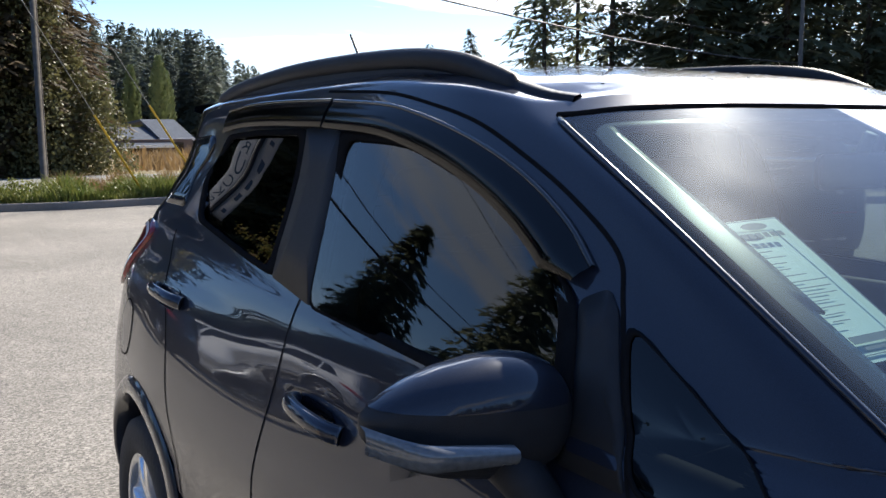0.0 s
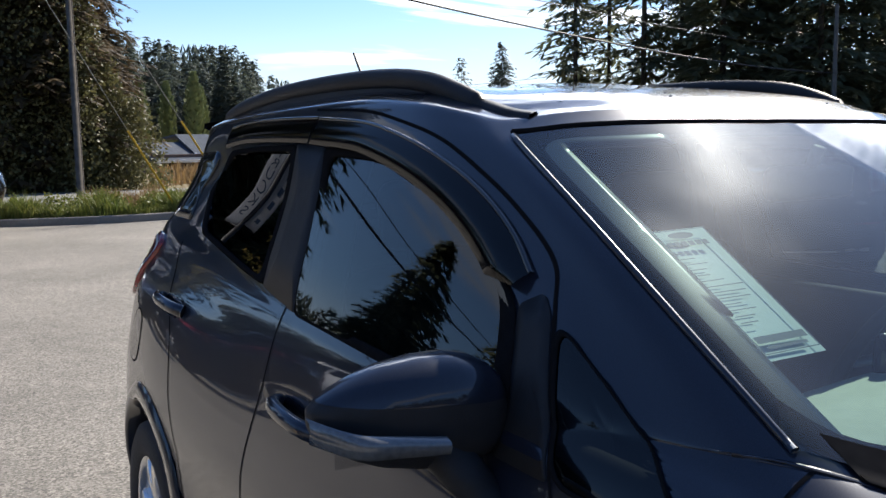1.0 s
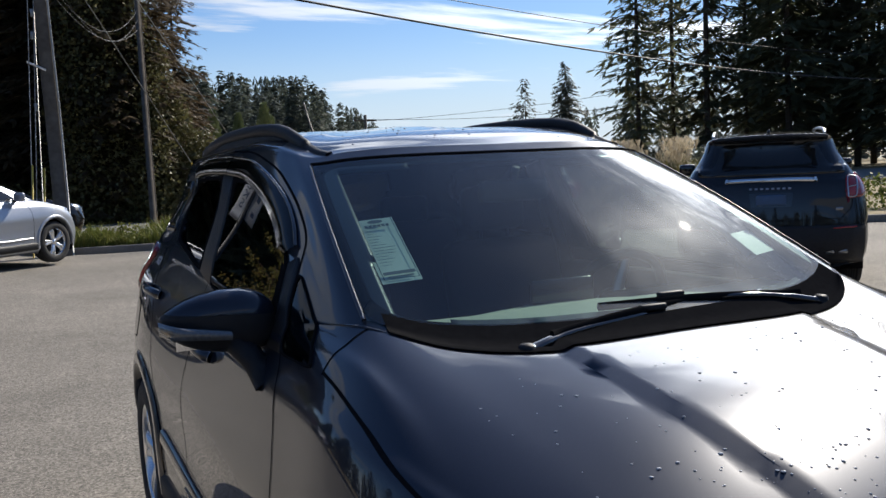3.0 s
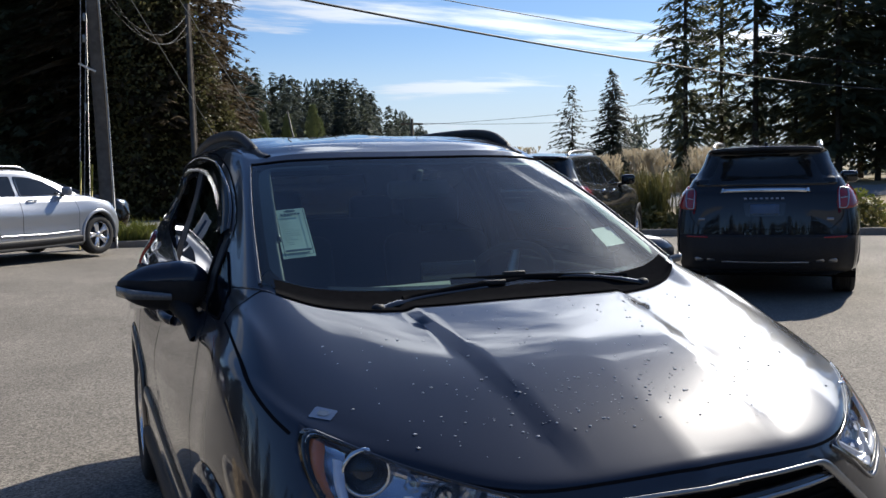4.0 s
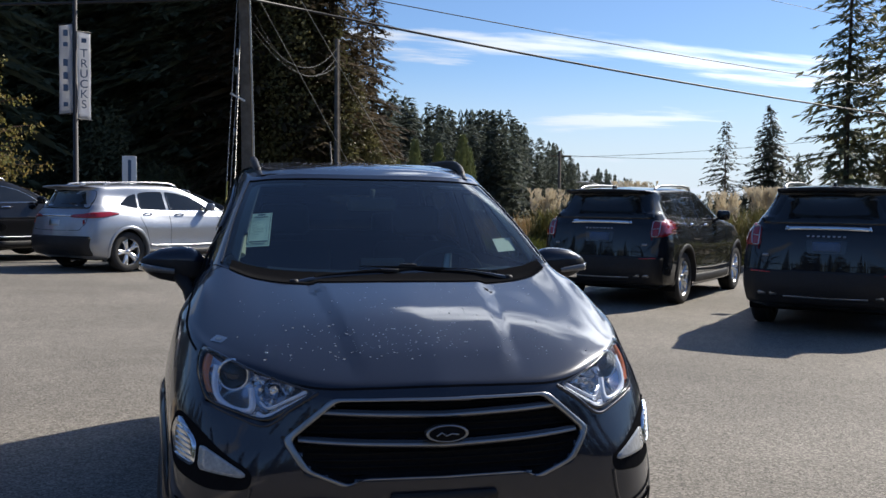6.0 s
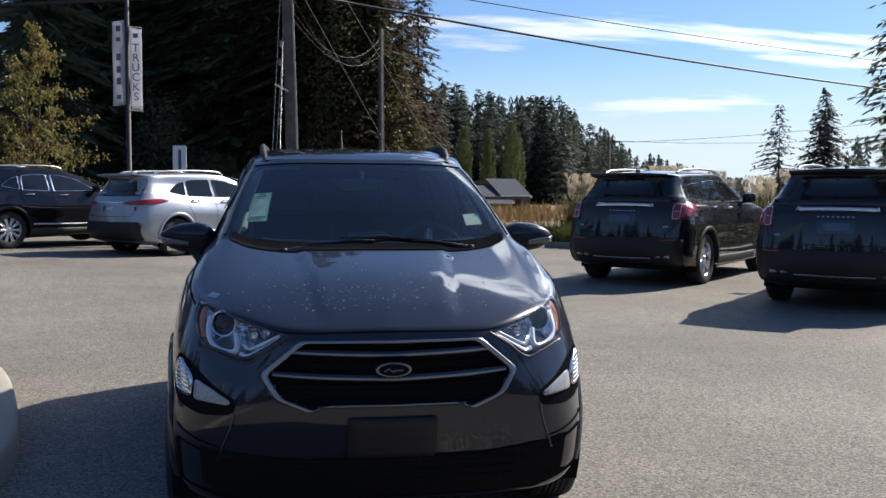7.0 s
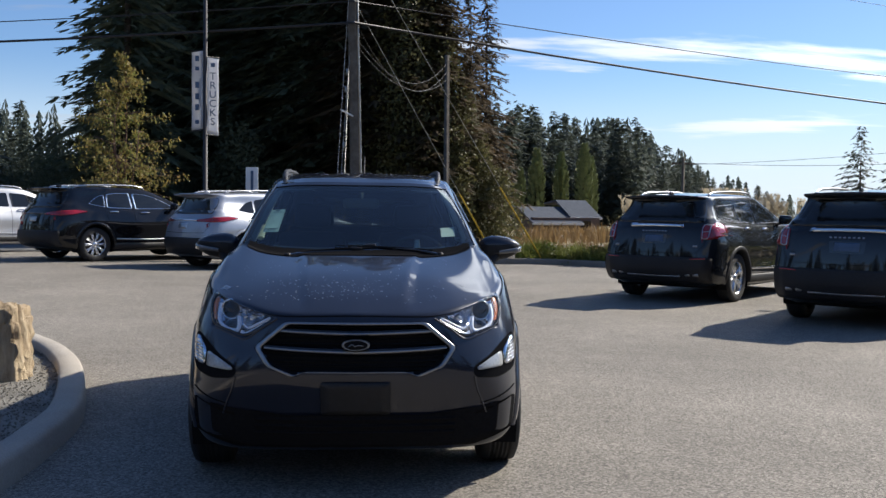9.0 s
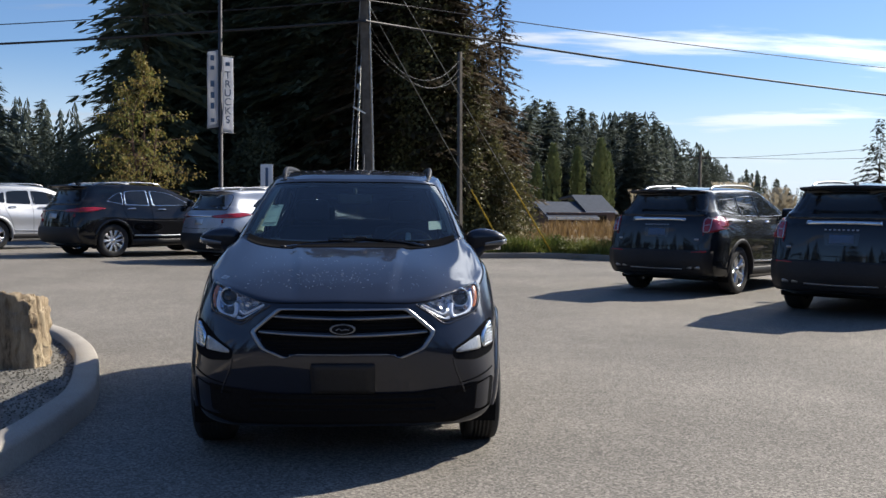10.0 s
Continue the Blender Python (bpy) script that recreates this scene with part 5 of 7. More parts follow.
me.materials.append(M_WATER)
me.shade_smooth()
tagged(new("water_drops", me), "water drops on the wet paint, glints put into their pale colour", "water drops", kind="stuff")


# ---- the other parked cars ----
def build_car(name, label, group, mat, phi, tyre_at, tyre_side, ys, zs, width, r, style, kind, rails=True, chrome_windows=False, level=0.0):
    """A larger parked car: phi is the way it faces, clockwise from y; one rear tyre stands at tyre_at."""
    n = 7
    S = Shape(ys, zs, width, n=n, bulge=0.02)
    k = width / 1.745
    th = radians(180 - phi)
    local = Vector((tyre_side * (width / 2 - .03), ys[4], 0))
    R = Matrix.Rotation(th, 4, 'Z')
    T = Vector((*tyre_at, level)) - R @ local
    car = tagged(empty(name, Matrix.Translation(T) @ R), label, "car", group)
    axles = (ys[1], ys[4])
    bm = S.body(axles, r * 1.15, r * 1.03, [])
    body = part("body", bm, mat, car)
    f2 = lambda y, z: (S.fit((0, y, 0))[1], S.fit((0, 0, z))[2])
    poly = lambda pts: [f2(*p) for p in pts]
    wins = {"front_window": [(1.46, 1.195), (1.64, 1.32), (1.84, 1.42), (2.08, 1.475), (2.38, 1.50), (2.36, 1.18)],
            "rear_window": [(2.46, 1.182), (2.48, 1.50), (2.80, 1.495), (2.98, 1.47), (3.02, 1.20)]}
    if kind == "explorer":
        wins["quarter_window"] = [(3.10, 1.21), (3.06, 1.462), (3.30, 1.45), (3.52, 1.43), (3.60, 1.25), (3.40, 1.225)]
    else:
        wins["quarter_window"] = [(3.08, 1.205), (3.05, 1.46), (3.20, 1.42), (3.38, 1.30), (3.40, 1.27)]
    for w in ("p", "d"):
        sx = -1 if w == "p" else 1
        for nm, pl in wins.items():
            q = poly(pl)
            g = part(nm, S.patch(w, q, .004, 3, corner=.04), M_GLASS_CAR, car)
            part("window_frame", S.patch(w, q, .006, 1, .97, 1.05, thick=.006, corner=.04), M_CHROME if chrome_windows else M_GLOSSBLACK, g)
        for sm in ([(2.43, 1.16), (2.42, .98), (2.43, .70), (2.43, .36)], [(1.40, 1.16), (1.30, 1.02), (1.26, .80), (1.28, .36)], [(3.10, 1.16), (3.08, .95), (2.98, .72), (2.90, .42)]):
            part("door_seam", S.strip(w, poly(sm), .008, .0015, 6), M_GAP, body)
        part("sill_trim", S.strip(w, poly([(1.22, .33), (2.0, .32), (2.95, .33)]), .13, .004, 6, .018), M_PLASTIC, car)
        part("door_moulding", S.strip(w, poly([(1.30, .47), (2.0, .46), (2.90, .48)]), .035, .003, 6, .010), M_SATIN if kind == "edge" else M_CHROME, car)
        for hy, hz in ((2.18, 1.06), (2.92, 1.075)):
            y0, z0 = f2(hy, hz)
            hp = [S.on(w, y0 + a, z0, o) for a, o in ((-.11, .004), (-.08, .03), (.06, .03), (.10, .004))]
            b = bmesh.new(); tube(b, spline([tuple(p) for p in hp], 3), .015, 8)
            part("door_handle", b, M_CHROME, car)
        for ay in axles:
            b = bmesh.new(); rws = []
            for i in range(16):
                a = math.radians(-12 + 204 * i / 15)
                d = (math.cos(a), math.sin(a))
                q = lambda rad, off: S.on(w, ay + d[0] * rad, r * 1.03 + d[1] * rad, off)
                inn = q(r * 1.15, .0)
                rws.append([(inn[0] - sx * .12, inn[1], inn[2]), q(r * 1.14, .005), q(r * 1.16, .016), q(r * 1.27, .012), q(r * 1.30, .001)])
            grid(b, rws); bmesh.ops.recalc_face_normals(b, faces=b.faces)
            part("arch_lip", b, mat if kind == "edge" else M_PLASTIC, car)
            b = bmesh.new()
            grid(b, [[(sx * x, ay + math.cos(t) * rr, r * 1.03 + math.sin(t) * rr) for x, rr in ((width / 2 - .04, r * 1.17), (width / 2 - .30, r * 1.17), (width / 2 - .32, .04))] for t in np.radians(np.linspace(-25, 205, 14))])
            part("wheel_well", b, M_GAP, car)
        # mirror
        y0, z0 = f2(1.52, 1.19)
        mx = S.on(w, y0, z0, 0)[0]
        b = bmesh.new(); box(b, (mx + sx * .15, y0, z0 + .05), (.22, .10, .16), .045, seg=3)
        m_ = part("mirror", b, mat if kind == "edge" else M_GLOSSBLACK, car)
        b = bmesh.new(); tube(b, [(mx - sx * .01, y0 - .02, z0 - .03), (mx + sx * .10, y0, z0 + .0)], .028, 8)
        part("mirror_arm", b, M_PLASTIC, m_)
        # headlamp
        hl = [(sx * x * k, f2(0, z)[1]) for x, z in ((.50, .87), (.60, .90), (.735, .935), (.735, .86), (.56, .825))]
        part("headlamp", S.patch("front", hl, .006, 3, thick=.02, corner=.03), M_REFLECT, car)
        if rails:
            b = bmesh.new()
            line = []
            for yy, dz in ((2.02, .004), (2.08, .04), (2.3, .055), (2.9, .055), (3.45, .045), (3.56, .004)):
                Y = f2(yy, 0)[0]
                p = S.on("top", sx * .515 * k, Y, 0)
                line.append((p[0], p[1], p[2] + dz))
            tube(b, spline(line, 5), .017, 8)
            rr_ = part("roof_rail", b, M_SATIN, car, "silver roof rail")
        # tail lamps
        if kind == "explorer":
            z0, z1 = 1.00, 1.225
            tl = [(sx * x, z) for x, z in ((.735, z0), (.735, z1), (.90, z1), (.955, z1 - .04), (.965, z0 + .06), (.90, z0 + .01))]
            t_ = part("tail_lamp", S.patch("rear", tl, .02, 4, thick=.03, corner=.03), M_RED, car, "red tail lamp with a white inner frame")
            for q in ([(.75, z0 + .012), (.75, z1 - .015), (.83, z1 - .015)], [(.75, z0 + .012), (.82, z0 + .02), (.835, z0 + .10), (.83, z1 - .015)], [(.755, 1.115), (.83, 1.125)]):
                part("lamp_frame", S.strip("rear", [(sx * x, z) for x, z in q], .010, .022, 5, .006), M_SATIN, t_)
            sl = poly([(3.62, .99), (3.60, 1.17), (3.74, 1.19), (3.86, 1.08), (3.84, .96)])
            part("side_lamp", S.patch(w, sl, .018, 3, thick=.022, corner=.03), M_RED, t_)
        else:
            tl = [(sx * x, z) for x, z in ((.42, 1.035), (.42, 1.075), (.70, 1.10), (.93, 1.13), (.95, 1.06), (.80, 1.02))]
            t_ = part("tail_lamp", S.patch("rear", tl, .016, 4, thick=.02, corner=.02), M_RED, car, "long red tail lamp")
            sl = poly([(3.47, 1.085), (3.62, 1.125), (3.88, 1.10), (3.90, .98), (3.72, .995)])
            part("side_lamp", S.patch(w, sl, .016, 3, thick=.02, corner=.03), M_RED, t_)
    # windscreen, tail window, rear trim
    rows, nn = S.rows, S.n
    b = bmesh.new()
    prm = []
    for rw in rows[9 * nn:11 * nn + 1]:
        half = [tuple(p) for p in rw[:3 * nn + 1]]
        prm.append([(-x, y - .003, z + .005) for x, y, z in reversed(half)] + [(x, y - .003, z + .005) for x, y, z in half[1:]])
    grid(b, prm)
    part("windscreen", b, M_GLASS_CAR, car)
    zg0, zg1 = f2(0, 1.19)[1], f2(0, 1.515)[1]
    tw = [(-.665 * k, zg0), (.665 * k, zg0), (.56 * k, zg1), (-.56 * k, zg1)]
    g = part("tail_window", S.patch("rear", tw, .006, 4, thick=.006, corner=.06), M_GLASS_CAR, car)
    b = bmesh.new(); rws = []
    zr = S.on("top", 0, ys[5] - .05, 0)[2]
    for u in np.linspace(-1, 1, 17):
        x = u * .50 * k
        rws.append([(x, ys[5] - .22, zr - .002 - .02 * u * u), (x, ys[5] - .02, zr + .006 - .02 * u * u), (x, ys[5] + .20 - .05 * u * u, zr - .004 - .02 * u * u), (x, ys[5] + .20 - .05 * u * u, zr - .03 - .02 * u * u), (x, ys[5] + .0, zr - .075)])
    grid(b, rws)
    part("spoiler", b, mat, car)
    b = bmesh.new(); box(b, (0, ys[5] - .32, zr + .035), (.035, .13, .05), .014)
    part("roof_fin", b, mat, car)
    part("tailgate_seam", S.strip("rear", [(-.60 * k, .80), (-.70 * k, .95), (-.66 * k, zg0 - .02)], .008, .001, 6), M_GAP, body)
    part("tailgate_seam", S.strip("rear", [(.60 * k, .80), (.70 * k, .95), (.66 * k, zg0 - .02)], .008, .001, 6), M_GAP, body)
    part("tailgate_seam", S.strip("rear", [(-.60 * k, .80), (0, .79), (.60 * k, .80)], .008, .001, 6), M_GAP, body)
    lo = f2(0, .60)[1]
    part("rear_bumper", S.patch("rear", [(-.80 * k, lo + .07), (.80 * k, lo + .07), (.78 * k, .34), (-.78 * k, .34)], .022, 6, thick=.03, corner=.05), M_PLASTIC, car, "black lower bumper")
    if kind == "explorer":
        part("chrome_bar", S.strip("rear", [(-.43, 1.195), (-.40, 1.212), (0, 1.218), (.40, 1.212), (.43, 1.195)], .052, .012, 6, .014), M_CHROME, car)
        for i in range(8):
            part("letter_block", S.strip("rear", [(-.20 + i * .055, 1.125), (-.17 + i * .055, 1.125)], .018, .006, 2, .003), M_SATIN, body)
        for sx in (-1, 1):
            part("reflector", S.strip("rear", [(sx * .60, .70), (sx * .82, .71)], .022, .016, 4, .006), M_RED, car)
            for dx in (0, .13):
                b = bmesh.new()
                y = S.on("rear", sx * (.55 + dx), .47, 0)[1]
                box(b, (sx * (.56 + dx), y - .04, .46), (.105, .12, .055), .02, seg=3)
                part("exhaust_tip", b, M_DARKCHROME, car)
            part("badge", S.strip("rear", [(sx * .70, .90), (sx * .63, .90)], .03, .004, 2, .003), M_DARKCHROME, body)
        part("bumper_trim", S.strip("rear", [(-.45, .44), (0, .435), (.45, .44)], .022, .016, 6, .008), M_SATIN, car)
        part("plate_recess", S.patch("rear", [(-.22, 1.08), (.22, 1.08), (.20, .93), (-.20, .93)], .003, 2, corner=.02), M_GLOSSBLACK, car)
        part("number_plate", S.patch("rear", [(-.15, 1.06), (.15, 1.06), (.15, .95), (-.15, .95)], .008, 2, thick=.004, corner=.01), M_INK, car)
    else:
        part("light_bar", S.strip("rear", [(-.44, 1.06), (0, 1.065), (.44, 1.06)], .03, .012, 6, .010), M_CHROME if mat is not M_PAINT_BLACK else M_GLOSSBLACK, car)
        part("plate_recess", S.patch("rear", [(-.24, 1.02), (.24, 1.02), (.20, .85), (-.20, .85)], .004, 2, corner=.02), mat, car)
        part("number_plate", S.patch("rear", [(-.15, .99), (.15, .99), (.15, .88), (-.15, .88)], .010, 2, thick=.004, corner=.01), M_SATIN, car)
    gq = [(-.34 * k, f2(0, .83)[1]), (.34 * k, f2(0, .83)[1]), (.42 * k, f2(0, .73)[1]), (.30 * k, f2(0, .60)[1]), (-.30 * k, f2(0, .60)[1]), (-.42 * k, f2(0, .73)[1])]
    part("grille", S.patch("front", gq, .006, 3, thick=.01, corner=.03), M_GLOSSBLACK, car)
    b = bmesh.new(); box(b, (0, ys[-1] / 2, .30), (width * .72, ys[-1] * .82, .14), .03)
    part("underbody", b, M_GAP, car)
    tw_ = .235
    first = wheel(car, (-(width / 2 - .03 - tw_ / 2), ys[4], r), r, tw_, -1, style)
    for sx, ay in ((-1, ys[1]), (1, ys[1]), (1, ys[4])):
        wheel(car, (sx * (width / 2 - .03 - tw_ / 2), ay, r), r, tw_, sx, None, first)
    return car


def rise(x, y):
    """How far the lot climbs towards the parked cars by the trees."""
    ease = lambda t: (lambda q: q * q * (3 - 2 * q))(min(max(t, 0.0), 1.0))
    return .20 * ease((1.0 - x) / 9) * ease((y - 7) / 7) * ease((26 - y) / 6) * ease((x + 40) / 12)


EXPLORER = dict(ys=[0, .95, 1.50, 2.35, 3.98, 4.74, 5.05], zs=[0, .27, .66, 1.02, 1.24, 1.62, 1.75], width=1.98, r=.385, style=(5, .17, .09), kind="explorer")
EDGE = dict(ys=[0, .93, 1.28, 2.12, 3.78, 4.45, 4.79], zs=[0, .26, .62, .96, 1.17, 1.56, 1.70], width=1.91, r=.378, style=(5, .16, .10), kind="edge")
EDGE_B = dict(EDGE, style=(10, .09, .055))
build_car("large_suv", "dark grey three-row sport utility car with red tail lamps", "dark parked cars", M_PAINT_GREY, 44, (5.90, 9.98), -1, **EXPLORER)
build_car("large_suv", "dark blue-grey three-row sport utility car seen from behind", "dark parked cars", M_PAINT_GREY, 43, (5.88, 8.0), 1, **EXPLORER)
build_car("midsize_suv", "silver sport utility car with alloy wheels", "cars parked by the trees", M_PAINT_SILVER, 45, (-2.62, 15.75), -1, level=rise(-2.8, 16.6), **EDGE)
build_car("midsize_suv", "black sport utility car with many-spoked wheels", "cars parked by the trees", M_PAINT_BLACK, 43, (-6.05, 16.7), -1, chrome_windows=True, level=rise(-6.2, 17.5), **EDGE_B)
build_car("midsize_suv", "white sport utility car behind the black one", "cars parked by the trees", M_PAINT_WHITE, 43, (-9.9, 19.6), -1, level=rise(-9.9, 20.5), **EDGE)
build_car("midsize_suv", "dark sport utility car beyond the silver one", "cars parked by the trees", M_PAINT_BLACK, 78, (-3.2, 22.4), -1, level=rise(-2, 22.6), **EDGE)


# ---- ground, road, kerbs and islands ----
def sheet(name, pts, z, mat, label, category):
    bm = bmesh.new()
    vs = [bm.verts.new((x, y, z)) for x, y in pts]
    bm.faces.new(vs)
    bmesh.ops.triangulate(bm, faces=bm.faces)
    bmesh.ops.recalc_face_normals(bm, faces=bm.faces)
    return tagged(part(name, bm, mat, smooth=False), label, category, kind="structure")


sheet("ground", [(-900, -900), (900, -900), (900, 900), (-900, 900)], -0.03, M_SOIL, "dry grassy ground to the horizon", "ground")
sheet("pavement", [(-70, -70), (60, -70), (60, 8), (26, 8.4), (16, 13.4), (11, 16.6), (8.5, 18.6), (6, 21), (4, 22.6), (-70, 30)], 0.0, M_ASPHALT, "worn pale asphalt of the car lot", "pavement")
bm = bmesh.new()
grid(bm, [[(x, y, rise(x, y) - .002) for x in np.linspace(-39.8, .9, 60)] for y in np.linspace(7.1, 25.9, 40)])
bmesh.ops.recalc_face_normals(bm, faces=bm.faces)
tagged(part("pavement", bm, M_ASPHALT), "worn pale asphalt climbing slightly towards the trees", "pavement", kind="structure")
sheet("road", [(-120, 25), (-8, 25.6), (8, 25.9), (30, 29), (90, 46), (160, 66), (158, 76), (88, 56), (28, 38.5), (8, 34.5), (-8, 33.8), (-120, 33)], 0.009, M_ROAD, "grey two-lane road behind the lot", "road")


def kerb(name, pts, w, h, label, closed, mat):
    """A concrete kerb with rounded top edges along a line; its width lies to the left of the line."""
    ps = [np.array(p) for p in (spline(pts + [pts[0]] if closed else pts, 8))]
    if closed:
        ps = ps[:-1]
    rows = []
    k = len(ps)
    for i in range(k):
        d = (ps[(i + 1) % k] - ps[i - 1]) if closed else (ps[min(i + 1, k - 1)] - ps[max(i - 1, 0)])
        d = d / np.linalg.norm(d)
        nl = np.array((-d[1], d[0]))
        prof = ((0, -.01), (.004, h - .035), (.012, h - .012), (.032, h), (w - .02, h), (w, h - .02), (w, .02))
        rows.append([(*(ps[i] + nl * a), z) for a, z in prof])
    bm = bmesh.new()
    grid(bm, rows, close_v=closed)
    bmesh.ops.recalc_face_normals(bm, faces=bm.faces)
    ob = tagged(part(name, bm, mat), label, "kerb", kind="structure")
    return ps


ISLAND = [(-1.70, .8), (-1.78, 1.75), (-2.16, 3.05), (-2.52, 3.9), (-2.95, 4.65), (-3.6, 5.4), (-4.8, 6.0), (-6.5, 5.6), (-7.3, 4.0), (-7.2, 1.0), (-6.5, -2.5), (-4.5, -4.0), (-2.9, -3.2), (-2.05, -1.5), (-1.75, -.3)]
isl = kerb("kerb", ISLAND, .19, .15, "pale concrete kerb round the gravel island", True, M_CONC)
bm = bmesh.new()
c = np.mean(isl, axis=0)
rr = random.Random(5)
rows = []
for s in np.linspace(.05, .968, 16):
    rows.append([(*(c + (p - c) * s), .075 + rr.uniform(-.008, .008)) for p in isl])
vs = grid(bm, rows, close_u=True)
bm.faces.new(vs[0])
bmesh.ops.recalc_face_normals(bm, faces=bm.faces)
tagged(part("gravel_bed", bm, M_GRAVEL), "grey gravel bed of the island", "gravel", kind="structure")
# loose stones in the bed, near the kerb
me_st = []
rr = random.Random(8)
verts, faces = [], []
for i in range(5200):
    x, y = rr.uniform(-3.4, -1.9), rr.uniform(.1, 4.9)
    if not inside((x, y), [tuple(c + (p - c) * .955) for p in isl]):
        continue
    s = rr.uniform(.005, .011)
    base = len(verts)
    for v in ((1, 0, 0), (-.6, .8, 0), (-.6, -.8, 0), (0, 0, .8), (.2, .3, -.5)):
        verts.append((x + s * v[0] * rr.uniform(.7, 1.3), y + s * v[1] * rr.uniform(.7, 1.3), .082 + s * v[2]))
    faces += [tuple(base + q for q in f) for f in ((0, 1, 3), (1, 2, 3), (2, 0, 3), (0, 4, 1), (1, 4, 2), (2, 4, 0))]
me = bpy.data.meshes.new("gravel_stones"); me.from_pydata(verts, [], faces); me.materials.append(M_GRAVEL)
tagged(new("gravel_stones", me), "loose grey gravel stones in the bed", "gravel", kind="stuff")

# the tan rock on the island
bm = bmesh.new()
bmesh.ops.create_cube(bm, size=1)
bmesh.ops.subdivide_edges(bm, edges=bm.edges[:], cuts=30, use_grid_fill=True)
for v in bm.verts:
    p = v.co.copy()
    n1 = noise.noise(Vector((p.x * 2.2 + 3, p.y * 2.2, p.z * .5)))
    n2 = noise.noise(Vector((p.x * 9, p.y * 9, p.z * 1.1 + 4)))
    n3 = noise.noise(Vector((p.x * 26, p.y * 26, p.z * 7)))
    n4 = abs(noise.noise(Vector((p.x * 16 + 7, p.y * 16, p.z * 1.6))))
    k = 1 + .16 * n1 + .10 * n2 + .05 * n3 - .13 * n4
    top = p.z + .5
    v.co.x = p.x * k * (1.06 - .10 * top)
    v.co.y = p.y * k * (1.06 - .12 * top)
    if p.z > .3:
        v.co.z = p.z + .20 * noise.noise(Vector((p.x * 2.1 + 9, p.y * 2, 2))) + .05 * n3 - .10 * (p.x + .5)
bmesh.ops.transform(bm, matrix=Matrix.Translation((-3.13, 3.02, .345)) @ Matrix.Rotation(radians(8), 4, 'Z') @ Matrix.Diagonal((1.05, .62, .62, 1)), verts=bm.verts)
tagged(part("rock", bm, M_ROCK), "rough tan split rock standing on the gravel", "rock")

# weed strip behind its kerb
STRIP = [(-1.3, 21.6), (-.9, 20.5), (0, 20.15), (2, 19.85), (4.4, 20.1), (6.3, 18.75), (8.6, 17.0), (11.2, 15.0), (16, 11.6), (27, 6.2)]
kp = kerb("kerb", STRIP, .13, .15, "concrete kerb along the weed strip, coloured dark for shade", False, M_KERB_SHADE)
sheet("weed_bed", [tuple(p + (0, .12)) for p in kp] + [(27, 9.2), (17, 14.6), (12, 18.3), (9.5, 20.6), (6.5, 23.4), (3, 24.6), (-1.2, 24.0)], .10, M_SOIL, "soil of the weed strip", "ground")


# ---- plants ----
def leaf_mesh(name, verts, faces, mat):
    me = bpy.data.meshes.new(name)
    me.from_pydata(verts, [], faces)
    me.materials.append(mat)
    return me


def blade_field(name, spots, h, w, lean, mat, label, category, seed):
    """Upright bent blades, two quads each, at many spots."""
    r = random.Random(seed)
    V, Fc = [], []
    for x, y, z in spots:
        a = r.uniform(0, 2 * math.pi)
        hh = h * r.uniform(.45, 1.15) * (.75 + .9 * noise.noise(Vector((x * 1.3, y * 1.3, 5))))
        dx, dy = math.cos(a), math.sin(a)
        l = lean * hh * r.uniform(.1, 1)
        b = r.uniform(0, 2 * math.pi)
        ex, ey = math.cos(b) * w, math.sin(b) * w
        k = len(V)
        V += [(x - ex, y - ey, z), (x + ex, y + ey, z), (x + ex * .8 + dx * l * .35, y + ey * .8 + dy * l * .35, z + hh * .6),
              (x - ex * .8 + dx * l * .35, y - ey * .8 + dy * l * .35, z + hh * .6), (x + dx * l, y + dy * l, z + hh)]
        Fc += [(k, k + 1, k + 2, k + 3), (k + 3, k + 2, k + 4)]
    return tagged(new(name, leaf_mesh(name, V, Fc, mat)), label, category, kind="stuff")


def spots_in(poly, n, seed, z=.1):
    r = random.Random(seed)
    xs, ys_ = [p[0] for p in poly], [p[1] for p in poly]
    out = []
    while len(out) < n:
        x, y = r.uniform(min(xs), max(xs)), r.uniform(min(ys_), max(ys_))
        if inside((x, y), poly) and noise.noise(Vector((x * .9, y * .9, seed))) > r.uniform(-.9, .1):
            out.append((x, y, z))
    return out


near = [tuple(p + (0, .18)) for p in kp[12:52]]
far_ = [tuple(p + (.3, 1.5)) for p in reversed(kp[12:52])]
blade_field("weeds", spots_in(near + far_, 20000, 21), .46, .011, .8, M_GRASS, "tufts of green and yellow weeds along the kerb", "weeds", 3)
rw = random.Random(91)
clump_spots = [(p[0] + rw.uniform(-.1, .3), p[1] + rw.uniform(.3, 1.3), rw.uniform(.18, .42), rw.uniform(.22, .58)) for p in kp[10:54] for q in range(2)]
blade_field("dry_grass", spots_in([(2.2, 21.6), (4.6, 21.6), (6.5, 20.8), (9, 19.5), (10, 22), (7.5, 24.5), (4, 25.2), (2.2, 25)], 13000, 22, .0), .55, .010, .5, M_DRYGRASS, "tall dry orange-brown grass", "grass", 4)
blade_field("dry_field", spots_in([(6, 36), (10, 36.5), (40, 46), (60, 58), (36, 70), (10, 52)], 16000, 23, .0), .75, .03, .5, M_DRYGRASS, "dry tall grass of the field", "grass", 5)


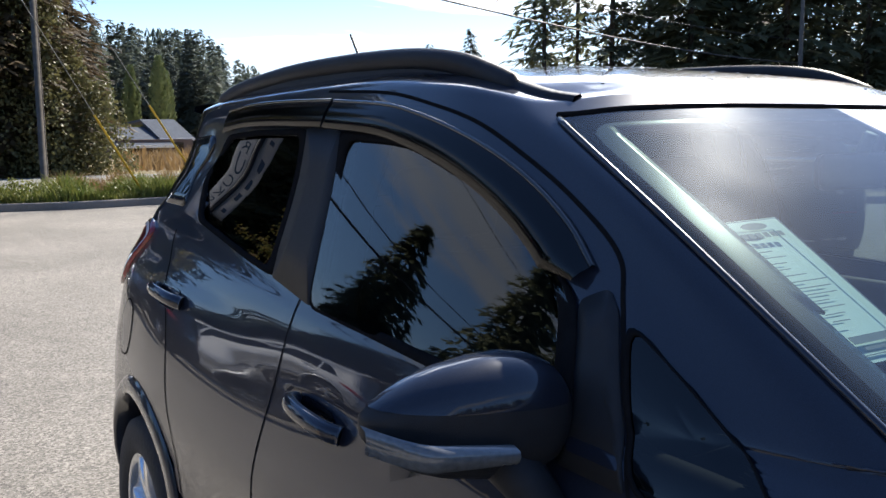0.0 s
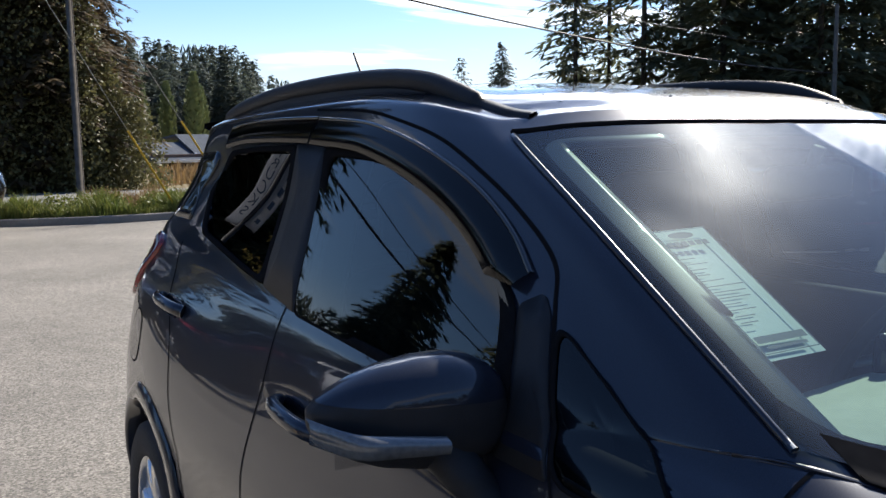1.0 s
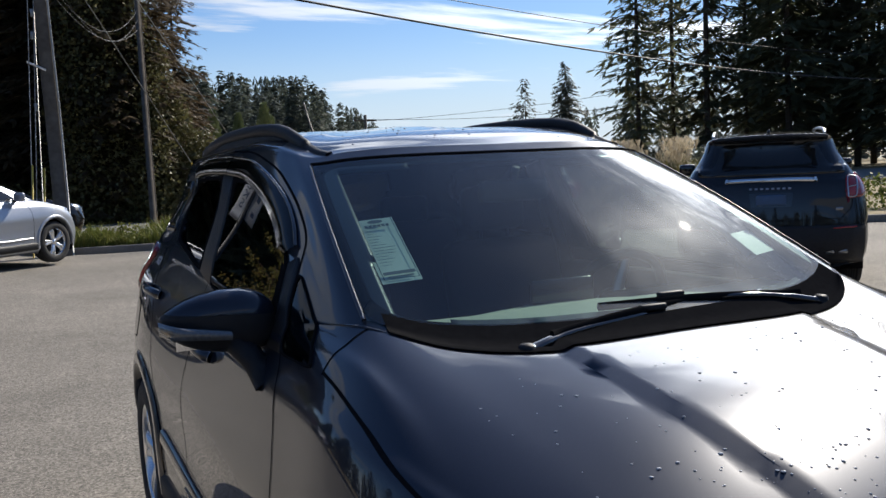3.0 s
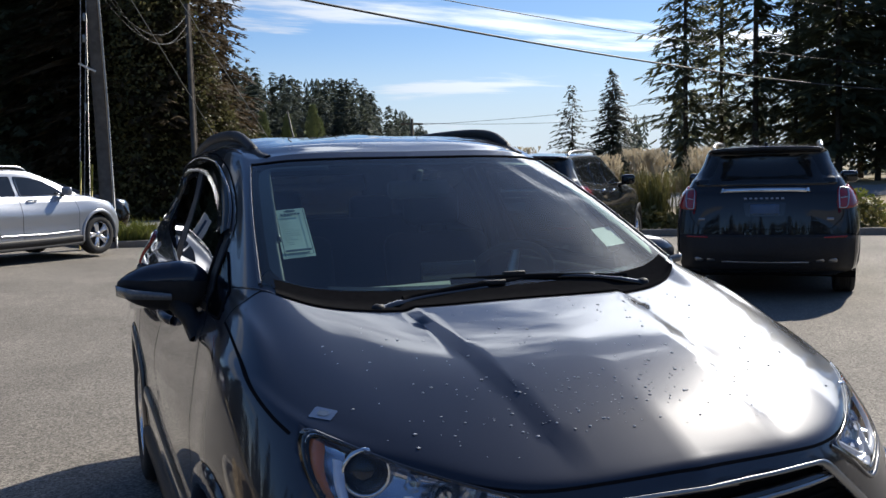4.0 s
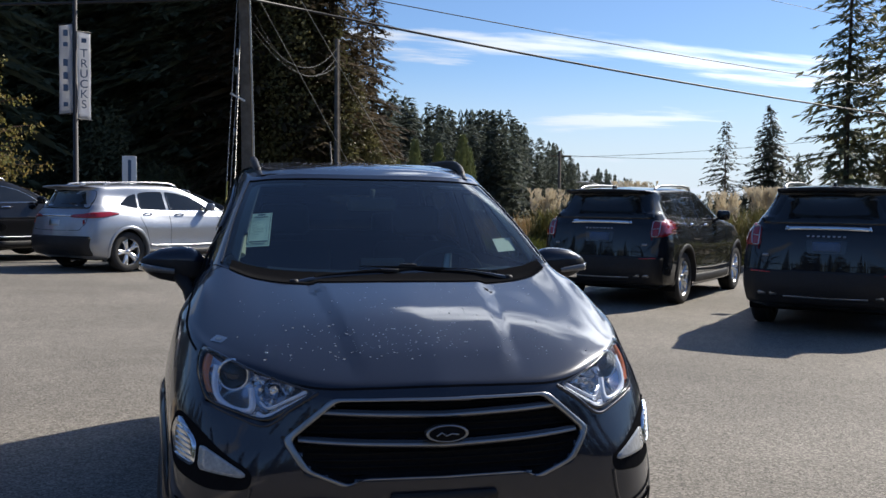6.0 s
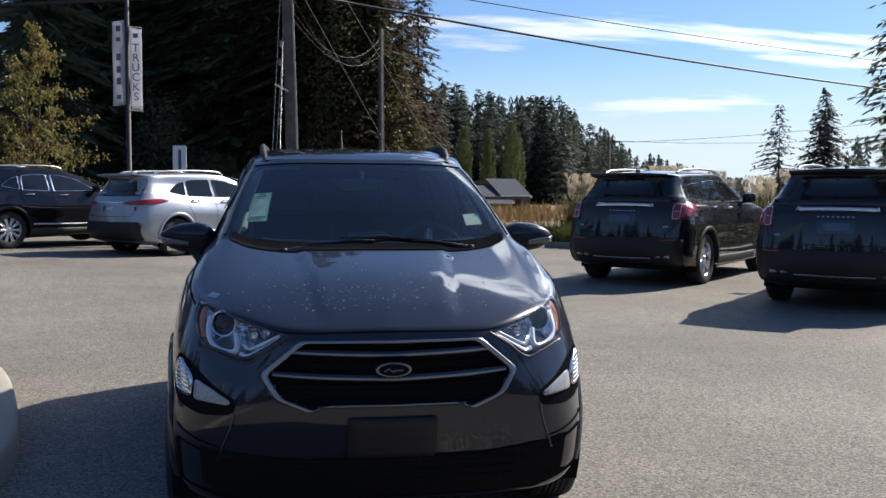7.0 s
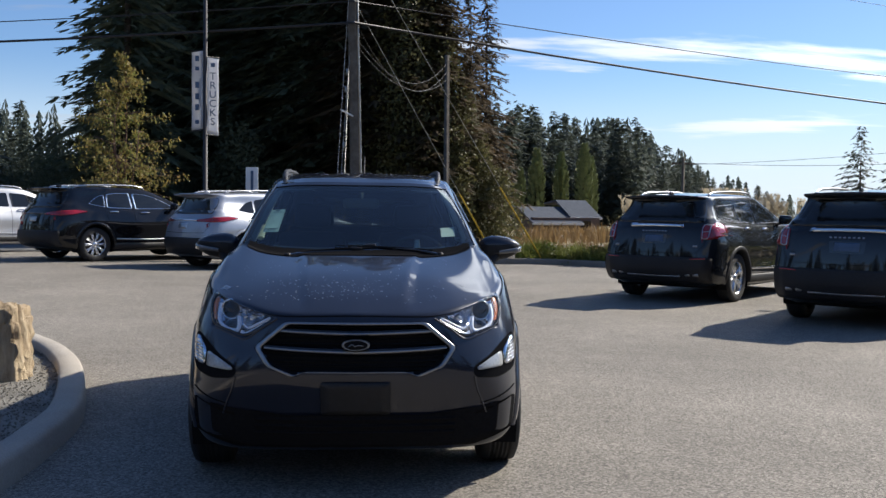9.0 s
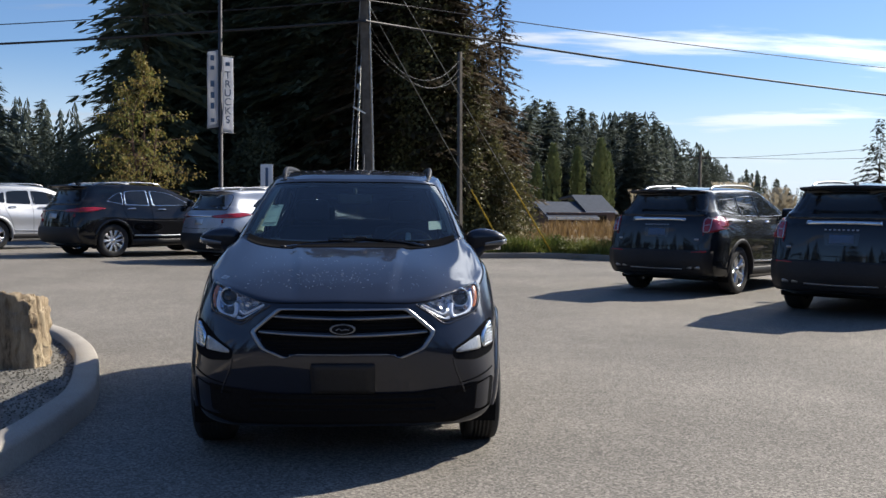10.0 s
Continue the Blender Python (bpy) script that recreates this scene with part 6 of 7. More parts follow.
def conifer(seed, H, R, bare, mat, dens=1.0, droop=.35, tuft=.55, gap=1.0, spray=4, wide=.17):
    """Trunk and crown meshes of a conifer: whorls of drooping limbs with hanging sprays."""
    r = random.Random(seed)
    bm = bmesh.new()
    tube(bm, [(0, 0, -.2), (.02 * H * r.uniform(-.3, .3), 0, H * .4), (0, .01 * H * r.uniform(-1, 1), H * .98)], [H * .008 + .04, H * .006 + .03, .02], 7)
    for i in range(int(18 * dens)):
        z = r.uniform(bare * H * .4, bare * H * 1.1 + 1)
        a = r.uniform(0, 6.28)
        l = r.uniform(.4, 1.0) * R * .5
        tube(bm, [(0, 0, z), (math.cos(a) * l, math.sin(a) * l, z - .1 * l)], [.03, .01], 4, cap=False)
    tm = bpy.data.meshes.new("trunk"); bm.to_mesh(tm); bm.free(); tm.materials.append(M_BARK)
    V, Fc = [], []
    z = bare * H
    while z < H:
        f = (z - bare * H) / (H - bare * H)
        rad = R * (1 - f) ** .75 * (0.55 + .45 * min(1, f * 6))
        step = (H * .019 + .06) * gap
        nb = max(3, int((7 if rad > 1 else 5) * dens))
        for b in range(nb):
            a = r.uniform(0, 6.28)
            l = rad * r.uniform(.55, 1.18) + .12
            ca, sa = math.cos(a), math.sin(a)
            z0 = z
            z += r.uniform(-.6, .6) * step
            dr = droop * r.uniform(.5, 1.5)
            k = len(V)
            lw = .012 + .012 * l
            V += [(-sa * lw, ca * lw, z), (sa * lw, -ca * lw, z), (ca * l * .55, sa * l * .55, z - dr * l * .55 * .73), (ca * l, sa * l, z - dr * l)]
            Fc += [(k, k + 1, k + 2), (k, k + 2, k + 3)]
            steps = max(2, int(l / (tuft * .62)))
            for s in range(steps):
                t = (s + r.uniform(.2, .9)) / steps
                d = l * t
                zz = z - dr * d * (.4 + .6 * t) + r.uniform(-.12, .12) * tuft
                side = r.uniform(-.22, .22) * l * (1 - .3 * t)
                px, py = ca * d - sa * side, sa * d + ca * side
                for q in range(spray):
                    e = tuft * r.uniform(.55, 1.15) * (1 - .35 * f)
                    aa = a + r.uniform(-1.0, 1.0)
                    tx, ty = math.cos(aa) * e, math.sin(aa) * e
                    wx, wy = -math.sin(aa) * e * wide, math.cos(aa) * e * wide
                    dz = -e * r.uniform(.05, .65)
                    k = len(V)
                    V += [(px - wx * .5, py - wy * .5, zz), (px + wx * .5, py + wy * .5, zz + .04), (px + tx * .6 + wx, py + ty * .6 + wy, zz + dz * .5), (px + tx, py + ty, zz + dz), (px + tx * .55 - wx, py + ty * .55 - wy, zz + dz * .6)]
                    Fc += [(k, k + 1, k + 2, k + 3, k + 4)]
            z = z0
        z += step * r.uniform(.7, 1.3) * (1 - .35 * f)
    return tm, leaf_mesh("crown", V, Fc, mat)


def plant(name, meshes, x, y, turn, s, label, category, group, z=-.02):
    t = tagged(empty(name, Matrix.Translation((x, y, z)) @ Matrix.Rotation(turn, 4, 'Z') @ Matrix.Diagonal((s[0], s[0], s[1], 1))), label, category, group)
    for nm, me in meshes:
        o = new(nm, me)
        o.parent = t
    return t


rt = random.Random(31)
FIRS = [conifer(40 + i, 20, 3.6, b, M_FIR, 1.0, .38, .60, 1.0, 6, .13) for i, b in enumerate((.10, .16, .08, .22))]
TALL = [conifer(60 + i, 30, 5.4, b, M_FIR, d, .16, 1.15, gap, 5, .13) for i, (b, d, gap) in enumerate(((.06, .9, 1.15), (.10, .9, 1.25), (.08, 1.2, .9), (.12, .75, 1.35)))]
BROWN = [conifer(50 + i, 20, 3.4, .04, M_FIR_BROWN, 1.0, .30, .60, 1.0, 6, .13) for i in range(2)]
# the dark stand across the road
stand = []
for i in range(46):
    y = 36 + 15 * ((i * .377) % 1)
    a = radians(-14.6 + 19.6 * ((i * .618) % 1))
    stand.append((.24 + (y + 4.65) * math.tan(a), y))
stand += [(4.4, 37.2), (5.6, 41), (3.2, 35.8), (5.0, 45)]
for x, y in stand:
    k = rt.randrange(4)
    s = rt.uniform(.85, 1.15)
    if x > 3:
        s *= .58
    T_ = BROWN[k % 2] if x > -.6 and y < 44 else FIRS[k]
    plant("fir_tree", (("trunk", T_[0]), ("crown", T_[1])), x, y, rt.uniform(0, 6.28), (s * 1.05, s), "tall dark conifer in the dense stand across the road", "tree", "dark stand")
# big firs to the right
for a, d, s, k in ((37.4, 84, .95, 0), (39.4, 92, 1.05, 3), (41.4, 82, 1.08, 1), (43.6, 88, .98, 3), (46.0, 80, 1.12, 2), (48.0, 84, 1.0, 0), (49.6, 84, 1.1, 2), (51.3, 78, 1.02, 2), (53.4, 82, 1.1, 0), (55.5, 80, 1.0, 1), (57.8, 82, 1.05, 2), (60.5, 84, .95, 1), (63.5, 86, 1.0, 0), (44.8, 96, 1.15, 2), (50.4, 98, 1.2, 0), (47.0, 100, 1.2, 1), (54.4, 98, 1.2, 2), (57, 100, 1.15, 0), (67, 90, .9, 2)):
    plant("fir_tree", (("trunk", TALL[k][0]), ("crown", TALL[k][1])), d * math.sin(radians(a)) - 1, d * math.cos(radians(a)), rt.uniform(0, 6.28), (s * .95, s), "tall open fir with bare lower trunk and sky showing through", "tree", "tall firs")
# trees across the lot that show in the side glass
for x, y, s, k in ((-30, 10, .50, 2), (-34, 4, .62, 0), (-29, -3, .46, 3), (-33, -9, .66, 1), (-28, -16, .5, 0), (-36, 16, .6, 1), (-30, 22, .5, 2), (-27, -24, .6, 3)):
    plant("fir_tree", (("trunk", FIRS[k][0]), ("crown", FIRS[k][1])), x, y, rt.uniform(0, 6.28), (s * 1.6, s), "broad dark conifer out of direct view across the lot", "tree", "lot edge trees")
# unseen ring behind, added to darken the paint's reflections and cut sky fill
for i in range(30):
    a = radians(102 + 196 * (i + rt.uniform(0, .8)) / 30)
    d, s, k = rt.uniform(26, 40), rt.uniform(.36, .62), rt.randrange(4)
    plant("fir_tree", (("trunk", FIRS[k][0]), ("crown", FIRS[k][1])), d * math.sin(a), d * math.cos(a) - 3, rt.uniform(0, 6.28), (s * 1.7, s), "broad dark conifer out of direct view across the lot", "tree", "lot edge trees")
# lone spruce and its thin neighbour
SPR = conifer(81, 11.8, 4.2, .04, M_SPRUCE, 1.3, .28, .6, 1.1, 5, .15)
plant("spruce_tree", (("trunk", SPR[0]), ("crown", SPR[1])), 52.2, 82, .4, (.92, 1), "pointed dark spruce standing alone", "tree", "lone trees")
THIN = conifer(82, 10.2, 3.1, .12, M_SPRUCE, .5, .12, .55)
plant("larch_tree", (("trunk", THIN[0]), ("crown", THIN[1])), 47.6, 82.5, 1.2, (1, 1), "thin scraggly conifer with sparse limbs", "tree", "lone trees")
plant("larch_tree", (("trunk", THIN[0]), ("crown", THIN[1])), 38, 84, 2.2, (.5, .42), "small thin conifer standing far off", "tree", "lone trees")

# far woods all round: one piece of scenery
V, Fc = [], []
rf = random.Random(77)
# raised to 14 degrees behind, unseen, to darken what the car's front mirrors
AZ = [-180, -60, -30, -18, -8, 5, 9, 13, 16.5, 18, 19.5, 21, 23, 26, 31, 36, 60, 90, 180]
EL = [14, 8, 6.0, 5.6, 6.5, 7.2, 6.6, 5.6, 5.6, 4.2, 3.6, 2.4, 2.1, 1.0, .8, 5, 7, 9, 14]
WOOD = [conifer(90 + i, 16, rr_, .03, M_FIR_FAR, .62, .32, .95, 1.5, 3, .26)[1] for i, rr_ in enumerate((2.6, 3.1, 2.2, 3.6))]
WOOD = [(np.array([v.co[:] for v in me.vertices]), [tuple(p.vertices) for p in me.polygons]) for me in WOOD]
for i in range(380):
    a = rf.uniform(-27, 33) if i < 170 else rf.uniform(4, 22)
    D = rf.uniform(98, 140)
    H = (D * math.tan(radians(float(np.interp(a, AZ, EL)))) + 1.4) * rf.choice((.55, .65, .75, .82, .9, .97, 1.05))
    if H < 3:
        continue
    co, fs = WOOD[rf.randrange(4)]
    t = rf.uniform(0, 6.28)
    ct, st_ = math.cos(t), math.sin(t)
    sw = H / 16 * rf.uniform(.85, 1.35)
    k = len(V)
    V += list(zip((co[:, 0] * ct - co[:, 1] * st_) * sw + D * math.sin(radians(a)), (co[:, 0] * st_ + co[:, 1] * ct) * sw + D * math.cos(radians(a)) - 1, co[:, 2] * H / 16))
    Fc += [tuple(q + k for q in f) for f in fs]
for i in range(1300):
    a = rf.uniform(-180, 180) if i > 420 else rf.uniform(-28, 34)
    D = rf.uniform(125, 175)
    e = float(np.interp(a, AZ, EL))
    H = (D * math.tan(radians(e)) + 1.4) * rf.choice((.4, .55, .7, .8, .88, .95, 1.0, 1.08))
    if H < 2:
        continue
    x0, y0 = D * math.sin(radians(a)), D * math.cos(radians(a)) - 1
    R = H * rf.uniform(.13, .22)
    zz = 0.0
    lv = 15
    for q in range(lv):
        f = q / lv
        rad = R * (1 - f) ** .8
        for b in range(6):
            t = rf.uniform(0, 6.28)
            l = rad * rf.uniform(.6, 1.25) + .15
            z1 = H * (.04 + .96 * f)
            k = len(V)
            ww = l * .42 + .1
            V += [(x0, y0, z1 + H * .05), (x0 + math.cos(t - .5) * ww + math.cos(t) * l * .4, y0 + math.sin(t - .5) * ww + math.sin(t) * l * .4, z1 - .02 * H), (x0 + math.cos(t) * l, y0 + math.sin(t) * l, z1 - H * .045), (x0 + math.cos(t + .5) * ww + math.cos(t) * l * .4, y0 + math.sin(t + .5) * ww + math.sin(t) * l * .4, z1 - .015 * H)]
            Fc += [(k, k + 1, k + 2, k + 3)]
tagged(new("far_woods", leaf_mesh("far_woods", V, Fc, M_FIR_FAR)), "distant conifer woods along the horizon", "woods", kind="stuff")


def clump_mass(name, spots, mat, leaf, label, category, seed, n):
    """Shrubs made of many small leaves in uneven heaps."""
    r = random.Random(seed)
    V, Fc = [], []
    for x, y, rad, h in spots:
        for i in range(n):
            a, u, v = r.uniform(0, 6.28), r.random() ** .5, r.random()
            f = 1 - v ** 2 * .7
            px, py, pz = x + math.cos(a) * rad * u * f, y + math.sin(a) * rad * u * f, h * v * r.uniform(.85, 1.1)
            e = leaf * r.uniform(.5, 1.3)
            d = Vector((r.gauss(0, 1), r.gauss(0, 1), r.gauss(0, .7))).normalized() * e
            w = d.cross(Vector((r.gauss(0, 1), r.gauss(0, 1), r.gauss(0, 1)))).normalized() * e * .5
            p = Vector((px, py, pz))
            k = len(V)
            V += [tuple(p), tuple(p + d * .5 + w), tuple(p + d), tuple(p + d * .5 - w)]
            Fc += [(k, k + 1, k + 2, k + 3)]
    return tagged(new(name, leaf_mesh(name, V, Fc, mat)), label, category, kind="stuff")


clump_mass("weed_clumps", clump_spots, M_GRASS, .05, "bushy green weeds behind the kerb", "weeds", 57, 260)
rs_ = random.Random(9)
# dark undergrowth below the stand
clump_mass("undergrowth", [(x, 35.5 + rs_.uniform(0, 14), rs_.uniform(1.6, 2.8), rs_.uniform(2.5, 5.5)) for x in np.linspace(-18, 1.5, 44)], M_FIR, .11, "dark undergrowth below the conifers", "shrubs", 51, 3200)
# dry brush at the sunny end of the stand
clump_mass("brush", [(x, 34.6 + rs_.uniform(-.4, 1.2), rs_.uniform(1.0, 1.6), h) for x, h in ((.6, 9.5), (1.5, 10.5), (2.4, 10), (3.2, 8.6), (4.0, 6.5), (4.7, 4.6), (5.4, 3.2), (2.0, 5), (3.5, 4.6), (1.0, 5.5))], M_BRUSH, .12, "tangled dry brush and bare twigs at the edge of the stand", "shrubs", 52, 3000)
clump_mass("roadside_shrubs", [(x, 34.8 + rs_.uniform(-.3, 1.5), rs_.uniform(.8, 1.3), rs_.uniform(1.0, 2.0)) for x in np.linspace(-16, 5.6, 26)], M_BRUSH, .11, "low roadside shrubs", "shrubs", 53, 700)
# hedge beyond the dark cars
clump_mass("low_hedge", [(x, 24.3 - .56 * x + rs_.uniform(-.5, .5), rs_.uniform(.6, 1.0), rs_.uniform(.8, 1.2)) for x in np.linspace(14.5, 27, 16)], M_GRASS, .09, "low green hedge beyond the parked cars", "hedge", 54, 700)
clump_mass("low_planting", [(7.0 + i * .62, 20.0 - i * .46 + rs_.uniform(-.4, .4), rs_.uniform(.5, .8), rs_.uniform(.5, .9)) for i in range(14)], M_PAMPAS, .12, "low green planting along the kerb", "shrubs", 55, 420)


def poplar(seed, H, R):
    r = random.Random(seed)
    V, Fc = [], []
    for i in range(1500):
        v = r.random()
        rad = R * min(1, (1 - v) * 2.6 + .10) ** .7 * min(1, v * 4 + .35) * r.uniform(.5, 1.1)
        a = r.uniform(0, 6.28)
        p = Vector((math.cos(a) * rad, math.sin(a) * rad, H * (.06 + .94 * v)))
        e = .42 * r.uniform(.5, 1.2)
        d = Vector((math.cos(a) * .3, math.sin(a) * .3, 1)).normalized() * e
        w = Vector((-math.sin(a), math.cos(a), r.uniform(-.3, .3))) * e * .45
        k = len(V)
        V += [tuple(p), tuple(p + d * .5 + w), tuple(p + d), tuple(p + d * .5 - w)]
        Fc += [(k, k + 1, k + 2, k + 3)]
    bm = bmesh.new(); tube(bm, [(0, 0, -.1), (0, 0, H * .8)], [.16, .03], 6)
    tm = bpy.data.meshes.new("trunk"); bm.to_mesh(tm); bm.free(); tm.materials.append(M_BARK)
    return tm, leaf_mesh("crown", V, Fc, M_POPLAR)


POP = poplar(5, 7.4, .78)
for a, d, s in ((10.0, 92, 1.0), (11.5, 95, .98), (12.9, 90, 1.05), (13.3, 92, .9), (9.0, 98, .8)):
    plant("poplar_tree", (("trunk", POP[0]), ("crown", POP[1])), .24 + d * math.sin(radians(a)), -4.65 + d * math.cos(radians(a)), a, (s, s), "narrow columnar poplar, sunlit on one side", "tree", "poplars")


def maple(seed, H, R):
    """A young broadleaf tree: several rising limbs and a loose crown of leaves."""
    r = random.Random(seed)
    bm = bmesh.new()
    tips = []
    stems = []
    for i in range(4):
        a = i * 1.7 + .4
        sp = R * (.12 if i == 0 else r.uniform(.25, .5))
        hh = H * (1.0 if i == 0 else r.uniform(.62, .85))
        pts = spline([(math.cos(a) * .05, math.sin(a) * .05, -.05), (math.cos(a) * sp * .35, math.sin(a) * sp * .35, hh * .35), (math.cos(a) * sp, math.sin(a) * sp, hh * .72), (math.cos(a + .6) * sp * 1.1, math.sin(a + .6) * sp * 1.1, hh * .97)], 6)
        tube(bm, pts, [.065 - .058 * j / (len(pts) - 1) for j in range(len(pts))], 6)
        stems.append((pts, hh))
    for i in range(120):
        pts, hh = stems[r.randrange(4)]
        t = r.uniform(.2, 1.0)
        base = Vector(pts[int(t * (len(pts) - 1))])
        f = base.z / H
        reach = R * (.35 + .75 * math.sin(min(1, f * 1.05 + .12) * math.pi) ** .8) * r.uniform(.35, 1.1) * (1.15 - .5 * f)
        b = r.uniform(0, 6.28)
        tip = base + Vector((math.cos(b) * reach, math.sin(b) * reach, r.uniform(-.15, .55) * reach))
        mid = base.lerp(tip, .5) + Vector((0, 0, .06 * reach))
        tube(bm, [tuple(base), tuple(mid), tuple(tip)], [.014, .009, .003], 4, cap=False)
        tips.append((base, tip))
    tm = bpy.data.meshes.new("trunk"); bm.to_mesh(tm); bm.free(); tm.materials.append(M_BARK2)
    V, Fc = [], []
    for base, tip in tips:
        for i in range(50):
            p = base.lerp(tip, r.uniform(.3, 1.12)) + Vector((r.gauss(0, .11), r.gauss(0, .11), r.gauss(-.05, .09)))
            e = r.uniform(.06, .13)
            d = Vector((r.gauss(0, 1), r.gauss(0, 1), r.gauss(-.5, .6))).normalized() * e
            w = d.cross(Vector((r.gauss(0, 1), r.gauss(0, 1), r.gauss(0, 1)))).normalized() * e * .55
            k = len(V)
            V += [tuple(p), tuple(p + d * .35 + w), tuple(p + d), tuple(p + d * .35 - w)]
            Fc += [(k, k + 1, k + 2, k + 3)]
    return tm, leaf_mesh("crown", V, Fc, M_MAPLE)


MP = maple(14, 7.0, 2.1)
plant("maple_tree", (("trunk", MP[0]), ("crown", MP[1])), -7.95, 26.2, .7, (.68, .95), "young maple turning from green to orange", "tree", "maples")
# trees left of the stand
BROAD = conifer(47, 12.0, 3.5, .08, M_FIR, 1.6, .18, .75, .9, 6, .17)
plant("fir_tree", (("trunk", BROAD[0]), ("crown", BROAD[1])), -19.2, 37, .9, (1.0, 1.0), "dark conifer standing beside the dark stand", "tree", "dark stand")
plant("fir_tree", (("trunk", FIRS[3][0]), ("crown", FIRS[3][1])), -25, 31, 1.9, (.66, .6), "dark conifer standing beside the dark stand", "tree", "dark stand")
plant("fir_tree", (("trunk", FIRS[0][0]), ("crown", FIRS[0][1])), -31, 28, 2.9, (.6, .5), "dark conifer standing beside the dark stand", "tree", "dark stand")
plant("fir_tree", (("trunk", BROAD[0]), ("crown", BROAD[1])), -26.0, 36, 1.7, (1.25, 1.36), "dark conifer standing beside the dark stand", "tree", "dark stand")
plant("fir_tree", (("trunk", FIRS[0][0]), ("crown", FIRS[0][1])), -15.4, 31.5, 2.9, (.5, .42), "dark conifer standing beside the dark stand", "tree", "dark stand")


def pampas(seed, h):
    r = random.Random(seed)
    V, Fc, PV, PF = [], [], [], []
    for i in range(520):
        a, l = r.uniform(0, 6.28), r.uniform(.5, 1.0) * h * .85
        out = r.uniform(.15, .6) * l
        x0, y0 = r.gauss(0, .16), r.gauss(0, .16)
        ca, sa = math.cos(a), math.sin(a)
        w = .012
        k = len(V)
        P = lambda t, z: (x0 + ca * out * t, y0 + sa * out * t, z)
        pts = [P(0, 0), P(.25, l * .55), P(.62, l * .92), P(1.0, l * r.uniform(.7, 1.0))]
        for j, p in enumerate(pts):
            e = w * (1 - j * .28)
            V += [(p[0] - sa * e, p[1] + ca * e, p[2]), (p[0] + sa * e, p[1] - ca * e, p[2])]
        for j in range(3):
            Fc.append((k + 2 * j, k + 2 * j + 1, k + 2 * j + 3, k + 2 * j + 2))
    for i in range(46):
        a = r.uniform(0, 6.28)
        o = r.uniform(.05, .5) * h * .45
        x1, y1, z1 = math.cos(a) * o, math.sin(a) * o, h * r.uniform(.8, 1.08)
        for q in range(16):
            t = q / 16
            e = .16 * math.sin((t * .85 + .15) * math.pi) ** .7 + .02
            b = r.uniform(0, 6.28)
            px, py, pz = x1 + math.cos(a) * t * .06, y1 + math.sin(a) * t * .06, z1 - .33 * h * (1 - t) * .5
            k = len(PV)
            PV += [(px, py, pz), (px + math.cos(b) * e * .35 - math.sin(b) * .012, py + math.sin(b) * e * .35, pz + e * .5), (px + math.cos(b) * e * .5, py + math.sin(b) * e * .5, pz + e * .9), (px + math.cos(b) * e * .2 + math.sin(b) * .012, py + math.sin(b) * e * .2, pz + e * .5)]
            PF.append((k, k + 1, k + 2, k + 3))
    return leaf_mesh("blades", V, Fc, M_PAMPAS), leaf_mesh("plumes", PV, PF, M_PLUME)


PA = [pampas(3, 1.75), pampas(4, 1.65)]
for i, (x, y) in enumerate(((7.3, 20.3), (8.3, 19.6), (9.2, 19.0), (10.1, 18.4), (11.0, 17.8), (11.9, 17.2), (12.8, 16.6), (13.8, 16.0), (10.6, 19.4), (12.2, 18.3), (9.4, 20.3), (13.6, 17.4))):
    k = i % 2
    plant("pampas_grass", (("blades", PA[k][0]), ("plumes", PA[k][1])), x, y, i * 1.3, (rt.uniform(.95, 1.25), rt.uniform(.92, 1.08)), "tall ornamental grass with pale plumes", "ornamental grass", "ornamental grasses", .08)


# ---- poles, wires, banners, sign, house ----
def cable(name, a, b, sag, r, label):
    bm = bmesh.new()
    a, b = Vector(a), Vector(b)
    pts = []
    for i in range(29):
        t = i / 28
        p = a.lerp(b, t)
        p.z -= sag * 4 * t * (1 - t)
        pts.append(tuple(p))
    tube(bm, pts, r, 6)
    return tagged(part(name, bm, M_CABLE), label, "cable", "overhead cables")


PX, PY = -.45, 20.15
pole = tagged(empty("utility_pole", Matrix.Translation((PX, PY, 0))), "tall weathered wooden utility pole with a steel conduit", "utility pole")
bm = bmesh.new(); tube(bm, [(.10, 0, 0), (.06, 0, 3), (-.02, 0, 6), (-.08, 0, 10.5)], [.150, .140, .130, .11], 20)
part("shaft", bm, M_POLE, pole)
bm = bmesh.new(); tube(bm, [(.245, -.10, 0), (.205, -.09, 3), (.115, -.08, 6), (.045, -.07, 9)], .022, 8)
part("conduit", bm, M_GALV, pole)
bm = bmesh.new(); tube(bm, [(-.33, -.05, 4.02), (.0, -.17, 3.84)], .022, 8)
part("brace", bm, M_WHITE, pole)
bm = bmesh.new()
for z in (6.25, 6.80, 9.3):
    tube(bm, [(0, -.16, z), (0, -.24, z)], .03, 8)
    lathe(bm, [(.001, -.05), (.03, -.04), (.045, 0), (.03, .04), (.001, .05)], Matrix.Translation((0, -.24, z)) @ Matrix.Rotation(radians(90), 4, 'Y'), 10)
part("insulator", bm, M_DARKSTEEL, pole)
for gx, gz in ((.13, 1.86), (-.10, 1.92)):
    bm = bmesh.new(); tube(bm, [(-.30 + gx - .12, -.15 + gx, .02), (-.30 + gx, -.15 + gx, gz)], .035, 10, flat=.6)
    part("guy_guard", bm, M_YELLOW, pole, "yellow plastic guy-wire guard")
bm = bmesh.new()
for gx, gz in ((.13, 7.4), (-.10, 8.6), (-.02, 6.4)):
    tube(bm, [(-.30 + gx - .12, -.15 + gx, .05), (-.05, -.05, gz)], .010, 5)
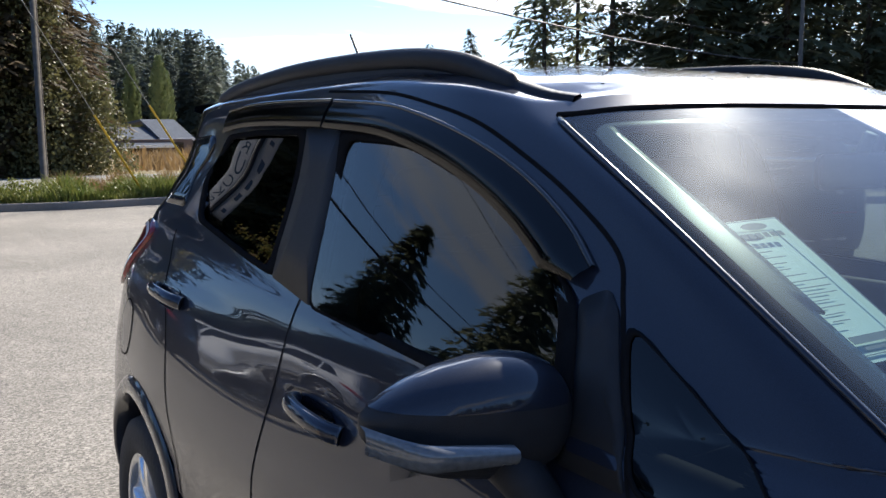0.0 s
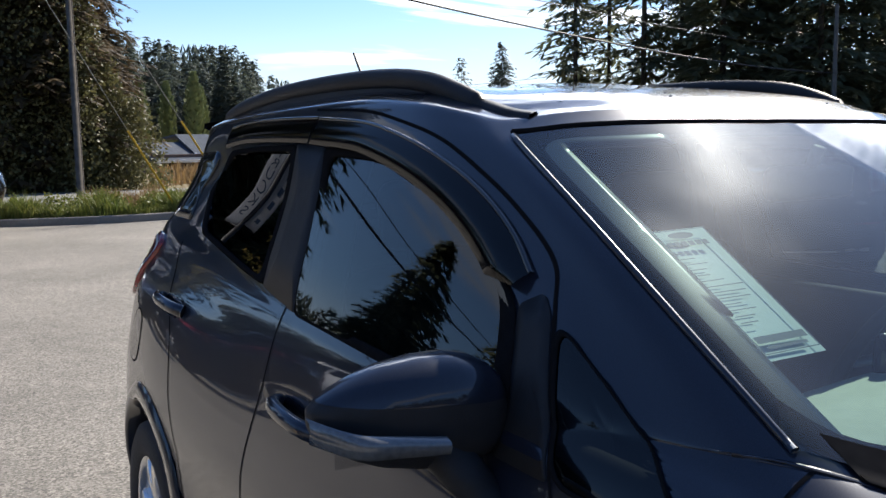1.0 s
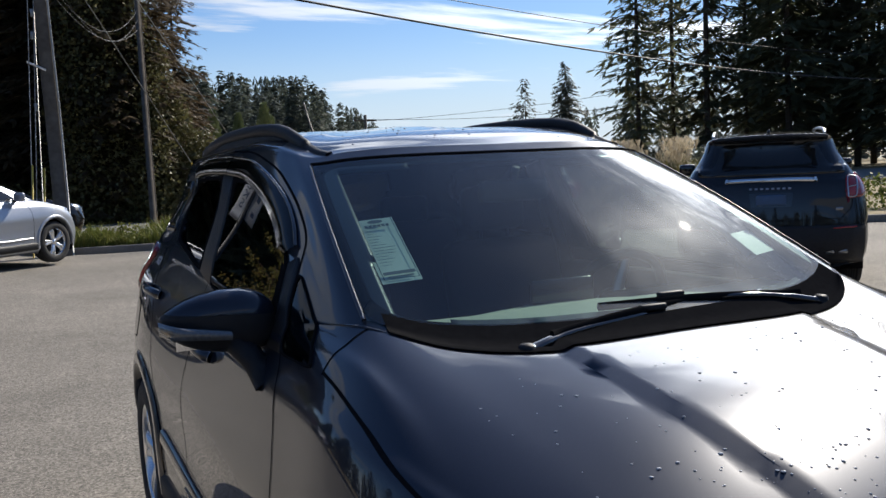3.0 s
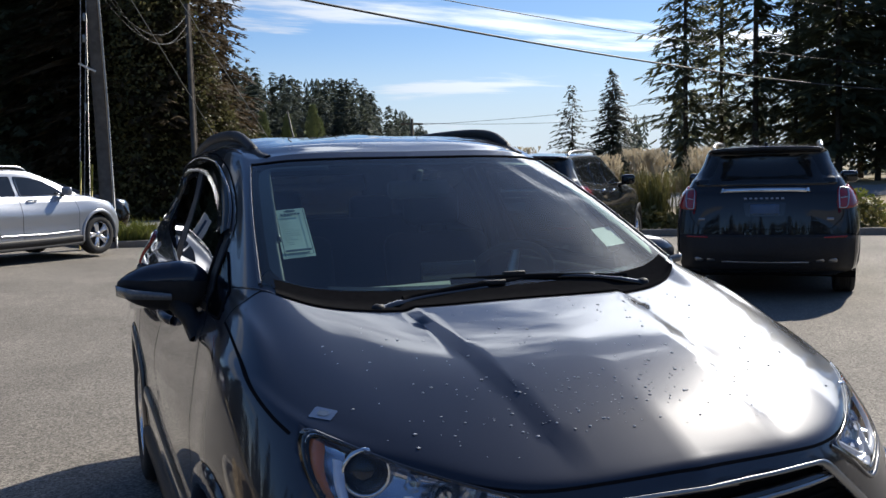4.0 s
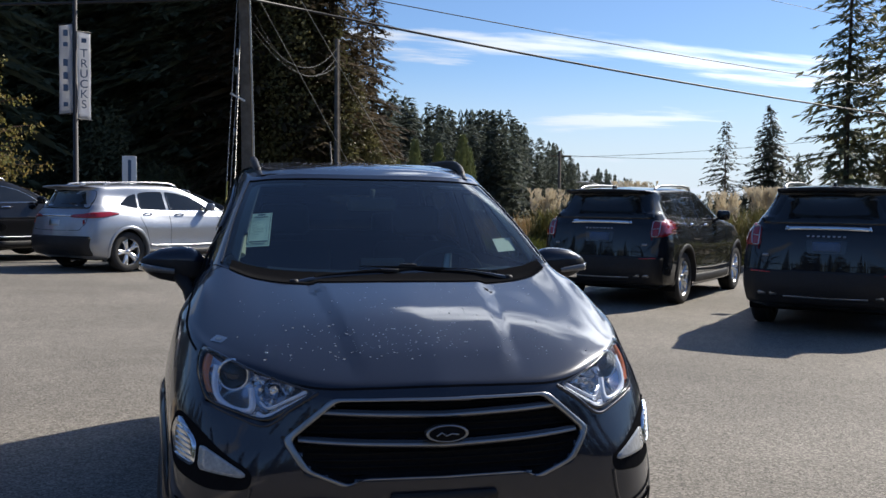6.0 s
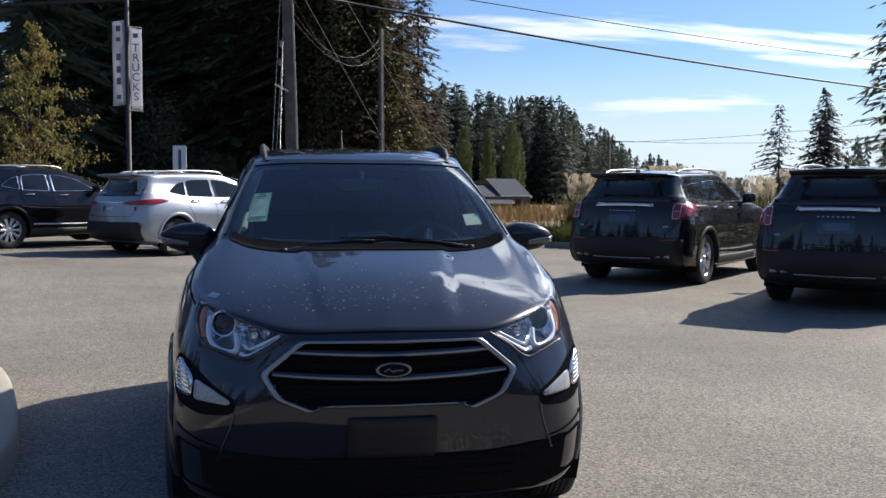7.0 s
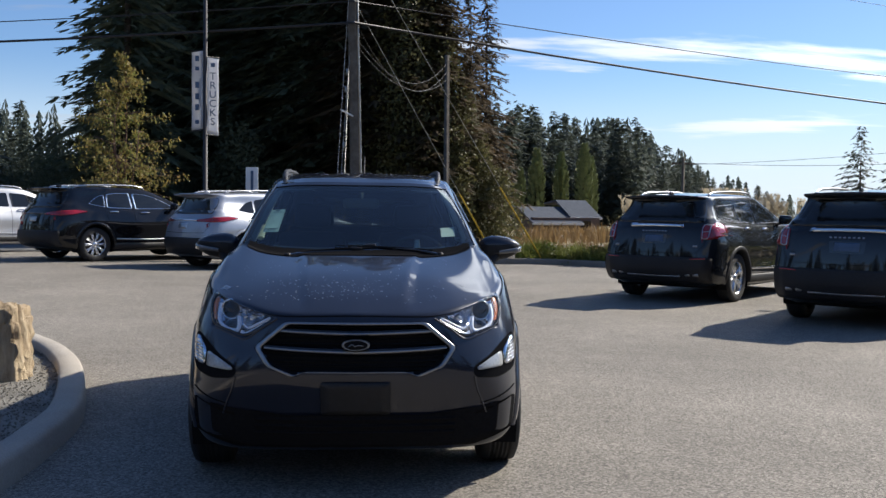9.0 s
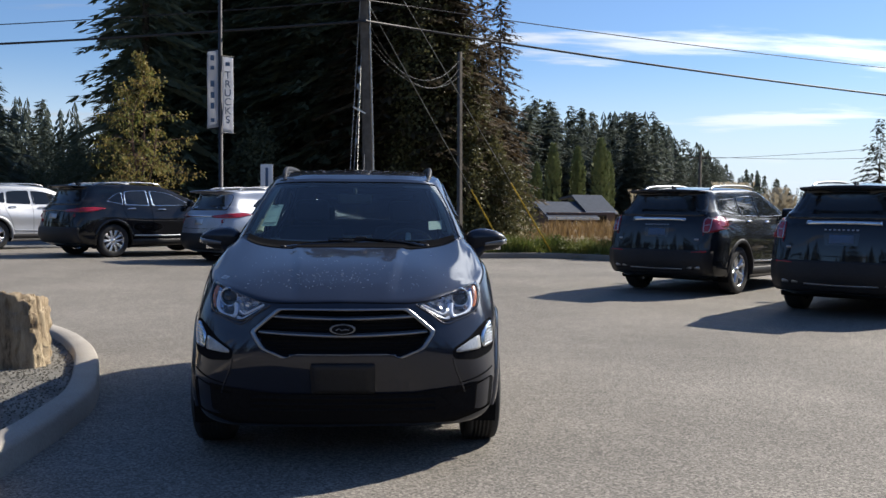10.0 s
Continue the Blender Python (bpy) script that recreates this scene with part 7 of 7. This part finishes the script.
part("guy_wire", bm, M_GALV, pole)
bm = bmesh.new()
for z, dx in ((5.0, -.17), (4.55, -.2), (3.1, -.24)):
    lathe(bm, [(.001, -.09), (.035, -.07), (.03, 0), (.035, .07), (.001, .09)], Matrix.Translation((dx, -.09, z)) @ Matrix.Rotation(radians(90), 4, 'Y'), 10)
part("guy_insulator", bm, M_GALV, pole)
for top, foot, g0 in (((-.02, 0, 6.9), (3.90, .38, .05), 1.85), ((-.05, 0, 8.6), (5.15, .15, .05), 2.05)):
    bm = bmesh.new(); tube(bm, [top, foot], .010, 5)
    gw = part("guy_wire", bm, M_GALV, pole)
    t0 = (top[2] - g0) / (top[2] - foot[2])
    a = Vector(top).lerp(Vector(foot), t0)
    bm = bmesh.new(); tube(bm, [tuple(a), foot], .034, 10, flat=.6)
    part("guy_guard", bm, M_YELLOW, gw, "yellow plastic guy-wire guard")

pole2 = tagged(empty("utility_pole", Matrix.Translation((2.8, 30.2, 0))), "thinner grey wooden pole at the roadside", "utility pole")
bm = bmesh.new(); tube(bm, [(.04, 0, 0), (0, 0, 7.2)], [.11, .085], 16)
part("shaft", bm, M_POLE, pole2)
bm = bmesh.new(); tube(bm, [(.14, -.06, 0), (.08, -.06, 7.0)], .016, 6)
part("conduit", bm, M_POLE, pole2)
pole3 = tagged(empty("utility_pole", Matrix.Translation((50, 40, 0))), "far wooden utility pole among the firs", "utility pole")
bm = bmesh.new(); tube(bm, [(0, 0, 0), (0, 0, 10)], [.16, .12], 12)
part("shaft", bm, M_POLE, pole3)
pole4 = tagged(empty("utility_pole", Matrix.Translation((-42, 26.5, 0))), "far wooden utility pole along the road", "utility pole")
bm = bmesh.new(); tube(bm, [(0, 0, 0), (0, 0, 10)], [.16, .12], 12)
part("shaft", bm, M_POLE, pole4)
far_pole = tagged(empty("utility_pole", Matrix.Translation((29, 80, 0))), "far utility pole with a crossarm", "utility pole")
bm = bmesh.new(); tube(bm, [(0, 0, 0), (0, 0, 6.6)], [.16, .13], 10)
part("shaft", bm, M_POLE, far_pole)
bm = bmesh.new(); box(bm, (0, 0, 6.1), (2.2, .12, .14), .02)
part("crossarm", bm, M_POLE, far_pole)

for z, ze, sg, zw, sw, r in ((6.25, 5.7, .68, 5.9, .55, .032), (6.80, 7.15, .6, 6.5, .6, .014), (9.3, 9.8, .7, 9.2, .5, .008)):
    cable("cable", (PX, PY - .24, z), (50, 40, ze), sg, r, "black overhead cable sagging between poles")
    cable("cable", (PX, PY - .24, z), (-42, 26.5, zw), sw, r, "black overhead cable sagging between poles")
for z0, z1, sg in ((6.0, 6.9, 1.0), (6.4, 6.6, 1.25), (5.8, 6.3, .8)):
    cable("service_wire", (PX, PY, z0), (2.8, 30.2, z1), sg, .008, "thin service wire between the two poles")
cable("far_wire", (29, 80, 6.2), (70, 75, 8.5), 1.0, .02, "thin far wire against the sky")
cable("far_wire", (29, 80, 6.0), (75, 70, 11.5), 1.0, .02, "thin far wire against the sky")

# flag pole with two banners
fp = tagged(empty("banner_pole", Matrix.Translation((-4.3, 20.3, 0))), "dark steel pole carrying two white upright banners", "banner pole")
bm = bmesh.new(); tube(bm, [(0, 0, 0), (0, 0, 9.2)], [.065, .04], 14)
part("shaft", bm, M_DARKSTEEL, fp)
bm = bmesh.new(); box(bm, (0, 0, .02), (.30, .30, .04), .01)
part("base_plate", bm, M_DARKSTEEL, fp)
for sx, zt, zb in ((-1, 5.52, 3.46), (1, 5.36, 3.34)):
    for zz in (zt, zb):
        bm = bmesh.new(); tube(bm, [(0, -.02, zz - .02), (sx * .36, -.02, zz - .05)], .014, 8)
        part("banner_arm", bm, M_DARKSTEEL, fp)
    bm = bmesh.new(); rows = []
    for v in np.linspace(0, 1, 18):
        z = zt - .03 - (zt - zb - .03) * v
        rows.append([(sx * (.055 + .29 * u), -.03 + .02 * math.sin(v * 9 + u * 3 + sx), z - .05 * u) for u in np.linspace(0, 1, 6)])
    grid(bm, rows)
    bn = part("banner", bm, M_BANNER, fp, "white cloth banner with dark upright lettering")
    so = bn.modifiers.new("cloth", 'SOLIDIFY'); so.thickness = .004
    if sx > 0:
        for i, ch in enumerate("TRUCKS"):
            cu = bpy.data.curves.new("letter", 'FONT')
            cu.body, cu.size, cu.align_x, cu.extrude = ch, .27, 'CENTER', .002
            o = new("letter", cu)
            cu.materials.append(M_INK)
            o.parent = bn
            o.matrix_basis = Matrix.Translation((.20, -.062, 4.74 - i * .235)) @ Matrix.Rotation(radians(90), 4, 'X')
        bm = bmesh.new(); box(bm, (.20, -.062, 5.12), (.11, .004, .10), 0)
        part("ink_bar", bm, M_INK, bn, smooth=False)
    else:
        for zz, hh in ((5.28, .14), (5.02, .10), (4.60, .16), (4.30, .16), (4.02, .16), (3.64, .10)):
            bm = bmesh.new(); box(bm, (-.20, -.062, zz), (.10, .004, hh), 0)
            part("ink_bar", bm, M_INK, bn, smooth=False)

# small white board
sg_ = tagged(empty("sign_board", Matrix.Translation((-3.22, 21.3, 0))), "white upright board with a dark middle stripe on a post", "sign")
bm = bmesh.new(); box(bm, (0, 0, 1.92), (.34, .03, 1.22), .006)
part("board", bm, M_WHITE, sg_)
bm = bmesh.new(); box(bm, (.005, -.02, 2.12), (.075, .012, .62), .003)
part("stripe", bm, M_INK, sg_)
bm = bmesh.new(); tube(bm, [(0, .035, 0), (0, .035, 2.3)], .025, 8)
part("post", bm, M_GALV, sg_)

# low house far behind the dry grass
hs = tagged(empty("house", Matrix.Translation((12.9, 60, -.25)) @ Matrix.Rotation(radians(14), 4, 'Z') @ Matrix.Diagonal((.68, .8, 1, 1))), "low brown house with a grey shingle roof", "house")
bm = bmesh.new(); box(bm, (0, 0, .65), (7.4, 5.0, 1.3), .02)
part("wall", bm, M_SIDING, hs, smooth=False)
for x0, x1, y0, y1, z0, z1, z2 in ((-4.0, 1.6, -3.0, 3.0, .95, 2.05, .95), (.6, 4.1, -2.2, 3.4, 1.35, 2.55, 2.35)):
    bm = bmesh.new()
    ym = y0 + (y1 - y0) * .55
    rows = [[(x, y, z) for y, z in ((y0, z0), (ym, z1), (y1, z2), (y1, z2 - .14), (ym, z1 - .14), (y0, z0 - .14))] for x in (x0, x1)]
    vs = grid(bm, rows, close_u=True)
    for e in vs:
        bm.faces.new(e)
    bmesh.ops.recalc_face_normals(bm, faces=bm.faces)
    rf_ = part("roof", bm, M_ROOF, hs, "grey shingle roof", smooth=False)
    bm = bmesh.new(); box(bm, ((x0 + x1) / 2, y0 - .03, z0 - .08), (x1 - x0 + .1, .05, .16), .01)
    part("fascia", bm, M_WHITE, rf_, smooth=False)
for x in (-2.2, -.2, 2.2):
    bm = bmesh.new(); box(bm, (x, -2.52, .75), (1.0, .06, .7), .01)
    part("window", bm, M_GLASS_CAR, hs, smooth=False)

# curved street lamp far off
sl = tagged(empty("street_lamp", Matrix.Translation((31.5, 76, 0))), "far street lamp with a curved arm", "street lamp")
bm = bmesh.new(); tube(bm, [(0, 0, 0), (0, 0, 2.9), (-.3, 0, 3.4), (-1.6, 0, 3.6)], [.09, .08, .06, .05], 8)
part("post", bm, M_GALV, sl)
bm = bmesh.new(); box(bm, (-1.9, 0, 3.58), (.7, .25, .12), .04)
part("lamp_head", bm, M_GALV, sl)
